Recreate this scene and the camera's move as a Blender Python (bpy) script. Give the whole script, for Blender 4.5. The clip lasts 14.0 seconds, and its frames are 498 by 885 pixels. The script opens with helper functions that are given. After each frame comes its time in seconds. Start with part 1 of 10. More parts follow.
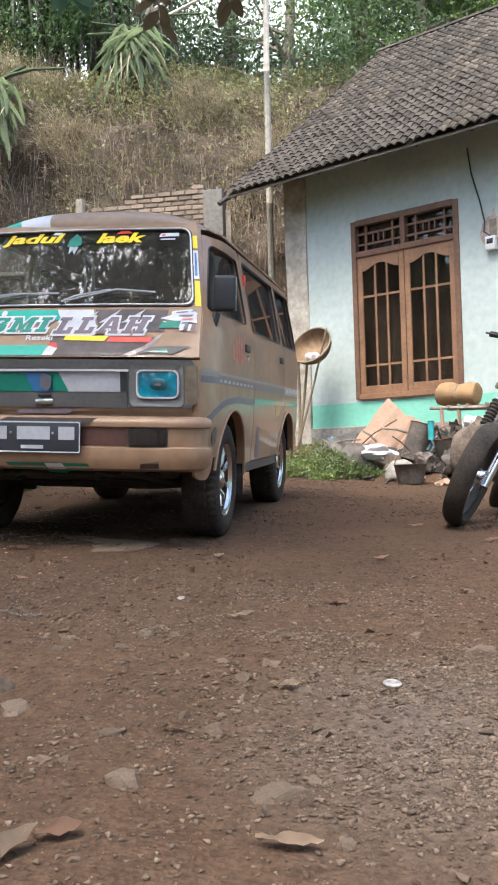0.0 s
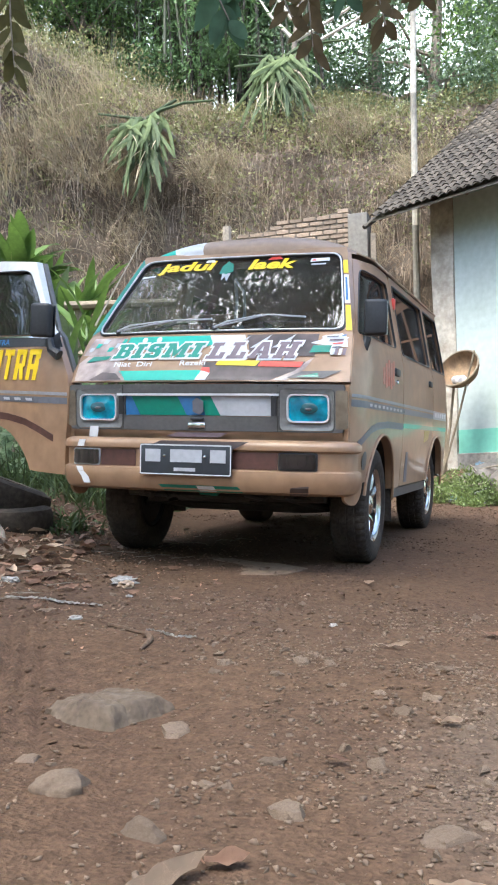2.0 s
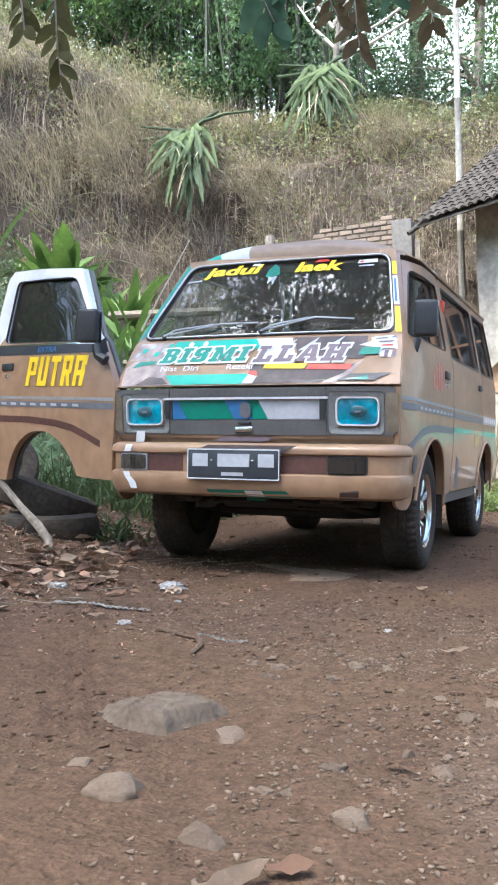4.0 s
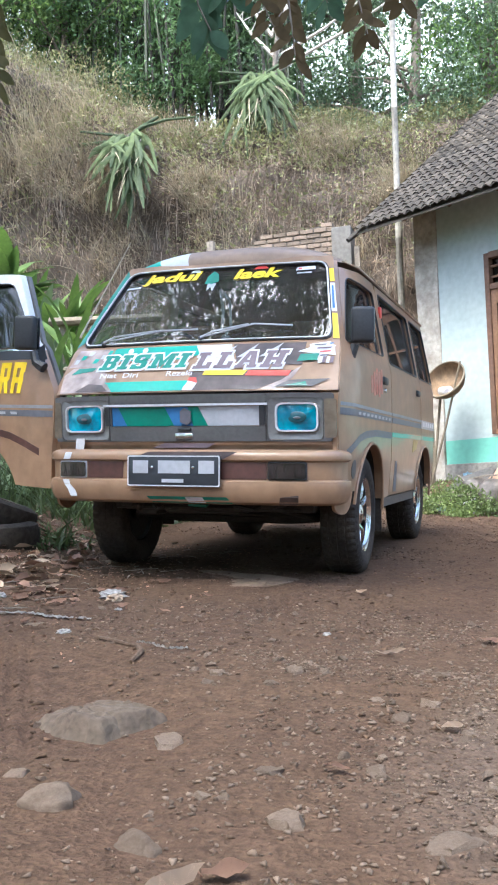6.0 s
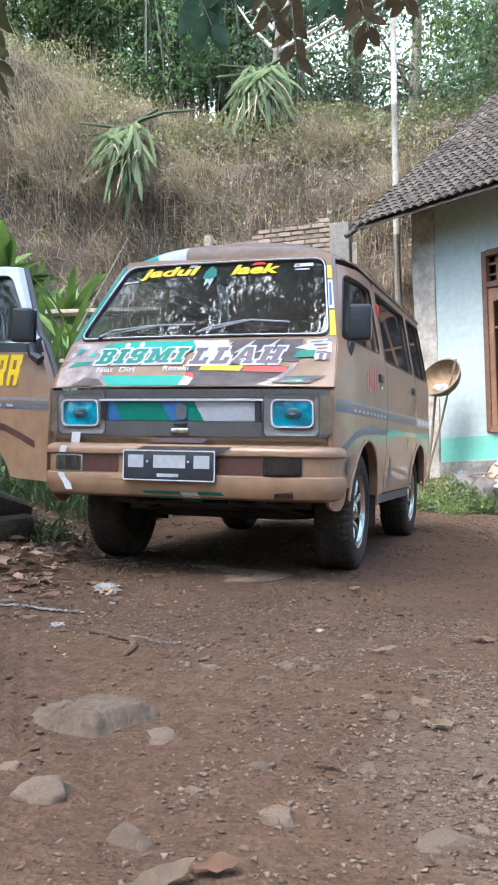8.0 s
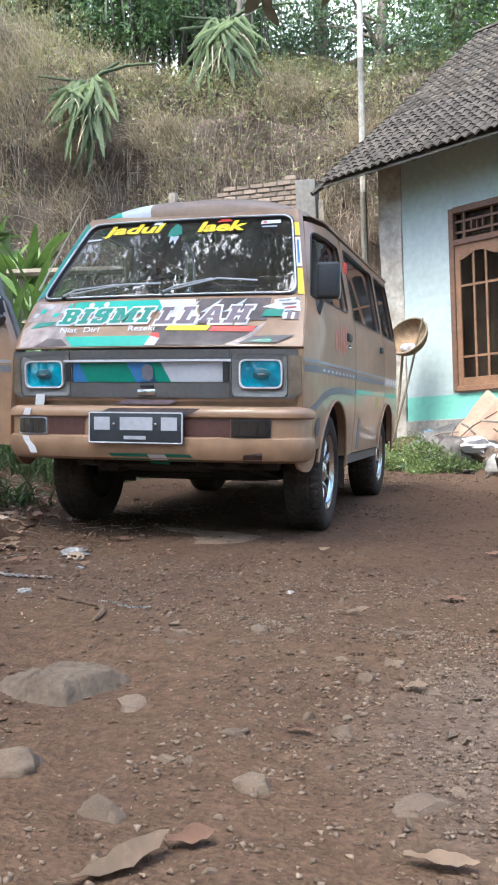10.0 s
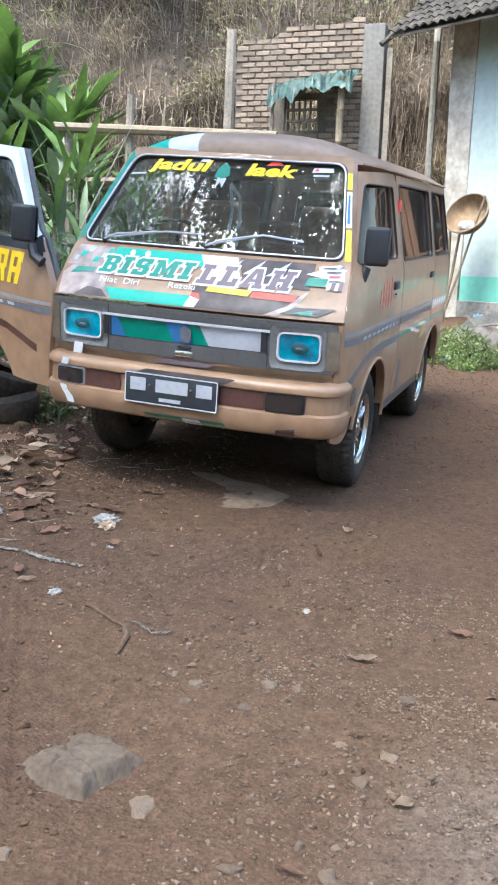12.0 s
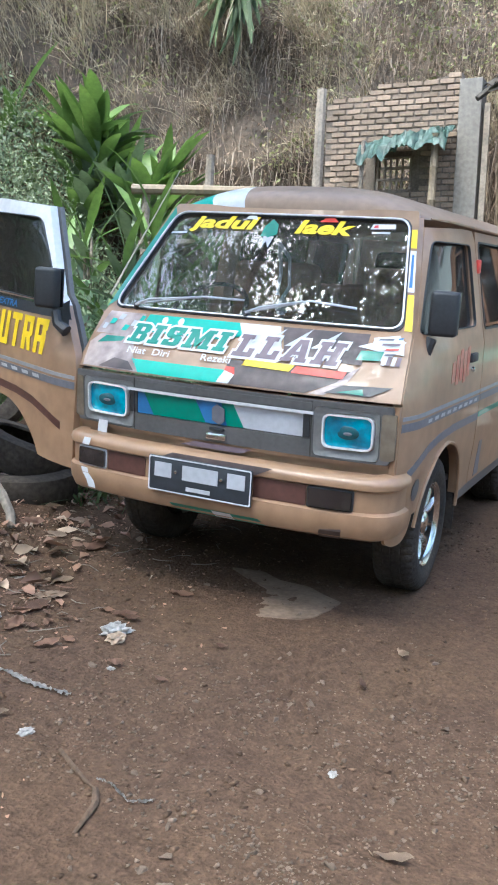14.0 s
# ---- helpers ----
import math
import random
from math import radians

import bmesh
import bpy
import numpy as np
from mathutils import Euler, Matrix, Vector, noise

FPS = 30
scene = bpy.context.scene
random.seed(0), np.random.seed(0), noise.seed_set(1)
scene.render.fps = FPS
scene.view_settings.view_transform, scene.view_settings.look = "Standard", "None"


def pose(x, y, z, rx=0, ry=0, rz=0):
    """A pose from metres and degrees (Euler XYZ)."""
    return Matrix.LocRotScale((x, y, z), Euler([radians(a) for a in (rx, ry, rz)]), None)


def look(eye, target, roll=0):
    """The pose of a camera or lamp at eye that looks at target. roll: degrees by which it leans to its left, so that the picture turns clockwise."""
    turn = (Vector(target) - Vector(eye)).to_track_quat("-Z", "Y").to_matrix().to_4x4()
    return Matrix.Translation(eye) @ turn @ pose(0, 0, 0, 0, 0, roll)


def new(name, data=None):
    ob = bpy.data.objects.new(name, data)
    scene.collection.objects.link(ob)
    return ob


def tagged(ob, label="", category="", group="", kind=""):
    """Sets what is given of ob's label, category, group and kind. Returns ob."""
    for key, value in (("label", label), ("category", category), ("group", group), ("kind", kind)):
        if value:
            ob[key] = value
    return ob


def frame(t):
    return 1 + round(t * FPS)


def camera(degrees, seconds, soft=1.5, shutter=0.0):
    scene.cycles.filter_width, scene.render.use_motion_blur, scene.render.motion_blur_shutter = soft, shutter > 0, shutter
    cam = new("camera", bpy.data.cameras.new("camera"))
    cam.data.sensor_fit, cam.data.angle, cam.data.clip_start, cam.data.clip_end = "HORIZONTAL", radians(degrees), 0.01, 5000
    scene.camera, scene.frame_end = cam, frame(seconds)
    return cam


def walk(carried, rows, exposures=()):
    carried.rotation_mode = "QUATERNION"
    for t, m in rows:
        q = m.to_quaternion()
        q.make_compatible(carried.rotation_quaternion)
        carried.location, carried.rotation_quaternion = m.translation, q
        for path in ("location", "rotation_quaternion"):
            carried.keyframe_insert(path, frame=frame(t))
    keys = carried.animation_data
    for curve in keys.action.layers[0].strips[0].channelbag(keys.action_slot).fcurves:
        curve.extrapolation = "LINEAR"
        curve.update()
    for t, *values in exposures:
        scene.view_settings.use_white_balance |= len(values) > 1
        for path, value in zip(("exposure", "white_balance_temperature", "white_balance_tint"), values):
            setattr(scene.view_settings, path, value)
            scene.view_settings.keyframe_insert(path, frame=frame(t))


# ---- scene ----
cam = camera(30.9, 14.0, soft=2.0)
# the yard falls to the right and rises to the bank: the path is given over the yard's own plane
YARD = pose(0, 0, 0, 2.1, 2.9, 0)
PATH = [
    (0, (1.542, -3.667, 0.592), (1.2, -1.698, 0.533), 0.7),
    (0.5, (1.515, -3.657, 0.591), (1.071, -1.708, 0.55), 1.4),
    (1, (1.506, -3.657, 0.594), (0.961, -1.733, 0.569), 1.1),
    (1.5, (1.497, -3.656, 0.593), (0.926, -1.739, 0.585), 1.5),
    (2, (1.492, -3.662, 0.598), (0.851, -1.767, 0.585), 1.1),
    (2.5, (1.467, -3.639, 0.577), (0.757, -1.769, 0.574), 0.9),
    (4.8, (1.449, -3.617, 0.563), (0.72, -1.755, 0.58), 0.8),
    (5, (1.453, -3.619, 0.565), (0.745, -1.749, 0.582), 0.8),
    (5.5, (1.463, -3.627, 0.568), (0.812, -1.736, 0.588), 0.8),
    (6, (1.472, -3.627, 0.567), (0.859, -1.723, 0.592), 0.2),
    (6.5, (1.475, -3.636, 0.575), (0.853, -1.735, 0.595), 0.5),
    (7, (1.476, -3.633, 0.573), (0.853, -1.733, 0.584), 0.3),
    (7.5, (1.473, -3.637, 0.574), (0.866, -1.732, 0.594), 0.8),
    (8, (1.472, -3.636, 0.574), (0.87, -1.728, 0.586), 1.0),
    (8.5, (1.481, -3.636, 0.576), (0.94, -1.71, 0.594), 1.8),
    (8.7, (1.474, -3.625, 0.572), (0.938, -1.699, 0.568), 1.3),
    (10.8, (1.45, -3.551, 0.59), (0.918, -1.631, 0.413), -0.1),
    (11, (1.459, -3.509, 0.683), (0.871, -1.631, 0.321), -0.6),
    (11.5, (1.471, -3.475, 0.96), (0.872, -1.622, 0.503), -0.2),
    (12, (1.453, -3.521, 1.248), (0.863, -1.675, 0.754), 4.0),
    (12.5, (1.412, -3.444, 1.294), (0.886, -1.558, 0.89), 3.4),
    (13, (1.426, -3.283, 1.262), (0.69, -1.454, 0.924), 2.8),
    (13.5, (1.522, -3.167, 1.284), (0.727, -1.365, 0.934), 3.2),
    (14, (1.48, -2.898, 1.267), (0.66, -1.115, 0.885), 3.6),
]
# seconds, stops, white balance
EXPOSURE = [(0.0, 2.29, 6400, 6.0), (2.5, 2.71, 6000, 3.0), (5.0, 2.77, 5800, 3.5), (6.5, 2.66, 5800, 4.0), (8.5, 2.62, 5800, 4.5), (11.0, 2.58, 5950, 2.5), (12.0, 2.78, 5750, 1.0), (13.5, 2.74, 5750, 0.0), (14.0, 2.66, 5750, 0.0)]
walk(cam, [(t, YARD @ look(eye, target, roll)) for t, eye, target, roll in PATH], exposures=EXPOSURE)

# ---- world and light ----
world = bpy.data.worlds.new("sky")
scene.world = world
world.use_nodes = True
wn = world.node_tree
sky = wn.nodes.new("ShaderNodeTexSky")
sky.sky_type = "NISHITA"
sky.sun_disc = False
sky.sun_elevation = radians(65)
sky.sun_rotation = radians(201)
sky.air_density, sky.dust_density, sky.ozone_density = 0.8, 3.0, 0.4
wn.nodes["Background"].inputs["Strength"].default_value = 0.15
wn.links.new(sky.outputs[0], wn.nodes["Background"].inputs["Color"])
sun = new("sun", bpy.data.lights.new("sun", "SUN"))
sun.data.energy, sun.data.angle, sun.data.color = 1.0, radians(22), (1.0, 0.96, 0.9)
sun.matrix_world = look((-1.7, -4.4, 10.0), (0, 0, 0))


def build_sky_backdrop():
    """Bright hazy distance far behind the wood."""
    verts, faces = [], []
    for i in range(41):
        a = radians(20 + 140 * i / 40)
        for z in (-5, 70):
            verts.append((110 * math.cos(a), 10 + 110 * math.sin(a), z))
    faces = [(2 * i, 2 * i + 2, 2 * i + 3, 2 * i + 1) for i in range(40)]
    me = bpy.data.meshes.new("backdrop")
    me.from_pydata(verts, [], faces)
    m = bpy.data.materials.new("hazy_sky")
    m.use_nodes = True
    n = m.node_tree.nodes
    glow = n.new("ShaderNodeEmission")
    glow.inputs["Color"].default_value, glow.inputs["Strength"].default_value = (0.93, 0.97, 1.0, 1), 0.55
    m.node_tree.links.new(glow.outputs[0], n["Material Output"].inputs["Surface"])
    me.materials.append(m)
    tagged(new("backdrop", me), "bright hazy white sky far behind the trees", "sky", kind="structure")


build_sky_backdrop()


# ---- materials ----
def mat(name, base, rough=0.6, metal=0.0, var=0.25, scale=3.0, fine=40.0, bump=0.15, second=None, coat=0.0, island=0.0, random_tint=0.0, spec=0.5):
    """A surface with colour changes at two sizes, an uneven gloss and fine relief."""
    m = bpy.data.materials.new(name)
    m.use_nodes = True
    n, l = m.node_tree.nodes, m.node_tree.links
    p = n["Principled BSDF"]
    p.inputs["Metallic"].default_value = metal
    p.inputs["Coat Weight"].default_value = coat
    p.inputs["Specular IOR Level"].default_value = spec
    co = n.new("ShaderNodeTexCoord")
    big, small = n.new("ShaderNodeTexNoise"), n.new("ShaderNodeTexNoise")
    for node, size, detail in ((big, scale, 5.0), (small, fine, 3.0)):
        node.inputs["Scale"].default_value = size
        node.inputs["Detail"].default_value = detail
        l.new(co.outputs["Object"], node.inputs["Vector"])
    ramp = n.new("ShaderNodeValToRGB")
    ramp.color_ramp.elements[0].position, ramp.color_ramp.elements[1].position = 0.32, 0.68
    lo = second or tuple(c * (1 - var) for c in base)
    hi = base if second else tuple(min(1, c * (1 + var)) for c in base)
    ramp.color_ramp.elements[0].color, ramp.color_ramp.elements[1].color = (*lo, 1), (*hi, 1)
    l.new(big.outputs["Fac"], ramp.inputs["Fac"])
    hsv = n.new("ShaderNodeHueSaturation")
    span = n.new("ShaderNodeMapRange")
    span.inputs["To Min"].default_value, span.inputs["To Max"].default_value = 1 - var * 0.8, 1 + var * 0.8
    span.inputs["From Min"].default_value, span.inputs["From Max"].default_value = 0.3, 0.7
    l.new(small.outputs["Fac"], span.inputs["Value"])
    value = span.outputs["Result"]
    for amount, kind in ((island, "ShaderNodeNewGeometry"), (random_tint, "ShaderNodeObjectInfo")):
        if amount:
            src = n.new(kind)
            shift = n.new("ShaderNodeMapRange")
            shift.inputs["To Min"].default_value, shift.inputs["To Max"].default_value = 1 - amount, 1 + amount
            l.new(src.outputs["Random Per Island" if kind.endswith("Geometry") else "Random"], shift.inputs["Value"])
            mul = n.new("ShaderNodeMath")
            mul.operation = "MULTIPLY"
            l.new(value, mul.inputs[0])
            l.new(shift.outputs["Result"], mul.inputs[1])
            value = mul.outputs[0]
    l.new(value, hsv.inputs["Value"])
    l.new(ramp.outputs["Color"], hsv.inputs["Color"])
    l.new(hsv.outputs["Color"], p.inputs["Base Color"])
    gloss = n.new("ShaderNodeMapRange")
    gloss.inputs["To Min"].default_value, gloss.inputs["To Max"].default_value = max(0.02, rough * 0.8), min(1, rough * 1.2)
    l.new(big.outputs["Fac"], gloss.inputs["Value"])
    l.new(gloss.outputs["Result"], p.inputs["Roughness"])
    if bump:
        b = n.new("ShaderNodeBump")
        b.inputs["Strength"].default_value, b.inputs["Distance"].default_value = bump, 0.01
        l.new(small.outputs["Fac"], b.inputs["Height"])
        l.new(b.outputs["Normal"], p.inputs["Normal"])
    return m


def glass(name, tint, clear, rough=0.02, shine_least=0.05, dust=0.0):
    """A thin tinted pane: part clear, part mirror by the angle."""
    m = bpy.data.materials.new(name)
    m.use_nodes = True
    n, l = m.node_tree.nodes, m.node_tree.links
    n.remove(n["Principled BSDF"])
    see, shine, mix, face = n.new("ShaderNodeBsdfTransparent"), n.new("ShaderNodeBsdfGlossy"), n.new("ShaderNodeMixShader"), n.new("ShaderNodeLayerWeight")
    see.inputs["Color"].default_value = (*[c * clear for c in tint], 1)
    shine.inputs["Roughness"].default_value = rough
    face.inputs["Blend"].default_value = 0.5
    power, span = n.new("ShaderNodeMath"), n.new("ShaderNodeMapRange")
    power.operation = "POWER"
    power.inputs[1].default_value = 4.0
    span.inputs["To Min"].default_value, span.inputs["To Max"].default_value = shine_least, 1.0
    l.new(face.outputs["Facing"], power.inputs[0])
    l.new(power.outputs[0], span.inputs["Value"])
    l.new(span.outputs["Result"], mix.inputs["Fac"])
    l.new(see.outputs[0], mix.inputs[1])
    l.new(shine.outputs[0], mix.inputs[2])
    if dust:
        # a thin uneven film of dust
        film, over, cloud, spread = n.new("ShaderNodeBsdfDiffuse"), n.new("ShaderNodeMixShader"), n.new("ShaderNodeTexNoise"), n.new("ShaderNodeMapRange")
        film.inputs["Color"].default_value = (0.42, 0.36, 0.32, 1)
        cloud.inputs["Scale"].default_value, cloud.inputs["Detail"].default_value = 3.5, 6.0
        coords = n.new("ShaderNodeTexCoord")
        l.new(coords.outputs["Object"], cloud.inputs["Vector"])
        spread.inputs["From Min"].default_value, spread.inputs["From Max"].default_value = 0.3, 0.7
        spread.inputs["To Min"].default_value, spread.inputs["To Max"].default_value = dust * 0.5, dust * 1.5
        l.new(cloud.outputs["Fac"], spread.inputs["Value"])
        l.new(spread.outputs["Result"], over.inputs["Fac"])
        l.new(mix.outputs[0], over.inputs[1])
        l.new(film.outputs[0], over.inputs[2])
        l.new(over.outputs[0], n["Material Output"].inputs["Surface"])
        return m
    l.new(mix.outputs[0], n["Material Output"].inputs["Surface"])
    return m


def leaf_mat(name, base, second, rough=0.55, through_light=0.35, island=0.35):
    """Leaves: a little light passes through them."""
    m = mat(name, base, rough=rough, var=0.2, scale=1.5, fine=20, bump=0.05, second=second, island=island)
    n, l = m.node_tree.nodes, m.node_tree.links
    p, out = n["Principled BSDF"], n["Material Output"]
    tr, mix = n.new("ShaderNodeBsdfTranslucent"), n.new("ShaderNodeMixShader")
    mix.inputs["Fac"].default_value = through_light
    src = p.inputs["Base Color"].links[0].from_socket
    l.new(src, tr.inputs["Color"])
    l.new(p.outputs[0], mix.inputs[1])
    l.new(tr.outputs[0], mix.inputs[2])
    l.new(mix.outputs[0], out.inputs["Surface"])
    return m


M_TAN = mat("tan_paint", (0.345, 0.21, 0.124), rough=0.42, var=0.13, scale=3.5, fine=14, bump=0.03, second=(0.265, 0.158, 0.092), coat=0.32)
M_ROOF = mat("dusty_brown_paint", (0.295, 0.195, 0.132), rough=0.5, var=0.14, scale=3, fine=25, bump=0.02, second=(0.225, 0.15, 0.105), coat=0.12)
M_GREY = mat("grey_plastic", (0.095, 0.092, 0.092), rough=0.5, var=0.15, scale=5, fine=60, bump=0.06)
M_BEZEL = mat("mid_grey_plastic", (0.17, 0.168, 0.165), rough=0.5, var=0.15, scale=6, fine=60, bump=0.06)
M_DARK = mat("black_plastic", (0.022, 0.023, 0.026), rough=0.5, var=0.2, scale=6, fine=80, bump=0.08)
M_TEAL = mat("teal_vinyl", (0.0, 0.37, 0.275), rough=0.5, var=0.08, scale=4, bump=0.02, coat=0.12)
M_GREEN = mat("green_vinyl", (0.0, 0.2, 0.14), rough=0.4, var=0.1, scale=4, bump=0.02, coat=0.5)
M_GREEN_D = mat("deep_green_vinyl", (0.0, 0.215, 0.155), rough=0.5, var=0.12, scale=6, bump=0.02, coat=0.1)
M_BLUE = mat("blue_vinyl", (0.035, 0.16, 0.38), rough=0.4, var=0.1, scale=4, bump=0.02, coat=0.5)
M_WHITE = mat("white_vinyl", (0.60, 0.60, 0.62), rough=0.5, var=0.08, scale=6, bump=0.02, coat=0.15)
M_SILVER = mat("silver_vinyl", (0.43, 0.44, 0.475), rough=0.35, var=0.08, scale=5, bump=0.02, coat=0.5)
M_MAUVE = mat("mauve_vinyl", (0.17, 0.125, 0.145), rough=0.55, var=0.12, scale=5, bump=0.02, coat=0.1)
M_BROWN = mat("dark_brown_vinyl", (0.075, 0.05, 0.045), rough=0.4, var=0.2, scale=5, bump=0.02, coat=0.5)
M_YELLOW = mat("yellow_vinyl", (0.85, 0.6, 0.02), rough=0.4, var=0.05, scale=6, bump=0.02)
M_RED = mat("red_vinyl", (0.62, 0.06, 0.045), rough=0.4, var=0.15, scale=6, bump=0.02)
M_STRIPE = mat("slate_stripe", (0.13, 0.13, 0.15), rough=0.45, var=0.12, scale=6, bump=0.02)
M_ASH = mat("ash_stripe", (0.25, 0.25, 0.265), rough=0.45, var=0.12, scale=6, bump=0.02)
M_RUBBER = mat("tyre_rubber", (0.032, 0.028, 0.025), rough=0.95, var=0.3, scale=7, fine=70, bump=0.35, second=(0.06, 0.048, 0.038), spec=0.2)
M_ALLOY = mat("alloy", (0.66, 0.66, 0.67), rough=0.2, metal=1.0, var=0.12, scale=9, bump=0.03)
M_TRIM = mat("bright_trim", (0.62, 0.62, 0.64), rough=0.35, metal=0.35, var=0.08, scale=12, bump=0.02)
M_CHROME = mat("chrome", (0.75, 0.76, 0.78), rough=0.15, metal=1.0, var=0.05, scale=9, bump=0.0)
M_CAMO = mat("camouflage_vinyl", (0.50, 0.40, 0.36), rough=0.5, var=0.1, scale=11, bump=0.02, second=(0.16, 0.12, 0.12), coat=0.2)
M_CAMO_D = mat("dark_camouflage_vinyl", (0.13, 0.095, 0.09), rough=0.58, var=0.15, scale=9, bump=0.02, second=(0.05, 0.04, 0.042), coat=0.08)
M_PLATE = mat("plate_black", (0.035, 0.04, 0.048), rough=0.4, var=0.1, scale=9, bump=0.02)
M_UNDER = mat("greasy_steel", (0.03, 0.027, 0.024), rough=0.7, var=0.35, scale=8, fine=60, bump=0.2)
M_LENS = mat("blue_lamp_glass", (0.006, 0.36, 0.50), rough=0.06, var=0.3, scale=9, bump=0.08, second=(0.003, 0.13, 0.22), coat=1.0)
M_LENS_D = mat("dark_lamp_core", (0.012, 0.075, 0.095), rough=0.25, var=0.2, coat=0.5, bump=0.0)
M_AMBER = mat("smoked_lamp", (0.17, 0.14, 0.105), rough=0.2, var=0.2, scale=9, bump=0.05, coat=0.8)
M_SMOKE = mat("smoked_indicator", (0.025, 0.02, 0.02), rough=0.12, var=0.2, bump=0.02, coat=0.8)
M_MAROON = mat("maroon_paint", (0.085, 0.036, 0.028), rough=0.45, var=0.2, scale=8, bump=0.03)
M_SEAT = mat("seat_cloth", (0.32, 0.17, 0.10), rough=0.85, var=0.3, scale=10, fine=90, bump=0.2)
M_WINDSHIELD = glass("windscreen_glass", (0.8, 0.86, 0.88), 0.75, rough=0.004, shine_least=0.085, dust=0.05)
M_TINT = glass("tinted_glass", (0.5, 0.55, 0.58), 0.35, dust=0.04)
M_PANE = glass("dark_pane", (0.85, 0.82, 0.8), 0.8)


# ---- mesh helpers ----
def mesh_object(name, bm, material, smooth=False, label=""):
    me = bpy.data.meshes.new(name)
    bmesh.ops.recalc_face_normals(bm, faces=bm.faces)
    bm.to_mesh(me)
    bm.free()
    for m in material if isinstance(material, (list, tuple)) else [material]:
        me.materials.append(m)
    if smooth:
        me.polygons.foreach_set("use_smooth", [True] * len(me.polygons))
        me.set_sharp_from_angle(angle=radians(38))
    ob = new(name, me)
    if label:
        tagged(ob, label)
    return ob


def part(name, bm, material, parent, label="", smooth=True, at=None):
    ob = mesh_object(name, bm, material, smooth, label)
    ob.parent = parent
    if at is not None:
        ob.matrix_basis = at
    return ob


def empty(name, m, label, category, group="", kind=""):
    ob = new(name)
    ob.matrix_basis = m
    ob.empty_display_size = 0.1
    return tagged(ob, label, category, group, kind)


def thing(name, bm, material, m, label, category, group="", kind="", smooth=True):
    ob = mesh_object(name, bm, material, smooth)
    ob.matrix_basis = m
    return tagged(ob, label, category, group, kind)


def raw(name, verts, faces, material, smooth=False):
    me = bpy.data.meshes.new(name)
    me.from_pydata([tuple(v) for v in verts], [], faces)
    me.materials.append(material)
    if smooth:
        me.polygons.foreach_set("use_smooth", [True] * len(me.polygons))
    me.update()
    return new(name, me)


def box(bm, x0, x1, y0, y1, z0, z1, bevel=0.0, segs=2, m=None):
    made = bmesh.ops.create_cube(bm, size=1)["verts"]
    for v in made:
        v.co = Vector((x0 + (v.co.x + 0.5) * (x1 - x0), y0 + (v.co.y + 0.5) * (y1 - y0), z0 + (v.co.z + 0.5) * (z1 - z0)))
    if bevel:
        edges = list({e for v in made for e in v.link_edges})
        out = bmesh.ops.bevel(bm, geom=edges, offset=bevel, segments=segs, affect="EDGES", profile=0.5)
        made = list({v for f in out["faces"] for v in f.verts} | {v for v in made if v.is_valid})
    if m is not None:
        for v in made:
            v.co = m @ v.co
    return bm


def boxed(*args, **kw):
    return box(bmesh.new(), *args, **kw)


def tube(bm, points, radius, sides=8, cap=True):
    """A round rod along points; radius may be a list."""
    pts = [Vector(p) for p in points]
    radii = radius if isinstance(radius, (list, tuple)) else [radius] * len(pts)
    rings, up = [], None
    for i, p in enumerate(pts):
        d = (pts[min(i + 1, len(pts) - 1)] - pts[max(i - 1, 0)]).normalized()
        if up is None:
            up = d.orthogonal().normalized()
        side = d.cross(up).normalized()
        up = side.cross(d).normalized()
        rings.append([bm.verts.new(p + (side * math.cos(a) + up * math.sin(a)) * radii[i]) for a in (2 * math.pi * k / sides for k in range(sides))])
    for a, b in zip(rings, rings[1:]):
        for k in range(sides):
            bm.faces.new((a[k], a[(k + 1) % sides], b[(k + 1) % sides], b[k]))
    if cap:
        bm.faces.new(rings[0][::-1])
        bm.faces.new(rings[-1])
    return bm


def tubed(points, radius, sides=8):
    return tube(bmesh.new(), points, radius, sides)


def lathe(profile, sides=32, axis="x"):
    """Turns (along, radius) pairs about an axis."""
    bm = bmesh.new()
    rings = []
    for along, r in profile:
        ring = []
        for k in range(sides):
            a = 2 * math.pi * k / sides
            c, s = r * math.cos(a), r * math.sin(a)
            ring.append(bm.verts.new((along, c, s) if axis == "x" else (c, s, along)))
        rings.append(ring)
    for a, b in zip(rings, rings[1:]):
        for k in range(sides):
            bm.faces.new((a[k], a[(k + 1) % sides], b[(k + 1) % sides], b[k]))
    return bm


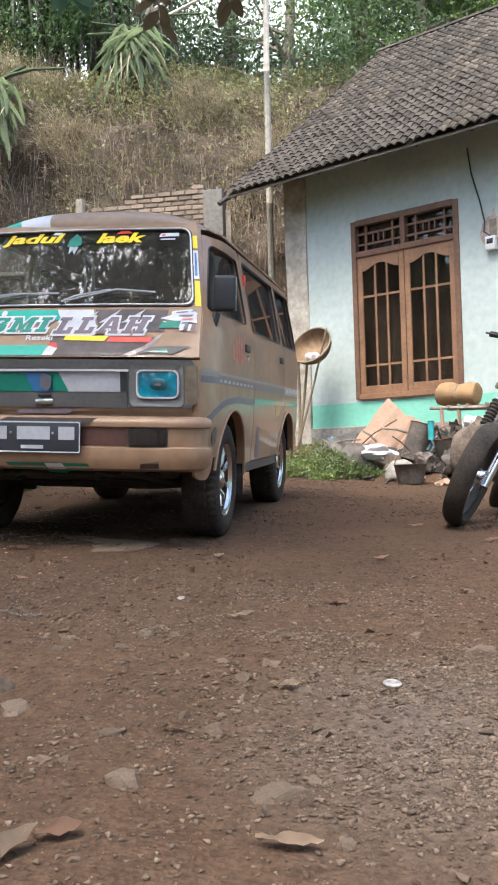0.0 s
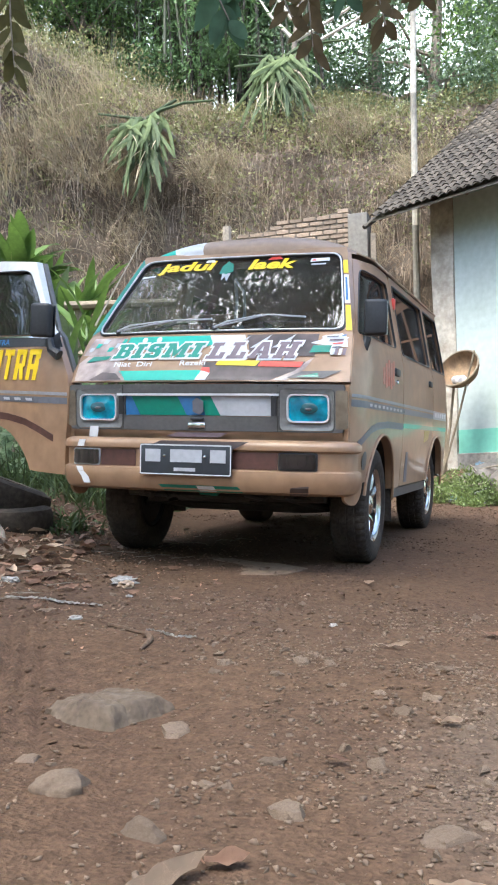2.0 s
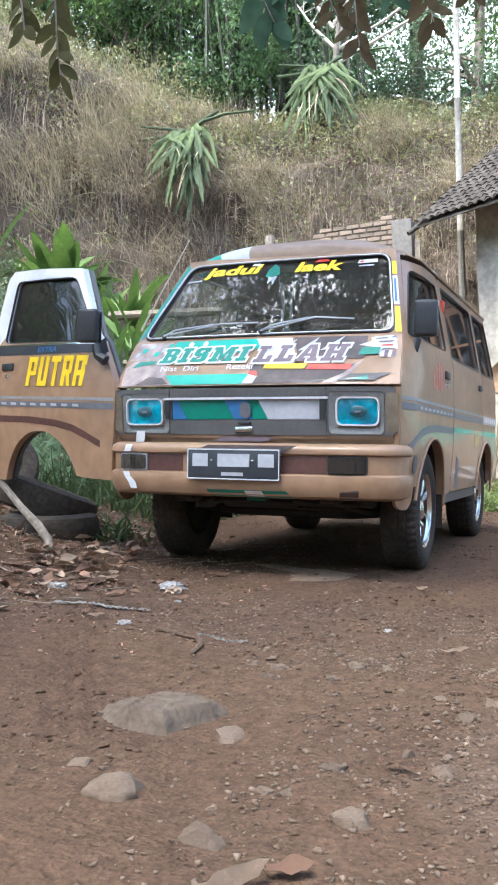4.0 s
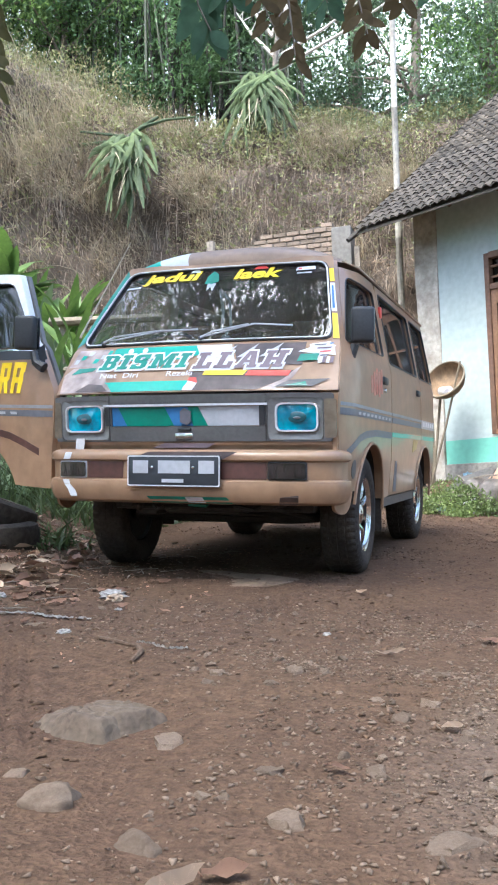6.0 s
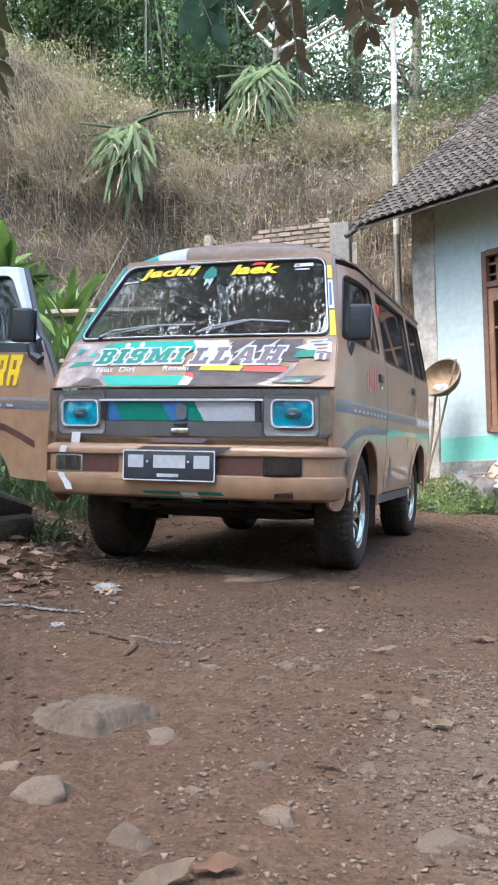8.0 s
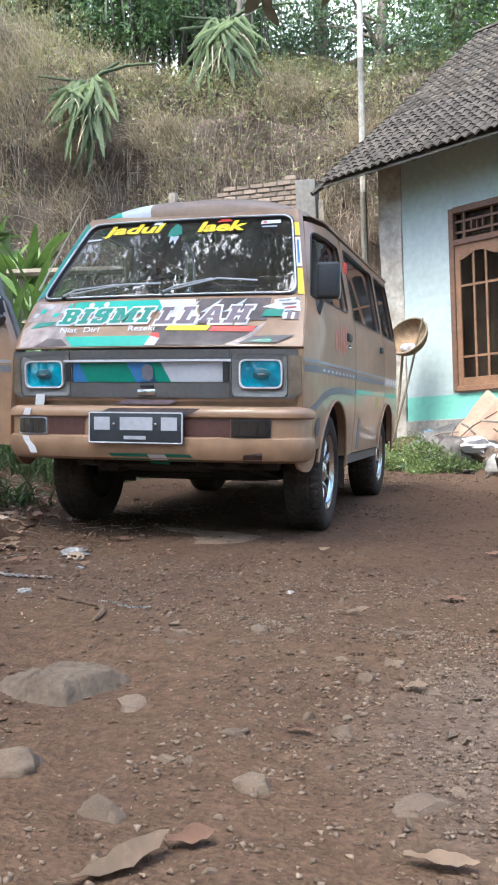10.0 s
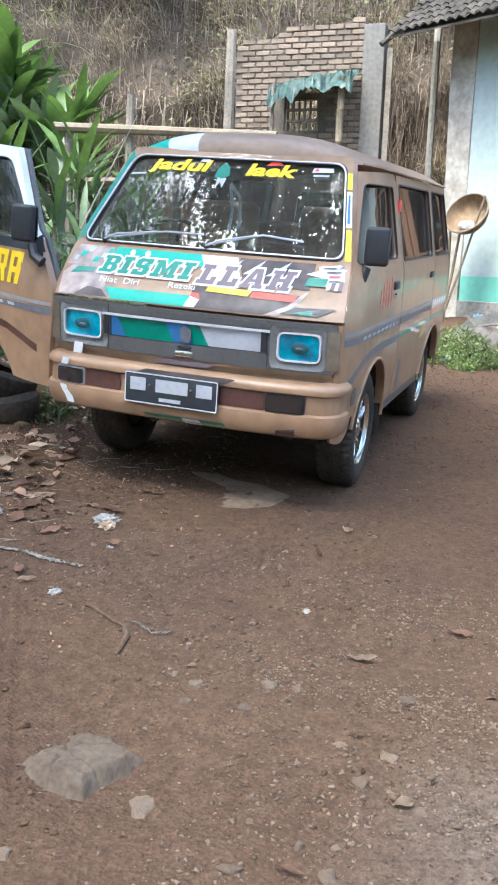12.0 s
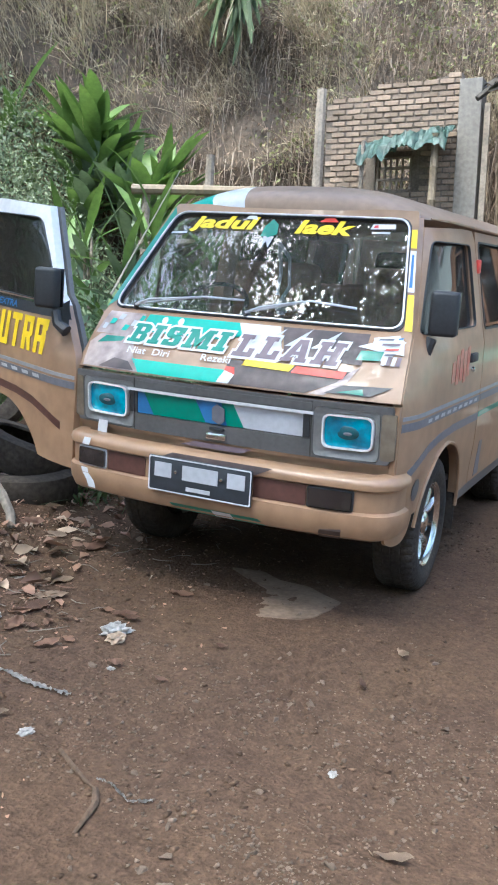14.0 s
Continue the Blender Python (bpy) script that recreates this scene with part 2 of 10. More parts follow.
def panel(outline, holes=(), where=None, cuts_u=(), cuts_v=(), thick=0.0, back=None):
    """A sheet cut from a flat outline (u, v) with holes, bent by where(u, v)."""
    bm = bmesh.new()
    edges = []
    for loop in (outline, *holes):
        vs = [bm.verts.new((u, v, 0)) for u, v in loop]
        edges += [bm.edges.new((vs[i], vs[(i + 1) % len(vs)])) for i in range(len(vs))]
    bmesh.ops.triangle_fill(bm, use_beauty=True, use_dissolve=False, edges=edges, normal=(0, 0, 1))
    for values, n in ((cuts_u, (1, 0, 0)), (cuts_v, (0, 1, 0))):
        for c in values:
            bmesh.ops.bisect_plane(bm, geom=bm.verts[:] + bm.edges[:] + bm.faces[:], plane_co=Vector(n) * c, plane_no=n, dist=1e-5)
    if thick:
        low = [v for v in bm.verts]
        rim = [e for e in bm.edges if e.is_boundary]
        twin = {v: bm.verts.new(v.co) for v in low}
        for f in list(bm.faces):
            bm.faces.new([twin[v] for v in reversed(f.verts)])
        for e in rim:
            a, b = e.verts
            bm.faces.new((a, b, twin[b], twin[a]))
        for v in low:
            u, w = v.co.x, v.co.y
            v.co = where(u, w)
            twin[v].co = back(u, w) if back else Vector(where(u, w)) + Vector((0, 0, -thick))
    elif where:
        for v in bm.verts:
            v.co = where(v.co.x, v.co.y)
    return bm


def arc(cx, cy, r, a0, a1, n):
    return [(cx + r * math.cos(radians(a0 + (a1 - a0) * i / n)), cy + r * math.sin(radians(a0 + (a1 - a0) * i / n))) for i in range(n + 1)]


def rounded(points, r=0.03, n=4):
    """The outline with its corners rounded."""
    out = []
    for i, p in enumerate(points):
        p, a, b = Vector(p), Vector(points[i - 1]), Vector(points[(i + 1) % len(points)])
        da, db = (a - p), (b - p)
        ra = min(r, da.length * 0.45, db.length * 0.45)
        s, e = p + da.normalized() * ra, p + db.normalized() * ra
        for k in range(n + 1):
            t = k / n
            out.append(tuple(s * (1 - t) ** 2 + p * 2 * t * (1 - t) + e * t * t))
    return out


def steps(a, b, d):
    n = max(1, int(abs(b - a) / d))
    return [a + (b - a) * i / n for i in range(1, n)]


def lettering(body, width, height, where, u, v, shear=0.0, offset=0.0, off=0.003, stretch=True):
    """Raised sheet letters fitted to width and height from (u, v), bent by where(u, v, off)."""
    data = bpy.data.curves.new("letters", "FONT")
    data.body, data.size, data.shear, data.offset, data.resolution_u = body, 1.0, shear, offset, 3
    ob = new("letters", data)
    me = bpy.data.meshes.new_from_object(ob.evaluated_get(bpy.context.evaluated_depsgraph_get()))
    bpy.data.objects.remove(ob)
    bpy.data.curves.remove(data)
    bm = bmesh.new()
    bm.from_mesh(me)
    bpy.data.meshes.remove(me)
    xs = [w.co.x for w in bm.verts]
    ys = [w.co.y for w in bm.verts]
    x0, x1, y0, y1 = min(xs), max(xs), min(ys), max(ys)
    for w in bm.verts:
        w.co = Vector((u + (w.co.x - x0) / (x1 - x0) * width, v + (w.co.y - y0) / (y1 - y0) * height, 0))
    for c in steps(u, u + width, 0.06):
        bmesh.ops.bisect_plane(bm, geom=bm.verts[:] + bm.edges[:] + bm.faces[:], plane_co=(c, 0, 0), plane_no=(1, 0, 0), dist=1e-5)
    for w in bm.verts:
        w.co = where(w.co.x, w.co.y, off)
    return bm


SLAB_GLYPHS = {
    "B": (0.80, [(0, 0), (0.62, 0), (0.80, 0.13), (0.80, 0.40), (0.70, 0.5), (0.80, 0.6), (0.80, 0.87), (0.62, 1), (0, 1), (0, 0.82), (0.10, 0.82), (0.10, 0.18), (0, 0.18)],
          [[(0.36, 0.18), (0.52, 0.18), (0.52, 0.42), (0.36, 0.42)], [(0.36, 0.60), (0.52, 0.60), (0.52, 0.82), (0.36, 0.82)]]),
    "I": (0.50, [(0, 0), (0.5, 0), (0.5, 0.2), (0.39, 0.2), (0.39, 0.8), (0.5, 0.8), (0.5, 1), (0, 1), (0, 0.8), (0.11, 0.8), (0.11, 0.2), (0, 0.2)], []),
    "S": (0.74, [(0, 0), (0.60, 0), (0.74, 0.12), (0.74, 0.46), (0.60, 0.58), (0.28, 0.62), (0.28, 0.80), (0.48, 0.80), (0.48, 0.68), (0.74, 0.68), (0.74, 1), (0.14, 1), (0, 0.88), (0, 0.54), (0.14, 0.42), (0.46, 0.38), (0.46, 0.20), (0.26, 0.20), (0.26, 0.32), (0, 0.32)], []),
    "M": (1.15, [(0, 0), (0.44, 0), (0.44, 0.18), (0.35, 0.18), (0.35, 0.6), (0.52, 0.1), (0.63, 0.1), (0.80, 0.6), (0.80, 0.18), (0.71, 0.18), (0.71, 0), (1.15, 0), (1.15, 0.18), (1.05, 0.18), (1.05, 0.82), (1.15, 0.82), (1.15, 1), (0.78, 1), (0.575, 0.5), (0.37, 1), (0, 1), (0, 0.82), (0.10, 0.82), (0.10, 0.18), (0, 0.18)], []),
    "L": (0.76, [(0, 0), (0.76, 0), (0.76, 0.4), (0.54, 0.4), (0.54, 0.2), (0.37, 0.2), (0.37, 0.8), (0.5, 0.8), (0.5, 1), (0, 1), (0, 0.8), (0.11, 0.8), (0.11, 0.2), (0, 0.2)], []),
    "A": (0.92, [(0, 0), (0.38, 0), (0.38, 0.17), (0.31, 0.17), (0.34, 0.3), (0.56, 0.3), (0.59, 0.17), (0.52, 0.17), (0.52, 0), (0.92, 0), (0.92, 0.17), (0.85, 0.17), (0.64, 1), (0.30, 1), (0.07, 0.17), (0, 0.17)], [[(0.385, 0.46), (0.52, 0.46), (0.455, 0.78)]]),
    "P": (0.62, [(0, 0), (0.24, 0), (0.24, 0.36), (0.62, 0.36), (0.62, 1), (0, 1)], [[(0.24, 0.52), (0.40, 0.52), (0.40, 0.82), (0.24, 0.82)]]),
    "U": (0.62, [(0, 0), (0.62, 0), (0.62, 1), (0.40, 1), (0.40, 0.18), (0.24, 0.18), (0.24, 1), (0, 1)], []),
    "T": (0.62, [(0.20, 0), (0.42, 0), (0.42, 0.80), (0.62, 0.80), (0.62, 1), (0, 1), (0, 0.80), (0.20, 0.80)], []),
    "R": (0.62, [(0, 0), (0.24, 0), (0.24, 0.36), (0.30, 0.36), (0.42, 0), (0.62, 0), (0.52, 0.40), (0.62, 0.46), (0.62, 1), (0, 1)], [[(0.24, 0.54), (0.40, 0.54), (0.40, 0.82), (0.24, 0.82)]]),
    "a": (0.62, [(0, 0), (0.22, 0), (0.22, 0.34), (0.40, 0.34), (0.40, 0), (0.62, 0), (0.62, 1), (0, 1)], [[(0.22, 0.52), (0.40, 0.52), (0.40, 0.82), (0.22, 0.82)]]),
    "H": (0.92, [(0, 0), (0.42, 0), (0.42, 0.18), (0.35, 0.18), (0.35, 0.42), (0.57, 0.42), (0.57, 0.18), (0.50, 0.18), (0.50, 0), (0.92, 0), (0.92, 0.18), (0.83, 0.18), (0.83, 0.82), (0.92, 0.82), (0.92, 1), (0.50, 1), (0.50, 0.82), (0.57, 0.82), (0.57, 0.6), (0.35, 0.6), (0.35, 0.82), (0.42, 0.82), (0.42, 1), (0, 1), (0, 0.82), (0.09, 0.82), (0.09, 0.18), (0, 0.18)], [])}


def grown(loop, d):
    """The outline moved outwards by d (counter-clockwise loops)."""
    out = []
    for i, p in enumerate(loop):
        p, a, b = Vector(p), Vector(loop[i - 1]), Vector(loop[(i + 1) % len(loop)])
        n0, n1 = Vector(((p - a).y, -(p - a).x)).normalized(), Vector(((b - p).y, -(b - p).x)).normalized()
        m = (n0 + n1) / max(0.5, 1 + n0.dot(n1))
        out.append(tuple(p + m * d))
    return out


def slab_lettering(body, width, height, where, u, v, shear, edge, off):
    """Slanted letters with slab feet; edge widens them into a rim of their own shape."""
    total = sum(SLAB_GLYPHS[c][0] + 0.16 for c in body) - 0.16
    k, x, out = (width - shear * height) / total, u, bmesh.new()
    for c in body:
        w, loop, holes = SLAB_GLYPHS[c]
        put = lambda pts: [(x + a * k + shear * b * height, v + b * height) for a, b in pts]
        outline = put(loop)
        if edge:
            outline, holes = grown(outline, edge), []
        bm = panel(outline, [put(h) for h in holes], where=lambda a, b: where(a, b, off), cuts_u=steps(u - 0.02, u + width + 0.02, 0.06))
        me = bpy.data.meshes.new("glyph")
        bm.to_mesh(me)
        bm.free()
        out.from_mesh(me)
        bpy.data.meshes.remove(me)
        x += (w + 0.16) * k
        off += 0.0001 if edge else 0.0
    return out


def lerp_table(table, v):
    if v <= table[0][0]:
        return table[0][1]
    for (a, p), (b, q) in zip(table, table[1:]):
        if v <= b:
            return p + (q - p) * (v - a) / (b - a)
    return table[-1][1]


def smooth01(t):
    t = max(0.0, min(1.0, t))
    return t * t * (3 - 2 * t)


def rnd(a, b):
    return random.uniform(a, b)


# ---- ground ----
WALL_P = Vector((1.09, 6.59, 0))          # a point of the house front
WALL_N = Vector((-0.515, -0.857, 0))      # its outward direction
WALL_U = Vector((0.857, -0.515, 0))       # along it, to the right


def bank_foot(x):
    """How far back the foot of the cut bank lies."""
    return lerp_table([(-40, -14), (-16, -6), (-9, 2.0), (-7, 4.6), (-5.5, 6.6), (-4, 7.7), (-2.5, 8.35), (0, 8.6), (3, 10.2), (8, 14.0), (40, 30)], x)


def ground_z(x, y):
    """Height of the trodden yard without its small relief."""
    r = math.hypot(x, y - 2)
    far = 1 / (1 + max(0, r - 9) * 0.06)
    z = (0.0367 * y - 0.0507 * x) * far
    d = (Vector((x, y, 0)) - WALL_P).dot(WALL_N)
    u = (Vector((x, y, 0)) - WALL_P).dot(WALL_U)
    if -8 < d < 1.9 and u > -1.6:
        z += 0.27 * smooth01(1 - max(0, d - 0.2) / 1.1) * smooth01((u + 1.6) / 1.0)
    z += 0.16 * smooth01((-0.75 - 0.1 * y - x) / 1.2) * smooth01((y + 2.5) / 1.5)
    return z


def relief(x, y):
    v = Vector((x, y, 0))
    n = noise.noise(v * 1.1) * 0.018 + noise.noise(v * 3.7) * 0.010 + noise.noise(v * 11) * 0.005 + noise.noise(v * 31) * 0.0028
    n *= 1 - 0.55 * smooth01(1 - math.hypot(x, y - 1.6) / 2.6)
    return n + tread(x, y)


# wheel lanes: where they pass, how they slant, how far back and forward they show
LANES = [(0.86, -0.1, -1.0, 0.45), (0.70, 0.37, -0.95, 0.05), (0.42, -0.3, -0.9, -0.1), (-0.785, -0.6, -2.28, -0.98)]


def tread(x, y):
    """Lugs pressed into the earth by tyres."""
    z = 0.0
    for x0, k, y0, y1 in LANES:
        d = (x - x0 - k * y) / 0.085
        if abs(d) < 1.2 and y0 < y < y1:
            worn = smooth01((y - y0) / 0.15) * smooth01((y1 - y) / 0.15) * max(0.45, min(1, 0.85 + 1.2 * noise.noise(Vector((x * 4, y * 4, 6)))))
            lug = math.cos(d * 11.0)
            z += worn * (-0.009 * max(-0.3, min(1, lug * 1.4)) if abs(d) < 1 else 0.005)
    return z


def floor_z(x, y):
    return ground_z(x, y) + relief(x, y)


def axis_steps(lo, hi, fine, far):
    pts = list(np.arange(lo, hi + fine, fine))
    step, a = fine, pts[-1]
    while a < far:
        step *= 1.25
        a += step
        pts.append(a)
    step, a = fine, pts[0]
    left = []
    while a > -far:
        step *= 1.25
        a -= step
        left.append(a)
    return left[::-1] + pts


def build_ground():
    xs = [x for x in axis_steps(-2.4, 2.9, 0.028, 300) if not -0.3 < x < 1.12]
    ys = [y for y in axis_steps(-3.3, 5.2, 0.03, 300) if not -2.32 < y < 0.5]
    xs, ys = sorted(xs + list(np.arange(-0.29, 1.115, 0.0115))), sorted(ys + list(np.arange(-2.31, 0.495, 0.0105)))
    verts = [(x, y, floor_z(x, y)) for y in ys for x in xs]
    w = len(xs)
    faces = [(j * w + i, j * w + i + 1, (j + 1) * w + i + 1, (j + 1) * w + i) for j in range(len(ys) - 1) for i in range(w - 1)]
    ob = raw("ground", verts, faces, M_DIRT, True)
    return tagged(ob, "bare brown earth yard with scattered gravel and tyre tracks", "ground", kind="structure")


def dirt_material():
    m = mat("trodden_earth", (0.098, 0.0615, 0.039), rough=0.95, var=0.24, scale=1.6, fine=75, bump=0.6, second=(0.08, 0.0495, 0.034), spec=0.05)
    n, l = m.node_tree.nodes, m.node_tree.links
    p = n["Principled BSDF"]
    co = n.new("ShaderNodeTexCoord")
    # gravel-grey patches
    grey = n.new("ShaderNodeTexNoise")
    grey.inputs["Scale"].default_value, grey.inputs["Detail"].default_value = 0.8, 8.0
    l.new(co.outputs["Object"], grey.inputs["Vector"])
    cells = n.new("ShaderNodeTexVoronoi")
    cells.inputs["Scale"].default_value = 95
    l.new(co.outputs["Object"], cells.inputs["Vector"])
    tone = n.new("ShaderNodeMixRGB")
    tone.inputs["Color1"].default_value, tone.inputs["Color2"].default_value = (0.075, 0.055, 0.043, 1), (0.155, 0.118, 0.092, 1)
    l.new(cells.outputs["Color"], tone.inputs["Fac"])
    # the gravelled corner
    place = n.new("ShaderNodeMapping")
    place.inputs["Location"].default_value, place.inputs["Scale"].default_value = (-1.72 / 0.75, 1.95 / 0.8, 0), (1 / 0.75, 1 / 0.8, 0)
    ball = n.new("ShaderNodeTexGradient")
    ball.gradient_type = "SPHERICAL"
    l.new(co.outputs["Object"], place.inputs["Vector"])
    l.new(place.outputs["Vector"], ball.inputs["Vector"])
    frayed = n.new("ShaderNodeMath")
    frayed.operation = "MULTIPLY"
    l.new(ball.outputs["Fac"], frayed.inputs[0])
    l.new(grey.outputs["Fac"], frayed.inputs[1])
    wide = n.new("ShaderNodeMapRange")
    wide.inputs["From Min"].default_value, wide.inputs["From Max"].default_value = 0.08, 0.35
    l.new(frayed.outputs[0], wide.inputs["Value"])
    mix = n.new("ShaderNodeMixRGB")
    l.new(wide.outputs["Result"], mix.inputs["Fac"])
    l.new(p.inputs["Base Color"].links[0].from_socket, mix.inputs["Color1"])
    l.new(tone.outputs["Color"], mix.inputs["Color2"])
    # clods of a few centimetres
    mid = n.new("ShaderNodeTexNoise")
    mid.inputs["Scale"].default_value, mid.inputs["Detail"].default_value, mid.inputs["Roughness"].default_value = 24.0, 8.0, 0.75
    l.new(co.outputs["Object"], mid.inputs["Vector"])
    mottle = n.new("ShaderNodeMapRange")
    mottle.inputs["From Min"].default_value, mottle.inputs["From Max"].default_value = 0.3, 0.7
    mottle.inputs["To Min"].default_value, mottle.inputs["To Max"].default_value = 0.70, 1.30
    l.new(mid.outputs["Fac"], mottle.inputs["Value"])
    hue = n.new("ShaderNodeHueSaturation")
    l.new(mottle.outputs["Result"], hue.inputs["Value"])
    l.new(mix.outputs["Color"], hue.inputs["Color"])
    l.new(hue.outputs["Color"], p.inputs["Base Color"])
    clod = n.new("ShaderNodeTexNoise")
    clod.inputs["Scale"].default_value, clod.inputs["Detail"].default_value, clod.inputs["Roughness"].default_value = 17.0, 9.0, 0.68
    l.new(co.outputs["Object"], clod.inputs["Vector"])
    lumps = n.new("ShaderNodeBump")
    lumps.inputs["Strength"].default_value, lumps.inputs["Distance"].default_value = 0.6, 0.015
    l.new(clod.outputs["Fac"], lumps.inputs["Height"])
    l.new(p.inputs["Normal"].links[0].from_socket, lumps.inputs["Normal"])
    l.new(lumps.outputs["Normal"], p.inputs["Normal"])
    bump = n.new("ShaderNodeBump")
    bump.inputs["Strength"].default_value, bump.inputs["Distance"].default_value = 0.65, 0.006
    l.new(cells.outputs["Distance"], bump.inputs["Height"])
    l.new(p.inputs["Normal"].links[0].from_socket, bump.inputs["Normal"])
    l.new(bump.outputs["Normal"], p.inputs["Normal"])
    return m


M_DIRT = dirt_material()
build_ground()


# ---- the cut bank behind ----
M_BANK = mat("bank_earth", (0.098, 0.07, 0.045), rough=0.95, var=0.45, scale=1.3, fine=16, bump=0.8, second=(0.05, 0.035, 0.024))


def bank_point(x, s):
    """s from 0 at the foot to 1 at the brink, and past it over the wooded top."""
    foot = bank_foot(x)
    top = lerp_table([(-20, 7.8), (-9, 7.6), (-7, 7.3), (-6, 7.0), (-5.3, 6.6), (-4.6, 6.42), (-3, 6.42), (0, 6.2), (3, 6.1), (8, 5.8)], x) + 0.12 * math.sin(x * 2.1)
    if s <= 1:
        y = foot + 1.5 * s + 0.5 * s ** 4 - 0.35 * math.sin(s * 3.1)
        z = ground_z(x, foot) - 0.1 + (top - ground_z(x, foot)) * s
    else:
        y = foot + 2.0 + (s - 1) * 14
        z = top + (1 - math.exp(-(s - 1) * 3)) * 1.6 + (s - 1) * 1.2
    v = Vector((x * 0.8, y * 0.8, z * 0.8))
    k = 1.0 if s < 1.3 else 0.5
    y += k * (noise.noise(v) * 0.35 + noise.noise(v * 3.1) * 0.14 + noise.noise(v * 8) * 0.05)
    z += k * noise.noise(v * 2.3 + Vector((9, 0, 0))) * 0.12
    return Vector((x, y, z))


def build_bank():
    xs = sorted(set([round(v, 3) for v in np.arange(-10, 10, 0.09)] + [round(v, 3) for v in np.arange(-60, 60, 2.0)]))
    ss = list(np.linspace(0, 1, 64)) + [1.02, 1.05, 1.1, 1.2, 1.35, 1.6, 2, 3, 5, 9, 15]
    verts = [bank_point(x, s) for s in ss for x in xs]
    w = len(xs)
    faces = [(j * w + i, j * w + i + 1, (j + 1) * w + i + 1, (j + 1) * w + i) for j in range(len(ss) - 1) for i in range(w - 1)]
    return tagged(raw("hillside", verts, faces, M_BANK, True), "steep cut earth bank overgrown with dry vines and grass", "hillside", kind="structure")


build_bank()


# ---- house ----
M_WALL = mat("pale_blue_limewash", (0.47, 0.53, 0.512), rough=0.85, var=0.10, scale=1.2, fine=14, bump=0.14, second=(0.405, 0.47, 0.447))
M_MINT = mat("mint_paint", (0.2, 0.52, 0.4), rough=0.7, var=0.08, scale=1.5, fine=16, bump=0.1)
M_CEMENT = mat("raw_cement", (0.34, 0.31, 0.27), rough=0.95, var=0.35, scale=2.5, fine=22, bump=0.5, second=(0.2, 0.185, 0.165))
M_FLAKE = mat("flaking_plaster", (0.50, 0.46, 0.40), rough=0.95, var=0.22, scale=5.0, fine=22, bump=0.6, second=(0.29, 0.245, 0.195))
M_TEAK = mat("orange_brown_wood", (0.27, 0.145, 0.078), rough=0.6, var=0.2, scale=4, fine=30, bump=0.15, second=(0.19, 0.10, 0.055))
M_DARKPOLE = mat("dark_pole", (0.06, 0.05, 0.04), rough=0.9, var=0.3)
M_DARKWOOD = mat("dark_brown_wood", (0.15, 0.08, 0.05), rough=0.6, var=0.2, scale=4, fine=30, bump=0.12)
M_OLDWOOD = mat("weathered_wood", (0.24, 0.2, 0.16), rough=0.9, var=0.3, scale=4, fine=40, bump=0.3)
M_TILE = mat("weathered_roof_tile", (0.085, 0.069, 0.054), rough=0.95, var=0.3, scale=2.2, fine=26, bump=0.35, second=(0.045, 0.039, 0.033), random_tint=0.35, spec=0.2)
M_TILE_S = mat("weathered_roof_tile_far", (0.098, 0.081, 0.063), rough=0.95, var=0.3, scale=2.2, fine=26, bump=0.35, second=(0.045, 0.039, 0.033), island=0.35, spec=0.2)

HOUSE = Matrix(((WALL_U.x, -WALL_N.x, 0, WALL_P.x), (WALL_U.y, -WALL_N.y, 0, WALL_P.y), (0, 0, 1, 0), (0, 0, 0, 1)))
# in the house's own frame: x along the front, y into the house, z up
EAVE_Z, RIDGE_Z = 3.50, 6.38
U1 = 7.0
DEPTH = 6.2


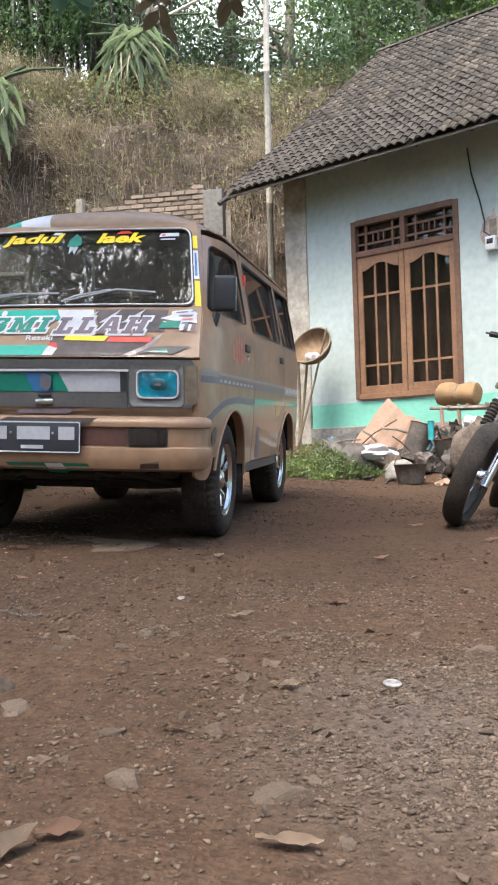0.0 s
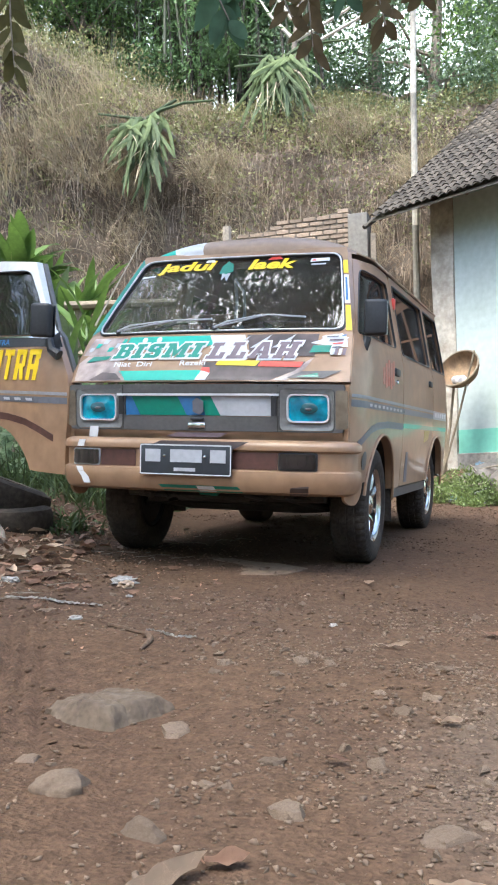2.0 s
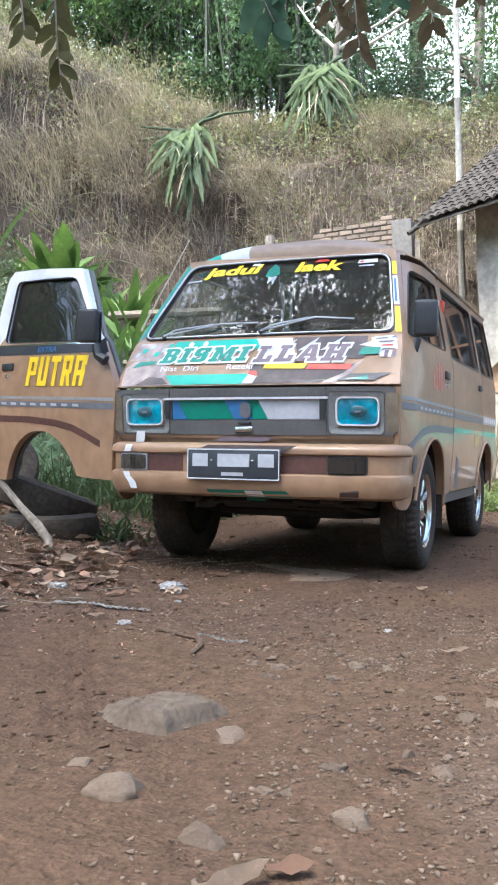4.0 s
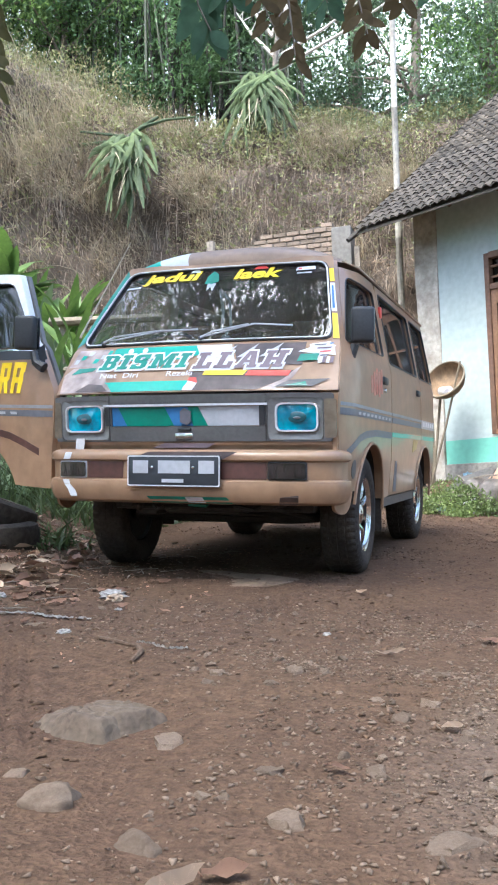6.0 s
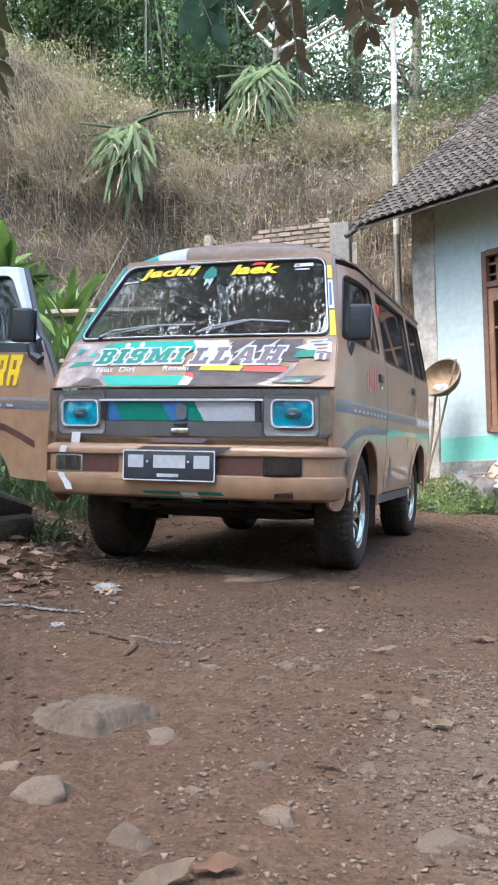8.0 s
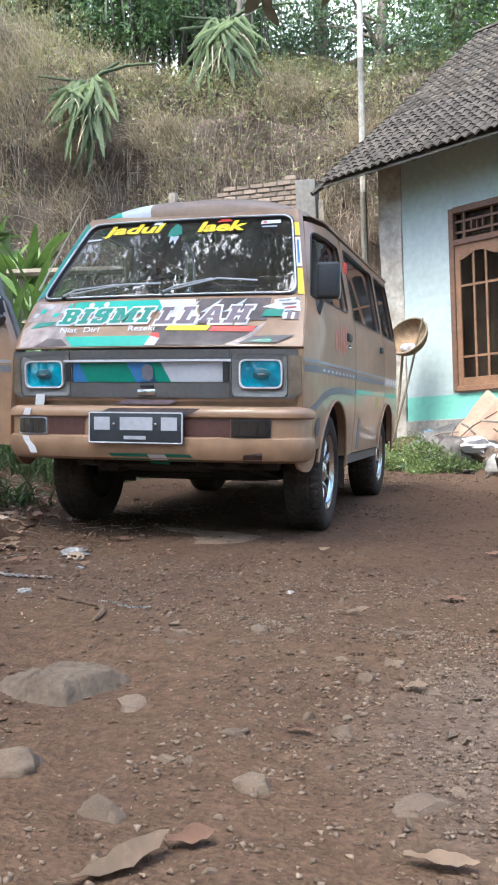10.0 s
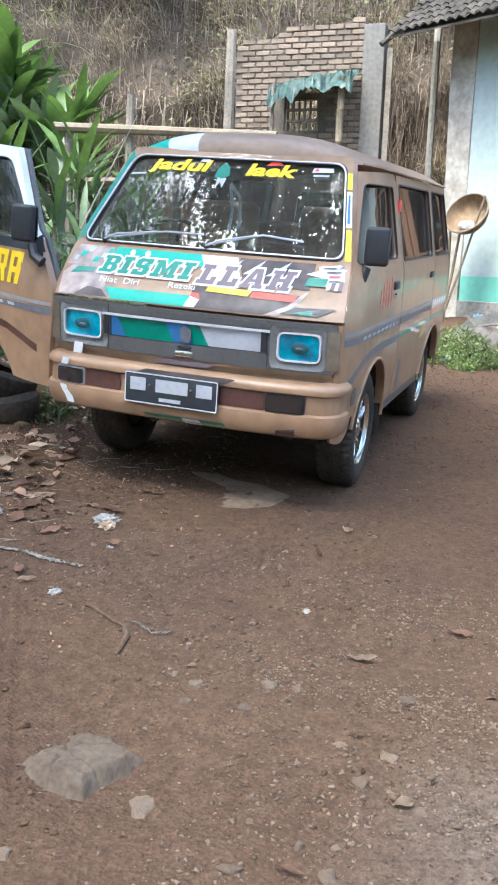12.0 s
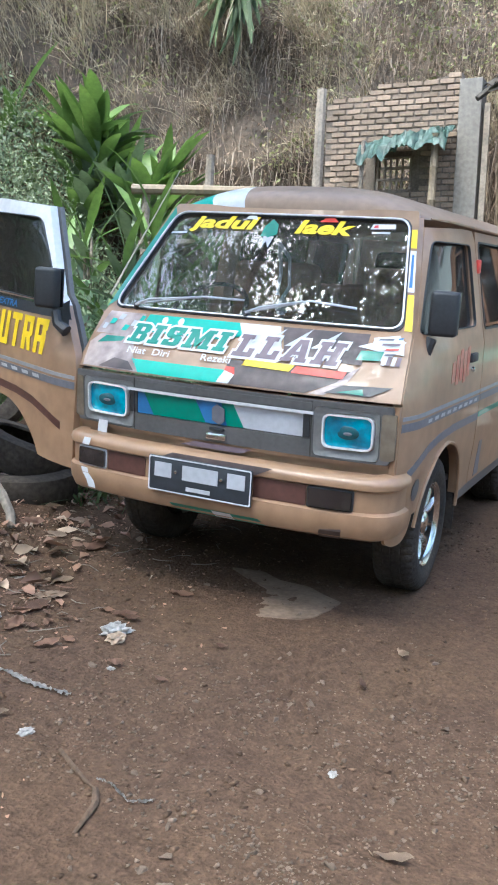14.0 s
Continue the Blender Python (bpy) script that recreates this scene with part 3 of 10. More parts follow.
def build_house():
    house = empty("house", HOUSE, "small pale blue house with mint skirting and clay tile roof", "house")
    W0, W1, Z0, Z1 = -0.045, 1.275, 0.985, 3.0
    t = 0.14
    # front wall with the window's opening
    bm = bmesh.new()
    for x0, x1, z0, z1 in ((-0.69, W0, 0.95, 3.9), (W1, U1, 0.95, 3.9), (W0, W1, 0.95, Z0), (W0, W1, Z1, 3.9)):
        box(bm, x0, x1, 0, t, z0, z1)
    part("wall", bm, M_WALL, house, "pale blue limewashed front wall", smooth=False)
    part("skirting", boxed(-0.69, U1, -0.004, t, 0.68, 0.95), M_MINT, house, "mint green painted skirting", smooth=False)
    part("plinth", boxed(-0.72, U1, -0.03, t, -0.4, 0.68, bevel=0.01), M_CEMENT, house, "bare cement plinth", smooth=False)
    # corner column, rough and stained
    bm = boxed(-1.0, -0.69, -0.02, 0.26, -0.4, 3.75)
    bmesh.ops.subdivide_edges(bm, edges=bm.edges[:], cuts=9, use_grid_fill=True)
    for v in bm.verts:
        v.co += Vector((noise.noise(v.co * 4), noise.noise(v.co * 4 + Vector((5, 0, 0))), 0)) * 0.025
    part("corner_column", bm, M_FLAKE, house, "flaking cement corner column")
    # gable and back walls
    bm = panel([(0.26, -0.3), (DEPTH, -0.3), (DEPTH, 3.75), (DEPTH / 2, 6.1), (0.26, 4.0)], where=lambda u, v: Vector((-0.98, u, v)), thick=0.14, back=lambda u, v: Vector((-0.84, u, v)))
    part("gable_wall", bm, M_CEMENT, house, smooth=False)
    bm = panel([(0.14, -0.3), (DEPTH, -0.3), (DEPTH, 3.75), (DEPTH / 2, 6.1), (0.14, 4.0)], where=lambda u, v: Vector((U1, u, v)), thick=0.14, back=lambda u, v: Vector((U1 - 0.14, u, v)))
    part("gable_wall", bm, M_WALL, house, smooth=False)
    part("wall", boxed(-0.98, U1, DEPTH, DEPTH + 0.14, -0.3, 3.75), M_WALL, house, smooth=False)
    part("floor_slab", boxed(-0.84, U1 - 0.14, t, DEPTH, 0.5, 0.66), M_CEMENT, house, smooth=False)
    part("ceiling_board", boxed(-0.84, U1 - 0.14, t, DEPTH, 3.3, 3.34), M_OLDWOOD, house, smooth=False)
    # window
    win = part("window", boxed(W0 - 0.012, W0 + 0.05, -0.02, 0.1, Z0, Z1, bevel=0.006), M_DARKWOOD, house, "double wooden casement window with a latticed transom", smooth=False)
    part("frame_post", boxed(W1 - 0.05, W1 + 0.012, -0.02, 0.1, Z0, Z1, bevel=0.006), M_DARKWOOD, win, smooth=False)
    part("frame_head", boxed(W0 + 0.05, W1 - 0.05, -0.02, 0.1, Z1 - 0.06, Z1 + 0.01, bevel=0.006), M_DARKWOOD, win, smooth=False)
    part("frame_sill", boxed(W0 + 0.05, W1 - 0.05, -0.035, 0.1, Z0 - 0.012, Z0 + 0.05, bevel=0.006), M_TEAK, win, smooth=False)
    part("transom_bar", boxed(W0 + 0.05, W1 - 0.05, -0.02, 0.1, 2.585, 2.65, bevel=0.006), M_DARKWOOD, win, smooth=False)
    mid = (W0 + W1) / 2
    part("mullion", boxed(mid - 0.03, mid + 0.03, -0.02, 0.1, 2.65, Z1 - 0.06, bevel=0.006), M_DARKWOOD, win, smooth=False)
    for a, b in ((W0 + 0.05, mid - 0.03), (mid + 0.03, W1 - 0.05)):
        bm = bmesh.new()
        w = b - a
        for f in (0.2, 0.8):
            box(bm, a + w * f - 0.012, a + w * f + 0.012, 0.02, 0.05, 2.65, Z1 - 0.06)
        for f in (0.36, 0.48, 0.6):
            box(bm, a + w * f - 0.008, a + w * f + 0.008, 0.02, 0.05, 2.735, 2.855)
        for f in (0.28, 0.69):
            z = 2.65 + (Z1 - 0.71) * 0 + f * (Z1 - 0.06 - 2.65)
            box(bm, a, b, 0.024, 0.046, z - 0.012, z + 0.012)
        part("lattice", bm, M_DARKWOOD, win, smooth=False)
    for a, b in ((W0 + 0.05, mid - 0.004), (mid + 0.004, W1 - 0.05)):
        z0, z1 = Z0 + 0.05, 2.585
        s = 0.065
        sash = part("casement", boxed(a, a + s, 0.0, 0.045, z0, z1, bevel=0.006), M_TEAK, win, "orange-brown wooden casement with glazing bars", smooth=False)
        part("stile", boxed(b - s, b, 0.0, 0.045, z0, z1, bevel=0.006), M_TEAK, sash, smooth=False)
        part("bottom_rail", boxed(a + s, b - s, 0.0, 0.045, z0, z0 + 0.09, bevel=0.006), M_TEAK, sash, smooth=False)
        n = 16
        arch = [(a + s + (b - a - 2 * s) * i / n, z1 - 0.16 + 0.075 * (0.5 - 0.5 * math.cos(2 * math.pi * i / n))) for i in range(n + 1)]
        bm = panel([(a + s, z1), *arch, (b - s, z1)], where=lambda u, v: Vector((u, 0.0, v)), thick=0.04, back=lambda u, v: Vector((u, 0.042, v)))
        part("arched_rail", bm, M_TEAK, sash, smooth=False)
        for f in (0.345, 0.665):
            x = a + s + (b - a - 2 * s) * f
            part("glazing_bar", boxed(x - 0.012, x + 0.012, 0.006, 0.036, z0 + 0.09, z1 - 0.1), M_TEAK, sash, smooth=False)
        for z in (z0 + 0.32, z1 - 0.45):
            part("glazing_bar", boxed(a + s, b - s, 0.008, 0.034, z - 0.012, z + 0.012), M_TEAK, sash, smooth=False)
        part("pane", boxed(a + s, b - s, 0.018, 0.023, z0 + 0.09, z1 - 0.08), M_PANE, sash, smooth=False)
    part("pane", boxed(W0 + 0.05, W1 - 0.05, 0.06, 0.064, 2.65, Z1 - 0.06), M_PANE, win, smooth=False)
    part("curtain", panel([(W0, Z0), (W1, Z0), (W1, Z1), (W0, Z1)], where=lambda u, v: Vector((u, 0.24 + 0.02 * math.sin(u * 34), v)), cuts_u=steps(W0, W1, 0.03)), mat("drab_curtain", (0.22, 0.17, 0.14), rough=0.9, var=0.3), win)
    # roof: battens, boards, ridge
    L0, L1 = -1.42, U1 + 0.4
    slope = lambda y: EAVE_Z + (RIDGE_Z - EAVE_Z) * (y + 0.6) / 3.62
    yr = 3.02
    roof = part("roof", panel([(L0, -0.58), (L1, -0.58), (L1, yr), (L0, yr)], where=lambda u, v: Vector((u, v, slope(v) - 0.035)), thick=0.03, back=lambda u, v: Vector((u, v, slope(v) - 0.06))), M_OLDWOOD, house, "weathered grey-brown clay tile roof", smooth=False)
    part("back_slope", panel([(L0, yr), (L1, yr), (L1, 6.7), (L0, 6.7)], where=lambda u, v: Vector((u, v, slope(2 * yr - v))), thick=0.05, back=lambda u, v: Vector((u, v, slope(2 * yr - v) - 0.06))), M_TILE_S, roof, smooth=False)
    for u in np.arange(L0 + 0.02, L1, 0.62):
        part("rafter", tubed([(u, -0.47, slope(-0.47) - 0.1), (u, 1.2, slope(1.2) - 0.1), (u, yr, slope(yr) - 0.1)], 0.032, 6), M_DARKWOOD, roof)
    part("eave_batten", boxed(L0 + 0.03, L1, -0.53, -0.49, EAVE_Z - 0.015, EAVE_Z + 0.02), M_DARKPOLE, roof, smooth=False)
    part("verge_pole", tubed([(L0 - 0.10, -0.62, slope(-0.62) - 0.08), (L0 + 0.02, -0.3, slope(-0.3) - 0.07), (L0 + 0.03, 0.6, slope(0.6) - 0.07)], [0.03, 0.035, 0.03], 7), M_DARKPOLE, roof, "dark round pole under the verge")
    for i, u in enumerate(np.arange(L0 + 0.1, L1, 0.33)):
        bm = bmesh.new()
        n = 8
        for k in range(n + 1):
            a = math.pi * k / n
            for y in (0, 0.36):
                bm.verts.new((u + y - 0.17, yr + 0.09 * math.cos(a), slope(yr) - 0.015 + 0.06 * math.sin(a) + rnd(-0.002, 0.002)))
        bm.verts.ensure_lookup_table()
        for k in range(n):
            bm.faces.new([bm.verts[j] for j in (2 * k, 2 * k + 1, 2 * k + 3, 2 * k + 2)])
        part("ridge_tile", bm, M_TILE, roof)
    return house, roof, slope, L0, L1, yr


house, roof, roof_slope, L0, L1, YR = build_house()


# ---- the van ----
M_PALE_METAL = mat("dull_aerial", (0.34, 0.30, 0.24), rough=0.4, metal=0.3, var=0.1)
# its own frame: x to its left side, y from the bumper to the tail, z up from the yard
VAN = YARD @ pose(0, 0, 0, 0, 0, -1.0)
HALF = [(0.34, 0.655), (0.83, 0.668), (1.05, 0.642), (1.48, 0.535), (1.52, 0.525)]
PROFILE = [(0.34, 0.06), (0.60, 0.05), (0.83, 0.032), (0.86, 0.048), (1.05, 0.185), (1.075, 0.215), (1.48, 0.53), (1.52, 0.555)]
TAIL = 3.13


def front(x, z, off=0.0):
    """The nose, hood and windscreen surface."""
    y = lerp_table(PROFILE, z) + 0.05 * (abs(x) / 0.62) ** 3
    x -= 0.026 * smooth01((-0.46 - x) / 0.14)
    lean = 0.0 if z < 0.84 else 0.62
    return Vector((x, y - off, z + off * lean))


def corner_y(z):
    return front(lerp_table(HALF, z), z).y


def flank(y, z, off=0.0, sign=1):
    """The side surface, leaning in above the belt and rounded into the nose and the tail."""
    x = 0.69 if z < 1.0 else 0.69 - (z - 1.0) * 0.185
    if z < 0.55:
        x -= (0.55 - z) * 0.06
    x += 0.006 * math.sin(max(0, min(1, (z - 0.45) / 0.6)) * math.pi)
    h = lerp_table(HALF, z)
    t = max(0.0, min(1.0, (y - corner_y(z)) / 0.2))
    x = h + (x - h) * math.sin(t * math.pi / 2)
    if y > TAIL - 0.16:
        x -= 0.06 * ((y - TAIL + 0.16) / 0.16) ** 2
    return Vector((sign * (x + off + (0.026 if sign < 0 else 0.0)), y, z))


def side_sheet(outline, holes=(), sign=1, off=0.0, thick=0.03):
    return panel(outline, holes, where=lambda y, z: flank(y, z, off, sign), cuts_u=[0.1, 0.14, 0.18, 0.24, 0.3, 0.36, 0.45, 0.6, 0.8, 1.6, 2.0, 2.6, 2.97, 3.02, 3.07, 3.1],
                 cuts_v=[0.42, 0.5, 0.55, 0.62, 0.7, 0.8, 0.9, 1.0, 1.03, 1.2, 1.35], thick=thick, back=lambda y, z: flank(y, z, off - thick, sign))


def nose_sheet(outline, holes=(), off=0.0, thick=0.0):
    us = steps(-0.68, 0.68, 0.07)
    vs = [0.42, 0.5, 0.6, 0.7, 0.83, 0.845, 0.86, 0.95, 1.05, 1.062, 1.075, 1.2, 1.35, 1.48]
    if thick:
        return panel(outline, holes, where=lambda x, z: front(x, z, off), cuts_u=us, cuts_v=vs, thick=thick, back=lambda x, z: front(x, z, off - thick))
    return panel(outline, holes, where=lambda x, z: front(x, z, off), cuts_u=us, cuts_v=vs)


def front_edge(z0, z1, n=10, gap=0.012):
    return [(corner_y(z0 + (z1 - z0) * i / n) + gap, z0 + (z1 - z0) * i / n) for i in range(n + 1)]


DOOR_WINDOW = rounded([(0.30, 1.065), (1.10, 1.075), (1.09, 1.418), (0.58, 1.408)], 0.04)
ARCH_F = (0.70, 0.27, 0.345)
ARCH_R = (2.50, 0.27, 0.345)


def door_outline():
    edge = front_edge(0.40, 1.06, 10) + front_edge(1.10, 1.455, 8, 0.03)
    cx, cz, r = ARCH_F
    a = arc(cx, cz, r, 12, 157, 18)
    return edge + [(0.95, 1.475), (1.15, 1.478), (1.195, 1.44), (1.235, 1.0), (1.24, 0.345), (1.06, 0.335)] + a + [(0.33, 0.402)]


def make_wheel(name, parent, centre, turn, sign, seed):
    """Tyre, rim with spokes, hub and nuts; the outer face looks to sign * x."""
    w = new(name)
    w.parent = parent
    w.matrix_basis = pose(*centre, 0, 0, turn) @ pose(0, 0, 0, seed * 37, 0, 0)
    R, wd = 0.282, 0.088
    prof = [(-wd * 0.75, 0.165), (-wd, 0.20), (-wd * 1.02, 0.235), (-wd * 0.9, 0.268), (-wd * 0.72, 0.279), (-wd * 0.5, R), (-wd * 0.47, R - 0.004), (-wd * 0.40, R - 0.004), (-wd * 0.37, R),
            (-wd * 0.06, R + 0.001), (-wd * 0.04, R - 0.004), (wd * 0.04, R - 0.004), (wd * 0.06, R + 0.001), (wd * 0.37, R), (wd * 0.40, R - 0.004), (wd * 0.47, R - 0.004), (wd * 0.5, R),
            (wd * 0.72, 0.279), (wd * 0.9, 0.268), (wd * 1.02, 0.235), (wd, 0.20), (wd * 0.75, 0.165)]
    bm = lathe(prof, 150)
    bm.verts.ensure_lookup_table()
    # tread blocks: every other slice of the shoulders lies lower
    for i, v in enumerate(bm.verts):
        ring, k = divmod(i, 150)
        low = (ring in (3, 4, 16, 17, 18, 5) and (k + (ring > 10)) % 3 == 0) or (ring in (8, 9, 12, 13) and (k + ring) % 4 == 0)
        if low:
            v.co.y *= 0.977
            v.co.z *= 0.977
    part("tyre", bm, M_RUBBER, w, "worn black tyre")
    s = sign
    rim = part("rim", lathe([(s * 0.056, 0.158), (s * 0.072, 0.166), (s * 0.078, 0.176), (s * 0.070, 0.181), (s * 0.06, 0.178)], 40), M_ALLOY, w, "silver alloy rim with bold spokes")
    part("barrel", lathe([(s * -0.07, 0.15), (s * -0.06, 0.160), (s * 0.058, 0.1575)], 40), M_UNDER, rim)
    bm = bmesh.new()
    for k in range(8):
        m = Matrix.Rotation(2 * math.pi * k / 8, 4, "X")
        vs = []
        for r, half, x in ((0.03, 0.018, 0.034), (0.085, 0.012, 0.062), (0.13, 0.014, 0.066), (0.165, 0.026, 0.056)):
            vs.append([bm.verts.new(m @ Vector((s * xx, yy, r))) for xx, yy in ((x - 0.028, -half), (x, -half * 0.45), (x, half * 0.45), (x - 0.028, half))])
        for a, b in zip(vs, vs[1:]):
            for q in range(4):
                bm.faces.new((a[q], a[(q + 1) % 4], b[(q + 1) % 4], b[q]))
    part("spokes", bm, M_ALLOY, rim)
    part("hub_cap", lathe([(s * 0.03, 0.05), (s * 0.056, 0.048), (s * 0.066, 0.036), (s * 0.07, 0.0005)], 20), M_ALLOY, rim)
    part("brake_drum", lathe([(s * 0.0, 0.001), (s * 0.0, 0.14), (s * -0.05, 0.145), (s * -0.06, 0.001)], 28), M_UNDER, w)
    return w


def make_mirror(parent, m, sign):
    bm = boxed(-0.056, 0.048, -0.024, 0.028, -0.082, 0.08, bevel=0.016, segs=3)
    mirror = part("wing_mirror", bm, M_DARK, parent, "black plastic wing mirror", at=m)
    part("mirror_glass", boxed(-0.05, 0.05, 0.036, 0.039, -0.075, 0.078), M_CHROME, mirror, smooth=False)
    part("mirror_arm", tubed([(-0.04 * sign, 0.0, -0.09), (-0.055 * sign, -0.005, -0.14), (-0.10 * sign, -0.01, -0.165)], [0.02, 0.022, 0.026], 8), M_DARK, mirror)
    return mirror


def make_door(parent, sign, label):
    """A front door with its window, handle, mirror and stripes, in the van's frame."""
    door = part("front_door", side_sheet(door_outline(), [DOOR_WINDOW], sign, thick=0.035), M_TAN if sign > 0 else M_TAN, parent, label)
    part("window_pane", side_sheet(rounded([(0.295, 1.06), (1.105, 1.07), (1.095, 1.424), (0.575, 1.414)], 0.03), (), sign, -0.016, 0.004), M_TINT, door, "dark tinted window")
    inner = rounded([(0.303, 1.068), (1.097, 1.078), (1.087, 1.414), (0.582, 1.404)], 0.03)
    part("window_seal", side_sheet(DOOR_WINDOW, [inner], sign, 0.004, 0.012), M_DARK, door)
    h = part("door_handle", boxed(-0.012, 0.014, -0.055, 0.055, -0.02, 0.02, bevel=0.008), M_DARK, door, "black door handle", at=Matrix.Translation(flank(1.03, 0.945, 0.0, sign)))
    part("lock", lathe([(0, 0.012), (sign * 0.012, 0.011), (sign * 0.014, 0.001)], 12), M_CHROME, h, at=Matrix.Translation((0, 0.0, -0.05)))
    sx = lambda pts, off, mt, lab="": part("stripe", side_sheet(pts, (), sign, off, 0.0015), mt, door, lab)
    sx([(corner_y(0.76) + 0.02, 0.735), (1.236, 0.735), (1.236, 0.765), (corner_y(0.76) + 0.02, 0.765)], 0.002, M_STRIPE, "slate grey stripe")
    sx([(corner_y(0.76) + 0.02, 0.775), (1.236, 0.775), (1.236, 0.79), (corner_y(0.76) + 0.02, 0.79)], 0.002, M_ASH)
    for i in range(9):
        y = 0.36 + 0.095 * i
        sx([(y, 0.744), (y + 0.05, 0.744), (y + 0.056, 0.757), (y + 0.006, 0.757)], 0.0045, M_SILVER)
    sweep = [(0.20, 0.575), (0.30, 0.612), (0.42, 0.645), (0.56, 0.664), (0.8, 0.675), (1.236, 0.672)]
    sx([(y, z + 0.012) for y, z in sweep] + [(y, z - 0.022) for y, z in reversed(sweep)], 0.002, M_MAROON if sign < 0 else M_STRIPE)
    return door


def make_van():
    van = empty("minivan", VAN, "old tan minivan covered in teal stickers, one front door open", "minivan")
    # nose panel below the hood, with lamp and grille recess
    lamp_r = rounded([(0.375, 0.625), (0.61, 0.625), (0.61, 0.805), (0.375, 0.805)], 0.02)
    lamp_l = [(-x, z) for x, z in reversed(lamp_r)]
    half = lambda z: lerp_table(HALF, z)
    side_r = [(half(z), z) for z in (0.40, 0.5, 0.6, 0.7, 0.80, 0.826)]
    part("nose_panel", nose_sheet([(-x, z) for x, z in side_r] + list(reversed(side_r)), (), -0.012, 0.02), M_TAN, van, "tan painted nose")
    # grille surround
    bm = nose_sheet(rounded([(-0.645, 0.62), (0.645, 0.62), (0.65, 0.825), (-0.65, 0.825)], 0.012),
                    [lamp_l, lamp_r, rounded([(-0.362, 0.685), (0.34, 0.685), (0.34, 0.775), (-0.362, 0.775)], 0.006)], 0.012, 0.022)
    grille = part("grille_surround", bm, M_GREY, van, "dark grey plastic grille surround")
    part("grille_lip", nose_sheet([(-0.36, 0.79), (0.37, 0.79), (0.37, 0.815), (-0.36, 0.815)], (), 0.016, 0.004), M_GREY, grille)
    def band(a0, a1, b0, b1, mt, name="grille_slat", lab=""):
        part(name, nose_sheet([(a0, 0.688), (a1, 0.688), (b1, 0.772), (b0, 0.772)], (), 0.006, 0.012), mt, grille, lab)
    band(-0.36, -0.285, -0.36, -0.33, M_BLUE)
    band(-0.284, -0.055, -0.329, -0.10, M_GREEN, lab="green grille panel")
    band(-0.054, 0.035, -0.099, 0.01, M_BLUE)
    band(0.036, 0.105, 0.011, 0.06, M_GREEN)
    band(0.106, 0.338, 0.061, 0.338, M_SILVER, lab="silver grille panel")
    part("chrome_strip", nose_sheet([(-0.40, 0.774), (0.375, 0.774), (0.375, 0.784), (-0.40, 0.784)], (), 0.02, 0.008), M_WHITE, grille)
    for x in (-0.38, 0.352):
        part("slat_end", nose_sheet([(x - 0.012, 0.69), (x + 0.012, 0.69), (x + 0.012, 0.775), (x - 0.012, 0.775)], (), 0.018, 0.02), M_DARK, grille)
    for x in (-0.372, 0.368):
        part("joint", nose_sheet([(x - 0.002, 0.622), (x + 0.002, 0.622), (x + 0.002, 0.823), (x - 0.002, 0.823)], (), 0.0135, 0.003), M_UNDER, grille)
    part("lower_lip", nose_sheet([(-0.64, 0.606), (0.64, 0.606), (0.64, 0.618), (-0.64, 0.618)], (), 0.004, 0.018), M_TAN, van)
    # emblem: a plain slate lozenge
    part("emblem", nose_sheet([(-0.02, 0.705), (0.012, 0.69), (0.03, 0.705), (0.03, 0.75), (-0.002, 0.765), (-0.02, 0.75)], (), 0.02, 0.006), M_STRIPE, grille, "plain slate badge")
    part("hood_catch", boxed(-0.045, 0.04, -0.012, 0.01, -0.014, 0.012, bevel=0.006), M_CHROME, grille, at=Matrix.Translation(front(0.0, 0.645, 0.012)))
    part("catch_lever", boxed(-0.03, 0.03, -0.01, 0.01, -0.006, 0.006, bevel=0.004), M_DARK, grille, at=Matrix.Translation(front(0.0, 0.672, 0.016)))
    # headlamps
    for s in (1, -1):
        def lamp_loop(a, b, c, d, r):
            pts = rounded([(a, c), (b, c), (b, d), (a, d)], r)
            return pts if s > 0 else [(-x, z) for x, z in reversed(pts)]
        lamp = part("headlamp", nose_sheet(lamp_loop(0.408, 0.588, 0.661, 0.783, 0.03), [lamp_loop(0.414, 0.582, 0.667, 0.777, 0.026)], 0.017, 0.03), M_WHITE, van, "blue tinted rectangular headlamp with a pale ring")
        bm = nose_sheet(lamp_loop(0.377, 0.608, 0.628, 0.804, 0.02), [lamp_loop(0.405, 0.591, 0.658, 0.786, 0.032)], 0.012, 0.03)
        for v in bm.verts:
            rim = max(abs(abs(v.co.x) - 0.4925) / 0.115, abs(v.co.z - 0.716) / 0.088)
            v.co.y += 0.012 * (1 - smooth01((rim - 0.75) / 0.25))
        part("bezel", bm, M_BEZEL, lamp)
        bm = nose_sheet(lamp_loop(0.4145, 0.5815, 0.6675, 0.7765, 0.025), (), 0.002, 0.006)
        bmesh.ops.subdivide_edges(bm, edges=bm.edges[:], cuts=1, use_grid_fill=True)
        for v in bm.verts:
            v.co.y -= 0.012 * max(0, 1 - ((abs(v.co.x) - 0.498) / 0.09) ** 2) * max(0, 1 - ((v.co.z - 0.721) / 0.062) ** 2)
        part("lens", bm, M_LENS, lamp, "cyan glass lens")
        part("bulb_shield", lathe([(-0.004, 0.001), (-0.003, 0.030), (0.002, 0.036), (0.004, 0.030), (0.004, 0.001)], 20), M_LENS_D, lamp, at=Matrix.Translation(front(s * 0.5, 0.722, 0.013)) @ pose(0, 0, 0, 0, 0, -90) @ Matrix.Diagonal((1, 1.2, 0.66, 1)))
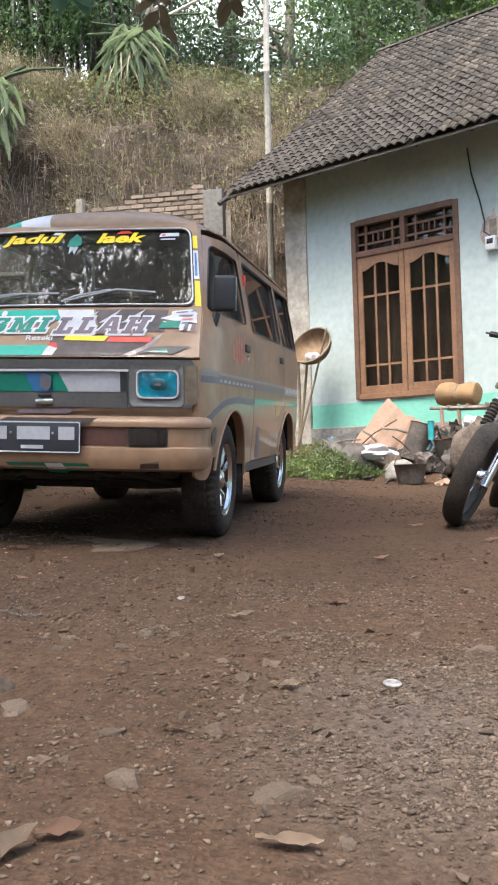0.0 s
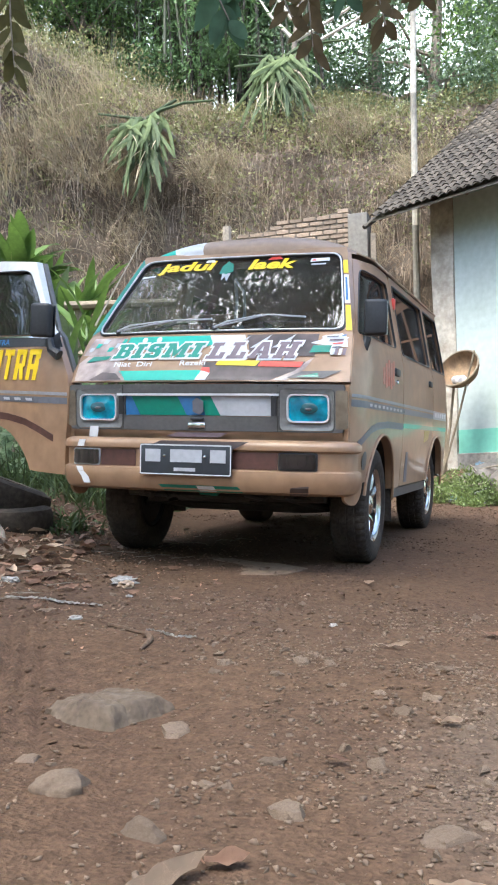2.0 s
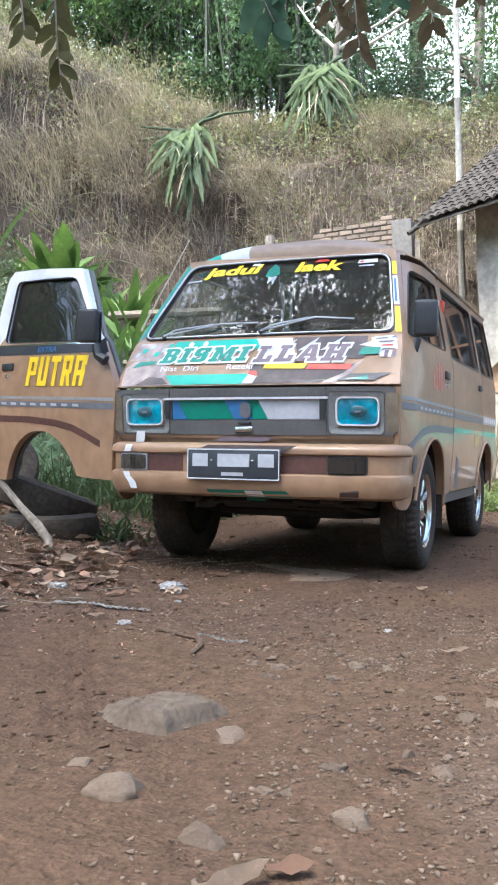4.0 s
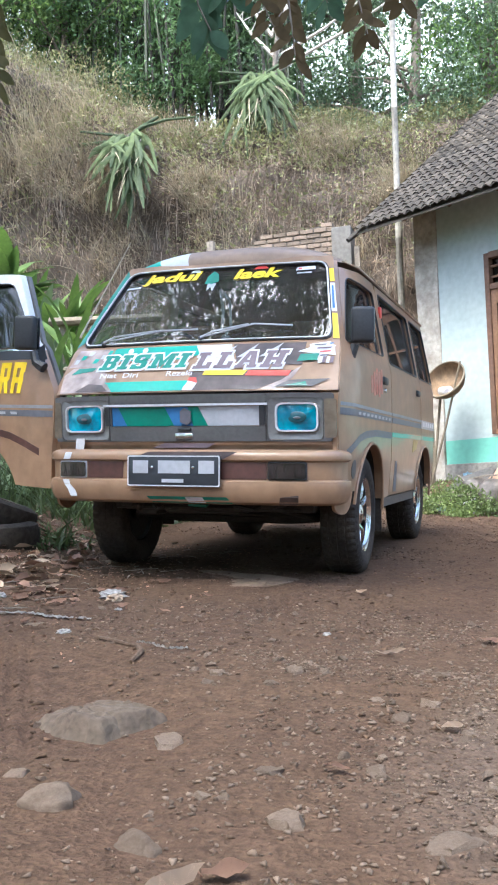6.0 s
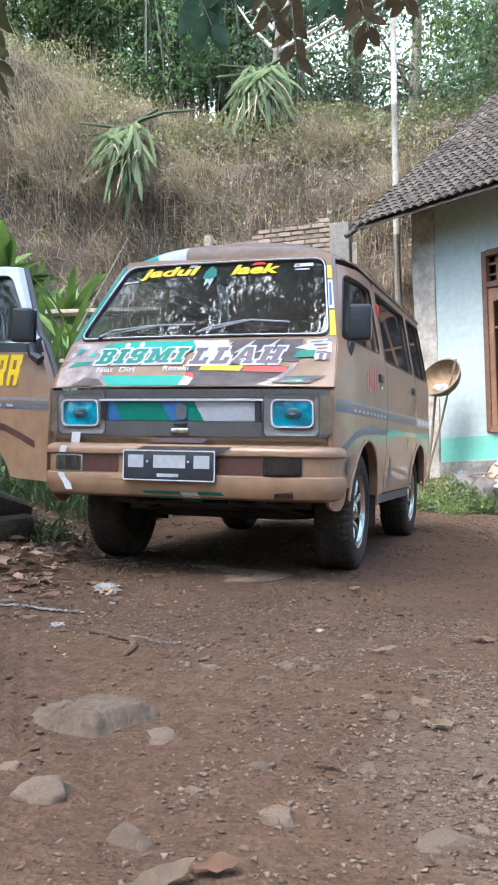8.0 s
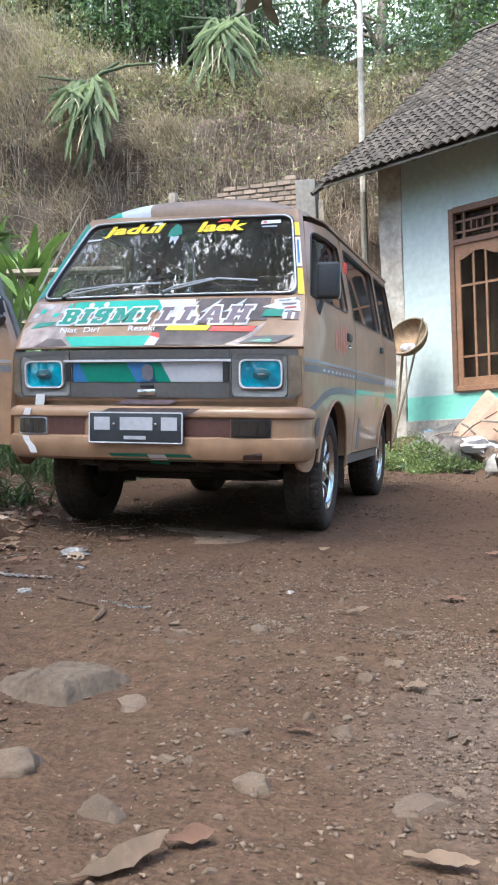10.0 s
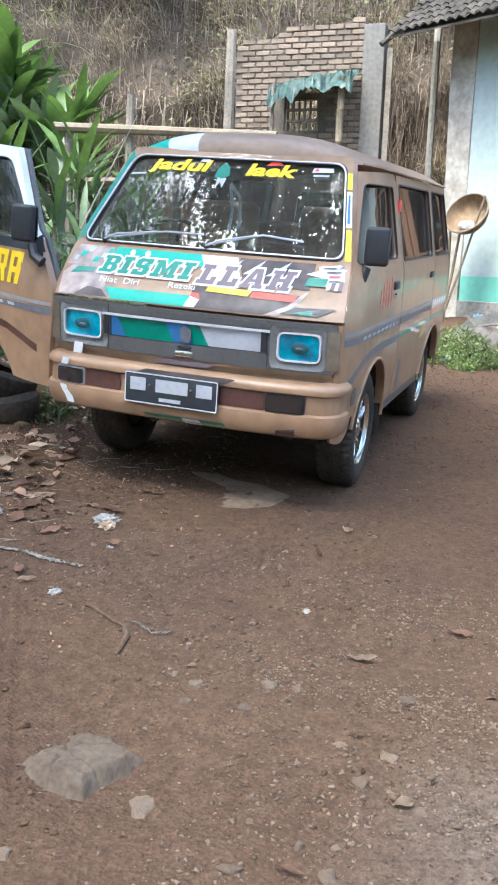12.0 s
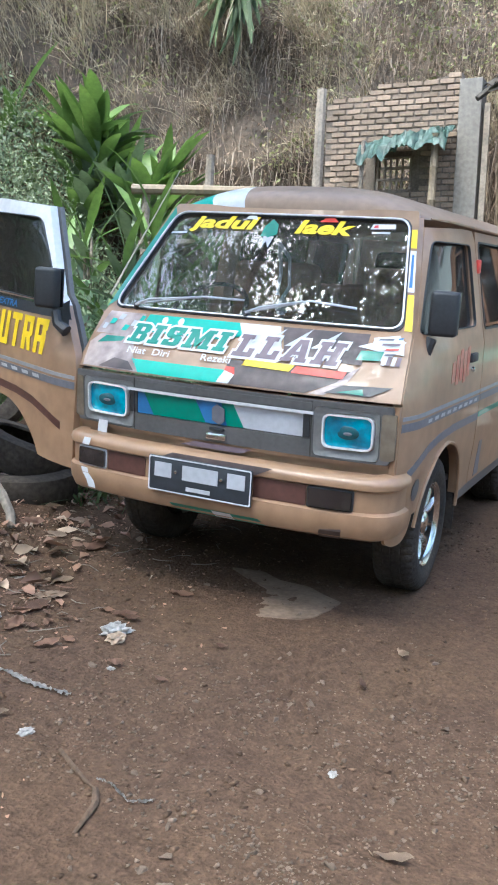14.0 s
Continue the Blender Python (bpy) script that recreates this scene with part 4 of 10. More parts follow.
        part("bulb", lathe([(-0.004, 0.001), (-0.003, 0.013), (0.004, 0.010), (0.006, 0.001)], 14), M_STRIPE, lamp, at=Matrix.Translation(front(s * 0.502, 0.719, 0.0195)) @ pose(0, 0, 0, 0, 0, -90) @ Matrix.Diagonal((0.6, 1.3, 0.45, 1)))
        part("side_lamp", nose_sheet(lamp_loop(0.614, 0.662, 0.635, 0.80, 0.01), (), 0.014, 0.03), M_AMBER, lamp, "smoked corner lamp")
    # hood
    hood = [(-half(z), z) for z in (0.838, 0.9, 0.98, 1.05, 1.062)] + [(half(z), z) for z in (1.062, 1.05, 0.98, 0.9, 0.838)]
    hood_ob = part("hood", nose_sheet(hood, (), 0.0, 0.015), M_TAN, van, "tan hood covered in camouflage stickers")
    def decal(pts, mt, off=0.003, name="sticker", lab=""):
        return part(name, nose_sheet(pts, (), off), mt, hood_ob, lab)
    decal([(-0.63, 0.842), (-0.37, 0.842), (-0.42, 0.90), (-0.45, 0.97), (-0.60, 0.965), (-0.643, 0.93)], M_CAMO)
    decal([(-0.55, 0.845), (-0.39, 0.845), (-0.43, 0.875), (-0.50, 0.882)], M_CAMO_D, 0.0045)
    decal([(-0.60, 0.93), (-0.50, 0.945), (-0.49, 0.962), (-0.57, 0.96)], M_GREEN, 0.0045)
    decal([(-0.37, 0.842), (-0.02, 0.842), (0.0, 0.888), (-0.42, 0.888)], M_TEAL)
    decal([(-0.635, 0.968), (-0.46, 0.968), (-0.43, 1.02), (-0.44, 1.055), (-0.60, 1.055)], M_CAMO)
    for i in range(6):
        x = -0.61 + 0.03 * i
        decal([(x, 0.985 + 0.02 * (i % 3)), (x + 0.02, 0.985 + 0.02 * (i % 3)), (x + 0.03, 1.005 + 0.02 * (i % 3)), (x + 0.008, 1.008 + 0.02 * (i % 3))], M_TEAL if i % 2 else M_SILVER, 0.0045)
    decal([(-0.44, 0.99), (-0.06, 0.99), (0.02, 1.01), (-0.01, 1.056), (-0.42, 1.056)], M_TEAL)
    decal([(-0.01, 1.056), (0.02, 1.01), (0.06, 0.96), (0.2, 0.96), (0.16, 1.056)], M_WHITE)
    decal([(0.17, 1.056), (0.21, 0.955), (0.5, 0.95), (0.50, 1.056)], M_CAMO_D)
    decal([(-0.02, 0.842), (0.33, 0.842), (0.43, 0.885), (0.47, 0.925), (0.0, 0.925), (0.0, 0.888)], M_CAMO_D)
    decal([(0.34, 0.842), (0.40, 0.842), (0.47, 0.89), (0.50, 0.945), (0.475, 0.93), (0.43, 0.885)], M_CAMO)
    decal([(-0.02, 0.842), (0.03, 0.842), (0.045, 0.875), (0.0, 0.885), (-0.01, 0.865)], M_WHITE, 0.0045)
    decal([(-0.005, 0.868), (0.045, 0.875), (0.035, 0.9), (0.0, 0.9)], M_RED, 0.0045)
    decal([(0.06, 0.909), (0.25, 0.905), (0.265, 0.928), (0.07, 0.931)], M_YELLOW, 0.006)
    decal([(0.26, 0.902), (0.45, 0.898), (0.46, 0.922), (0.272, 0.926)], M_RED, 0.006)
    decal([(0.40, 0.85), (0.56, 0.85), (0.63, 0.885), (0.46, 0.88)], M_GREY, 0.0045)
    decal([(0.44, 0.855), (0.54, 0.852), (0.53, 0.872)], M_GREEN, 0.006)
    for k in range(4):
        decal([(0.50 + 0.008 * k, 1.008 + 0.011 * k), (0.625 - 0.012 * (k % 2), 1.010 + 0.011 * k), (0.63 - 0.012 * (k % 2), 1.016 + 0.011 * k), (0.505 + 0.008 * k, 1.016 + 0.011 * k)], M_WHITE, 0.0045)
    decal([(0.475, 0.965), (0.56, 0.968), (0.565, 1.0), (0.485, 0.998)], M_GREEN, 0.006)
    for i in range(4):
        decal([(0.565 + 0.017 * i, 0.955), (0.578 + 0.017 * i, 0.955), (0.58 + 0.017 * i, 0.985), (0.567 + 0.017 * i, 0.985)], M_MAUVE if i % 2 else M_WHITE, 0.006)
    decal([(0.47, 1.012), (0.52, 1.03), (0.515, 1.045), (0.60, 1.058), (0.622, 1.04), (0.634, 0.992), (0.60, 0.996), (0.585, 0.955), (0.56, 0.97), (0.545, 1.0)], M_WHITE, 0.0038)
    for u, v, w, h, mt in ((0.535, 1.036, 0.05, 0.006, M_STRIPE), (0.55, 1.02, 0.06, 0.007, M_MAUVE), (0.565, 1.004, 0.045, 0.006, M_RED), (0.568, 0.985, 0.035, 0.007, M_STRIPE), (0.60, 1.042, 0.016, 0.006, M_BLUE)):
        decal([(u, v), (u + w, v + 0.003), (u + w + 0.004, v + h + 0.003), (u + 0.004, v + h)], mt, 0.007)
    for a, b in ((-0.335, 1.045), (-0.26, 1.046)):
        decal(arc(a, b - 0.008, 0.014, 0, 330, 11), M_WHITE, 0.0045)
    for x0, x1, zt in ((0.1, 0.16, 1.05), (0.2, 0.26, 1.056), (0.3, 0.37, 1.056)):
        decal([(x0, 0.99), (x1 - 0.01, 0.995), (x1 + 0.03, zt)], M_SILVER, 0.0046)
    for body, u, v, w, h, mt, out in (("BISMI", -0.478, 0.947, 0.465, 0.07, M_GREEN_D, M_WHITE), ("LLAH", 0.002, 0.938, 0.435, 0.078, M_MAUVE, M_WHITE)):
        edge = part("lettering_edge", slab_lettering(body, w, h, front, u, v, 0.30, 0.0085, 0.0058), out, hood_ob, smooth=False)
        part("lettering", slab_lettering(body, w, h, front, u, v, 0.30, 0.0, 0.0074), mt, edge, "bold slanted slab lettering with a white edge", smooth=False)
    part("lettering", lettering("Niat  Diri", 0.2, 0.024, front, -0.455, 0.906, 0.0, 0.012, 0.006), M_WHITE, hood_ob)
    part("lettering", lettering("Rezeki", 0.125, 0.024, front, -0.115, 0.909, 0.0, 0.012, 0.006), M_WHITE, hood_ob)
    # windscreen
    ws = rounded([(-0.60, 1.078), (0.60, 1.078), (0.505, 1.475), (-0.505, 1.475)], 0.05, 5)
    ring = rounded([(-half(1.062), 1.062), (half(1.062), 1.062), (half(1.515), 1.515), (-half(1.515), 1.515)], 0.01)
    frame_ob = part("windscreen_frame", nose_sheet(ring, [rounded([(-0.605, 1.074), (0.605, 1.074), (0.51, 1.479), (-0.51, 1.479)], 0.05, 5)], 0.0, 0.03), M_TAN, van)
    part("rubber_seal", nose_sheet(rounded([(-0.608, 1.071), (0.608, 1.071), (0.5125, 1.4815), (-0.5125, 1.4815)], 0.045, 5), [rounded([(-0.596, 1.080), (0.596, 1.080), (0.502, 1.473), (-0.502, 1.473)], 0.045, 5)], 0.005, 0.01), M_DARK, frame_ob)
    part("chrome_trim", nose_sheet(rounded([(-0.603, 1.075), (0.603, 1.075), (0.508, 1.478), (-0.508, 1.478)], 0.05, 5), [rounded([(-0.597, 1.0795), (0.597, 1.0795), (0.503, 1.4735), (-0.503, 1.4735)], 0.047, 5)], 0.011, 0.006), M_TRIM, frame_ob)
    glass_ob = part("windscreen", nose_sheet(ws, (), -0.004, 0.004), M_WINDSHIELD, van, "windscreen with yellow lettering and stickers")
    glass_ob.visible_shadow = False
    part("lettering", lettering("jadul", 0.318, 0.070, front, -0.428, 1.397, 0.2, 0.04, 0.001), M_YELLOW, glass_ob, "yellow slanted lettering")
    part("lettering", lettering("laek", 0.24, 0.056, front, 0.062, 1.406, 0.2, 0.04, 0.001), M_YELLOW, glass_ob, "yellow slanted lettering")
    def on_glass(pts, mt, lab=""):
        part("sticker", nose_sheet(pts, (), 0.0015), mt, glass_ob, lab)
    on_glass([(0.365, 1.435), (0.46, 1.44), (0.455, 1.458), (0.37, 1.455)], M_WHITE)
    on_glass([(0.375, 1.441), (0.395, 1.442), (0.39, 1.452), (0.378, 1.451)], M_RED)
    on_glass([(0.375, 1.418), (0.445, 1.42), (0.445, 1.428), (0.375, 1.426)], M_SILVER)
    on_glass([(-0.08, 1.39), (-0.045, 1.385), (-0.01, 1.40), (-0.02, 1.44), (-0.05, 1.46), (-0.075, 1.43)], M_GREEN)
    on_glass([(-0.065, 1.39), (-0.06, 1.35), (-0.045, 1.37), (-0.03, 1.345), (-0.02, 1.39)], M_SILVER)
    on_glass([(0.15, 1.455), (0.23, 1.457), (0.21, 1.473), (0.17, 1.472)], M_RED)
    on_glass([(-0.505, 1.385), (-0.43, 1.39), (-0.43, 1.398), (-0.50, 1.394)], M_SILVER)
    on_glass([(-0.175, 1.458), (-0.12, 1.456), (-0.13, 1.472), (-0.165, 1.472)], M_WHITE)
    # wipers
    for (bx, bz), mid, tip in (((-0.50, 1.08), (-0.21, 1.132), (-0.03, 1.133)), ((0.0, 1.085), (0.24, 1.148), (0.42, 1.135))):
        wiper = part("wiper", tubed([front(bx, bz, 0.018), front(bx + 0.06, bz + 0.018, 0.03), front(mid[0] - 0.02, mid[1] - 0.01, 0.026)], [0.006, 0.0045, 0.0035], 6), M_SILVER, van, "dull silver wiper arm")
        part("wiper_blade", tubed([front(bx + 0.02, bz + 0.012, 0.012), front(mid[0], mid[1], 0.014), front(tip[0], tip[1], 0.012)], 0.0042, 6), M_SILVER, wiper)
        part("spindle", lathe([(-0.02, 0.016), (0.016, 0.013), (0.022, 0.001)], 10, "z"), M_DARK, wiper, at=Matrix.Translation(front(bx, bz, 0.004)) @ pose(0, 0, 0, 50))
    # pillar stickers on the left front corner
    for z0, z1, mt in ((1.075, 1.2, M_YELLOW), (1.21, 1.36, M_WHITE), (1.225, 1.345, M_BLUE), (1.37, 1.44, M_YELLOW)):
        o = 0.0035 if mt is not M_BLUE else 0.005
        dx = 0.012 if mt is M_BLUE else 0.0
        pts = [(half(z0) - 0.028 + dx * 0.6, z0), (half(z0) - 0.002 - dx * 0.6, z0), (half(z1) - 0.002 - dx * 0.6, z1), (half(z1) - 0.024 + dx * 0.6, z1)]
        part("sticker", nose_sheet(pts, (), o), mt, frame_ob)
    part("sticker", nose_sheet([(-0.642, 1.07), (-0.60, 1.10), (-0.515, 1.47), (-0.53, 1.50), (-0.60, 1.22)], (), 0.0035), M_GREEN, frame_ob)
    # roof
    def roof_z(x, y):
        edge = 1.475 + 0.02 * min(1, y / 3)
        k = (abs(x) / 0.61) ** 3.2
        crown = 0.135 * (1 - k)
        return edge + crown
    bm = bmesh.new()
    ys = [0.545, 0.549, 0.555, 0.562, 0.57, 0.58, 0.592, 0.606, 0.622, 0.64, 0.665, 0.695, 0.73, 0.77, 0.82, 0.9, 1.05, 1.2, 1.6, 2.0, 2.4, 2.75, 2.9, 3.0, 3.06, 3.09]
    nx = 64
    grid = []
    for y in ys:
        row = []
        for i in range(nx + 1):
            f = -1 + 2 * i / nx
            w = 0.6 if y > 0.7 else 0.525 + 0.075 * math.sqrt(max(0, (y - 0.545) / 0.155))
            x = w * math.sin(f * math.pi / 2)
            full = roof_z(x * 0.6 / w, y)
            rise = math.sqrt(max(0, 1 - (1 - min(1, (y - 0.545) / 0.24)) ** 2)) if y < 0.785 else 1.0
            if y > 2.85:
                rise *= math.sqrt(max(0, 1 - ((y - 2.85) / 0.27) ** 2))
            z = 1.505 + (full - 1.505) * rise if full > 1.505 else full
            bow = 0.045 * (abs(x) / 0.53) ** 3 * (1 - min(1, (y - 0.545) / 0.3))
            row.append(bm.verts.new((x, y + bow, z)))
        grid.append(row)
    for j, (a, b) in enumerate(zip(grid, grid[1:])):
        for i in range(nx):
            face = bm.faces.new((a[i], a[i + 1], b[i + 1], b[i]))
            if ys[j] < 0.86 and i < 24:
                face.material_index = 1 if i < 17 else 2
    roof_ob = part("roof", bm, [M_ROOF, M_TEAL, M_WHITE], van, "dusty brown roof with a teal and white corner")
    for s in (1, -1):
        part("drip_rail", tubed([flank(y, 1.486 + 0.006 * y, 0.006, s) for y in (0.62, 0.8, 1.2, 1.8, 2.4, 3.0)], [0.003, 0.007, 0.007, 0.007, 0.007, 0.005], 6), M_TAN, roof_ob)
    # sides
    cx, cz, r = ARCH_R
    make_door(van, 1, "closed passenger door in tan with slate stripes")
    slide = [(1.248, 0.345), (1.243, 1.0), (1.203, 1.44), (1.21, 1.478), (2.28, 1.49), (2.33, 1.44), (2.34, 1.0), (2.345, 0.60)] + [p for p in arc(cx, cz, r, 118, 167, 8)] + [(2.14, 0.345)]
    w2 = rounded([(1.262, 1.055), (2.26, 1.06), (2.25, 1.45), (1.245, 1.44)], 0.04)
    sd = part("sliding_door", side_sheet(slide, [w2], 1), M_TAN, van, "tan sliding door with a green stripe")
    part("window_pane", side_sheet(rounded([(1.256, 1.05), (2.266, 1.055), (2.256, 1.456), (1.24, 1.446)], 0.03), (), 1, -0.016, 0.004), M_TINT, sd, "dark tinted window")
    part("window_seal", side_sheet(w2, [rounded([(1.271, 1.064), (2.251, 1.069), (2.242, 1.442), (1.254, 1.432)], 0.035)], 1, 0.004, 0.012), M_DARK, sd)
    part("door_handle", boxed(-0.01, 0.014, -0.05, 0.05, -0.018, 0.018, bevel=0.007), M_DARK, sd, at=Matrix.Translation(flank(2.2, 0.955)))
    rear = [(2.352, 0.62), (2.348, 1.0), (2.338, 1.44), (2.29, 1.49), (2.95, 1.495), (3.02, 1.44), (TAIL - 0.01, 1.02), (TAIL, 0.5), (TAIL - 0.02, 0.37), (2.86, 0.36)] + arc(cx, cz, r, 15, 116, 14)
    w3 = rounded([(2.36, 1.06), (3.02, 1.065), (2.93, 1.455), (2.35, 1.452)], 0.04)
    for s in (1, -1):
        rq = part("rear_quarter", side_sheet(rear, [w3], s), M_TAN, van)
        part("window_pane", side_sheet(rounded([(2.354, 1.055), (3.025, 1.06), (2.935, 1.46), (2.344, 1.457)], 0.03), (), s, -0.016, 0.004), M_TINT, rq)
        part("window_seal", side_sheet(w3, [rounded([(2.369, 1.069), (3.01, 1.074), (2.922, 1.446), (2.359, 1.443)], 0.035)], s, 0.004, 0.012), M_DARK, rq)
        part("stripe", side_sheet([(2.352, 0.735), (TAIL - 0.02, 0.735), (TAIL - 0.02, 0.79), (2.352, 0.79)], (), s, 0.002, 0.0015), M_SILVER, rq)
        part("stripe", side_sheet([(2.352, 0.66), (TAIL - 0.02, 0.66), (TAIL - 0.02, 0.685), (2.352, 0.685)], (), s, 0.002, 0.0015), M_GREEN, rq)
        for i in range(5):
            part("stripe_mark", side_sheet([(2.42 + 0.11 * i, 0.75), (2.48 + 0.11 * i, 0.75), (2.49 + 0.11 * i, 0.78), (2.43 + 0.11 * i, 0.78)], (), s, 0.004, 0.0015), M_WHITE, rq)
    part("wall_panel", side_sheet([(1.248, 0.345), (1.203, 1.44), (1.21, 1.478), (2.28, 1.49), (2.33, 1.44), (2.345, 0.60)] + arc(cx, cz, r, 118, 167, 8) + [(2.14, 0.345)], [w2], -1), M_TAN, van)
    part("window_pane", side_sheet(w2, (), -1, -0.016, 0.004), M_TINT, van)
    for z0, z1, mt in ((0.735, 0.765, M_STRIPE), (0.775, 0.79, M_ASH), (0.66, 0.685, M_GREEN)):
        part("stripe", side_sheet([(1.25, z0), (2.34, z0), (2.34, z1), (1.25, z1)], (), 1, 0.002, 0.0015), mt, sd)
    part("stripe", side_sheet([(1.36, 0.36), (1.46, 0.36), (1.43, 0.53), (1.37, 0.53)], (), 1, 0.002, 0.0015), M_STRIPE, sd)
    part("stripe", side_sheet([(1.98, 0.58), (2.14, 0.6), (2.2, 0.655), (2.0, 0.655)], (), 1, 0.002, 0.0015), mat("ochre_vinyl", (0.42, 0.3, 0.1), rough=0.45, var=0.2), sd)
    part("marker_lamp", boxed(-0.006, 0.012, -0.022, 0.022, -0.03, 0.03, bevel=0.006), M_RED, van, "small red marker lamp", at=Matrix.Translation(flank(1.222, 1.33)))
    # sill, tail and floor
    for s in (1, -1):
        part("sill", side_sheet([(1.06, 0.29), (2.16, 0.29), (2.16, 0.338), (1.06, 0.338)], (), s, -0.006, 0.06), M_GREY, van)
        bm = side_sheet(front_edge(0.40, 0.826, 8, 0.0) + [(corner_y(0.826) + 0.01, 0.826), (corner_y(0.40) + 0.01, 0.40)], (), s, 0.0, 0.02)
        part("corner_post", bm, M_TAN, van)
        bm = side_sheet(front_edge(1.062, 1.49, 8, 0.0) + [(corner_y(1.48) + 0.03, 1.49), (corner_y(1.10) + 0.026, 1.10), (corner_y(1.062) + 0.012, 1.062)], (), s, 0.0, 0.03)
        part("windscreen_pillar", bm, M_TAN, van)
        part("pillar", side_sheet([(1.20, 1.0), (1.30, 1.0), (1.27, 1.48), (1.16, 1.48)], (), s, -0.04, 0.03), M_TAN, van)
        part("corner_skirt", side_sheet(rounded([(0.10, 0.335), (0.17, 0.308), (0.25, 0.305), (0.315, 0.34), (0.345, 0.42), (0.10, 0.42)], 0.03), (), s, -0.004, 0.012), M_TAN, van)
        # wheel housings
        for ax, az, ar in (ARCH_F, ARCH_R):
            bm = bmesh.new()
            loop = arc(ax, az, ar + 0.012, 12, 164, 20)
            for i, (y, z) in enumerate(loop):
                for x in (0.66, 0.36):
                    bm.verts.new((s * x, y, z))
            bm.verts.ensure_lookup_table()
            for i in range(len(loop) - 1):
                bm.faces.new([bm.verts[k] for k in (2 * i, 2 * i + 1, 2 * i + 3, 2 * i + 2)])
            part("wheel_housing", bm, M_UNDER, van)
            lip = [(x, z) for x, z in arc(ax, az, ar + 0.004, 2, 168, 20)]
            part("arch_lip", tubed([flank(y, z, 0.004, s) for y, z in lip], 0.008, 6), M_TAN, van)
    bm = panel([(-0.62, 0.37), (0.62, 0.37), (0.63, 1.0), (0.53, 1.49), (-0.53, 1.49), (-0.63, 1.0)], [rounded([(-0.5, 1.05), (0.5, 1.05), (0.44, 1.42), (-0.44, 1.42)], 0.05)],
               where=lambda x, z: Vector((x, TAIL - 0.02 - max(0, z - 1.0) * 0.22, z)), thick=0.03, back=lambda x, z: Vector((x, TAIL - 0.05 - max(0, z - 1.0) * 0.22, z)))
    tail = part("tailgate", bm, M_TAN, van)
    part("window_pane", panel([(-0.5, 1.05), (0.5, 1.05), (0.44, 1.42), (-0.44, 1.42)], where=lambda x, z: Vector((x, TAIL - 0.035 - max(0, z - 1.0) * 0.22, z))), M_TINT, tail)
    part("rear_bumper", boxed(-0.66, 0.66, TAIL - 0.02, TAIL + 0.07, 0.36, 0.46, bevel=0.02), M_TAN, van)
    part("floor_pan", boxed(-0.64, 0.64, 0.1, TAIL - 0.04, 0.40, 0.425), M_UNDER, van, smooth=False)
    for s in (1, -1):
        part("chassis_rail", boxed(s * 0.34 - 0.03, s * 0.34 + 0.03, 0.15, 3.0, 0.325, 0.402, bevel=0.006), M_UNDER, van, smooth=False)
    part("crossmember", boxed(-0.5, 0.5, 0.35, 0.43, 0.30, 0.36, bevel=0.01), M_UNDER, van)
    part("front_axle", tubed([(-0.58, 0.69, 0.275), (-0.3, 0.69, 0.25), (0.3, 0.69, 0.25), (0.58, 0.69, 0.275)], 0.03, 8), M_UNDER, van)
    part("steering_rod", tubed([(-0.5, 0.56, 0.29), (0.5, 0.54, 0.27)], 0.013, 6), M_UNDER, van)
    part("control_arm", tubed([(0.2, 0.45, 0.335), (0.42, 0.62, 0.27), (0.56, 0.7, 0.25)], [0.02, 0.026, 0.022], 6), M_UNDER, van)
    part("engine_sump", boxed(-0.12, 0.2, 0.95, 1.5, 0.2, 0.4, bevel=0.05, segs=3), M_UNDER, van)
    part("gearbox", lathe([(1.5, 0.09), (1.55, 0.11), (1.9, 0.07), (2.1, 0.05)], 14), M_UNDER, van, at=Matrix.Translation((0.04, 0, 0.33)) @ pose(0, 0, 0, 0, 0, 90))
    part("rear_axle", tubed([(-0.55, 2.5, 0.28), (0.55, 2.5, 0.28)], 0.04, 8), M_UNDER, van)
    part("differential", lathe([(-0.12, 0.03), (-0.09, 0.09), (0, 0.12), (0.09, 0.09), (0.12, 0.03)], 16), M_UNDER, van, at=Matrix.Translation((0.0, 2.5, 0.275)))
    part("spare_wheel", lathe([(-0.06, 0.05), (-0.06, 0.2), (-0.04, 0.26), (0.04, 0.26), (0.06, 0.2), (0.06, 0.05)], 24, "z"), M_RUBBER, van, at=Matrix.Translation((0.0, 2.85, 0.33)))
    part("exhaust", tubed([(-0.3, 1.2, 0.3), (-0.32, 2.2, 0.28), (-0.36, 3.1, 0.3)], 0.03, 8), M_UNDER, van)
    # things that hang below the nose
    part("anti_roll_bar", tubed([(-0.52, 0.74, 0.28), (-0.44, 0.36, 0.31), (-0.2, 0.28, 0.315), (0.2, 0.28, 0.315), (0.44, 0.36, 0.31), (0.52, 0.74, 0.28)], 0.012, 7), M_UNDER, van)
    for sx_ in (1, -1):
        part("tension_rod", tubed([(sx_ * 0.30, 0.22, 0.335), (sx_ * 0.42, 0.45, 0.28), (sx_ * 0.55, 0.68, 0.235)], [0.014, 0.014, 0.018], 7), M_UNDER, van)
        part("spring_strut", tubed([(sx_ * 0.47, 0.70, 0.26), (sx_ * 0.46, 0.71, 0.42)], 0.04, 10), M_UNDER, van)
        part("mud_flap", boxed(sx_ * 0.585 - 0.09, sx_ * 0.585 + 0.09, 1.05, 1.056, 0.17, 0.36, bevel=0.002), M_RUBBER, van)
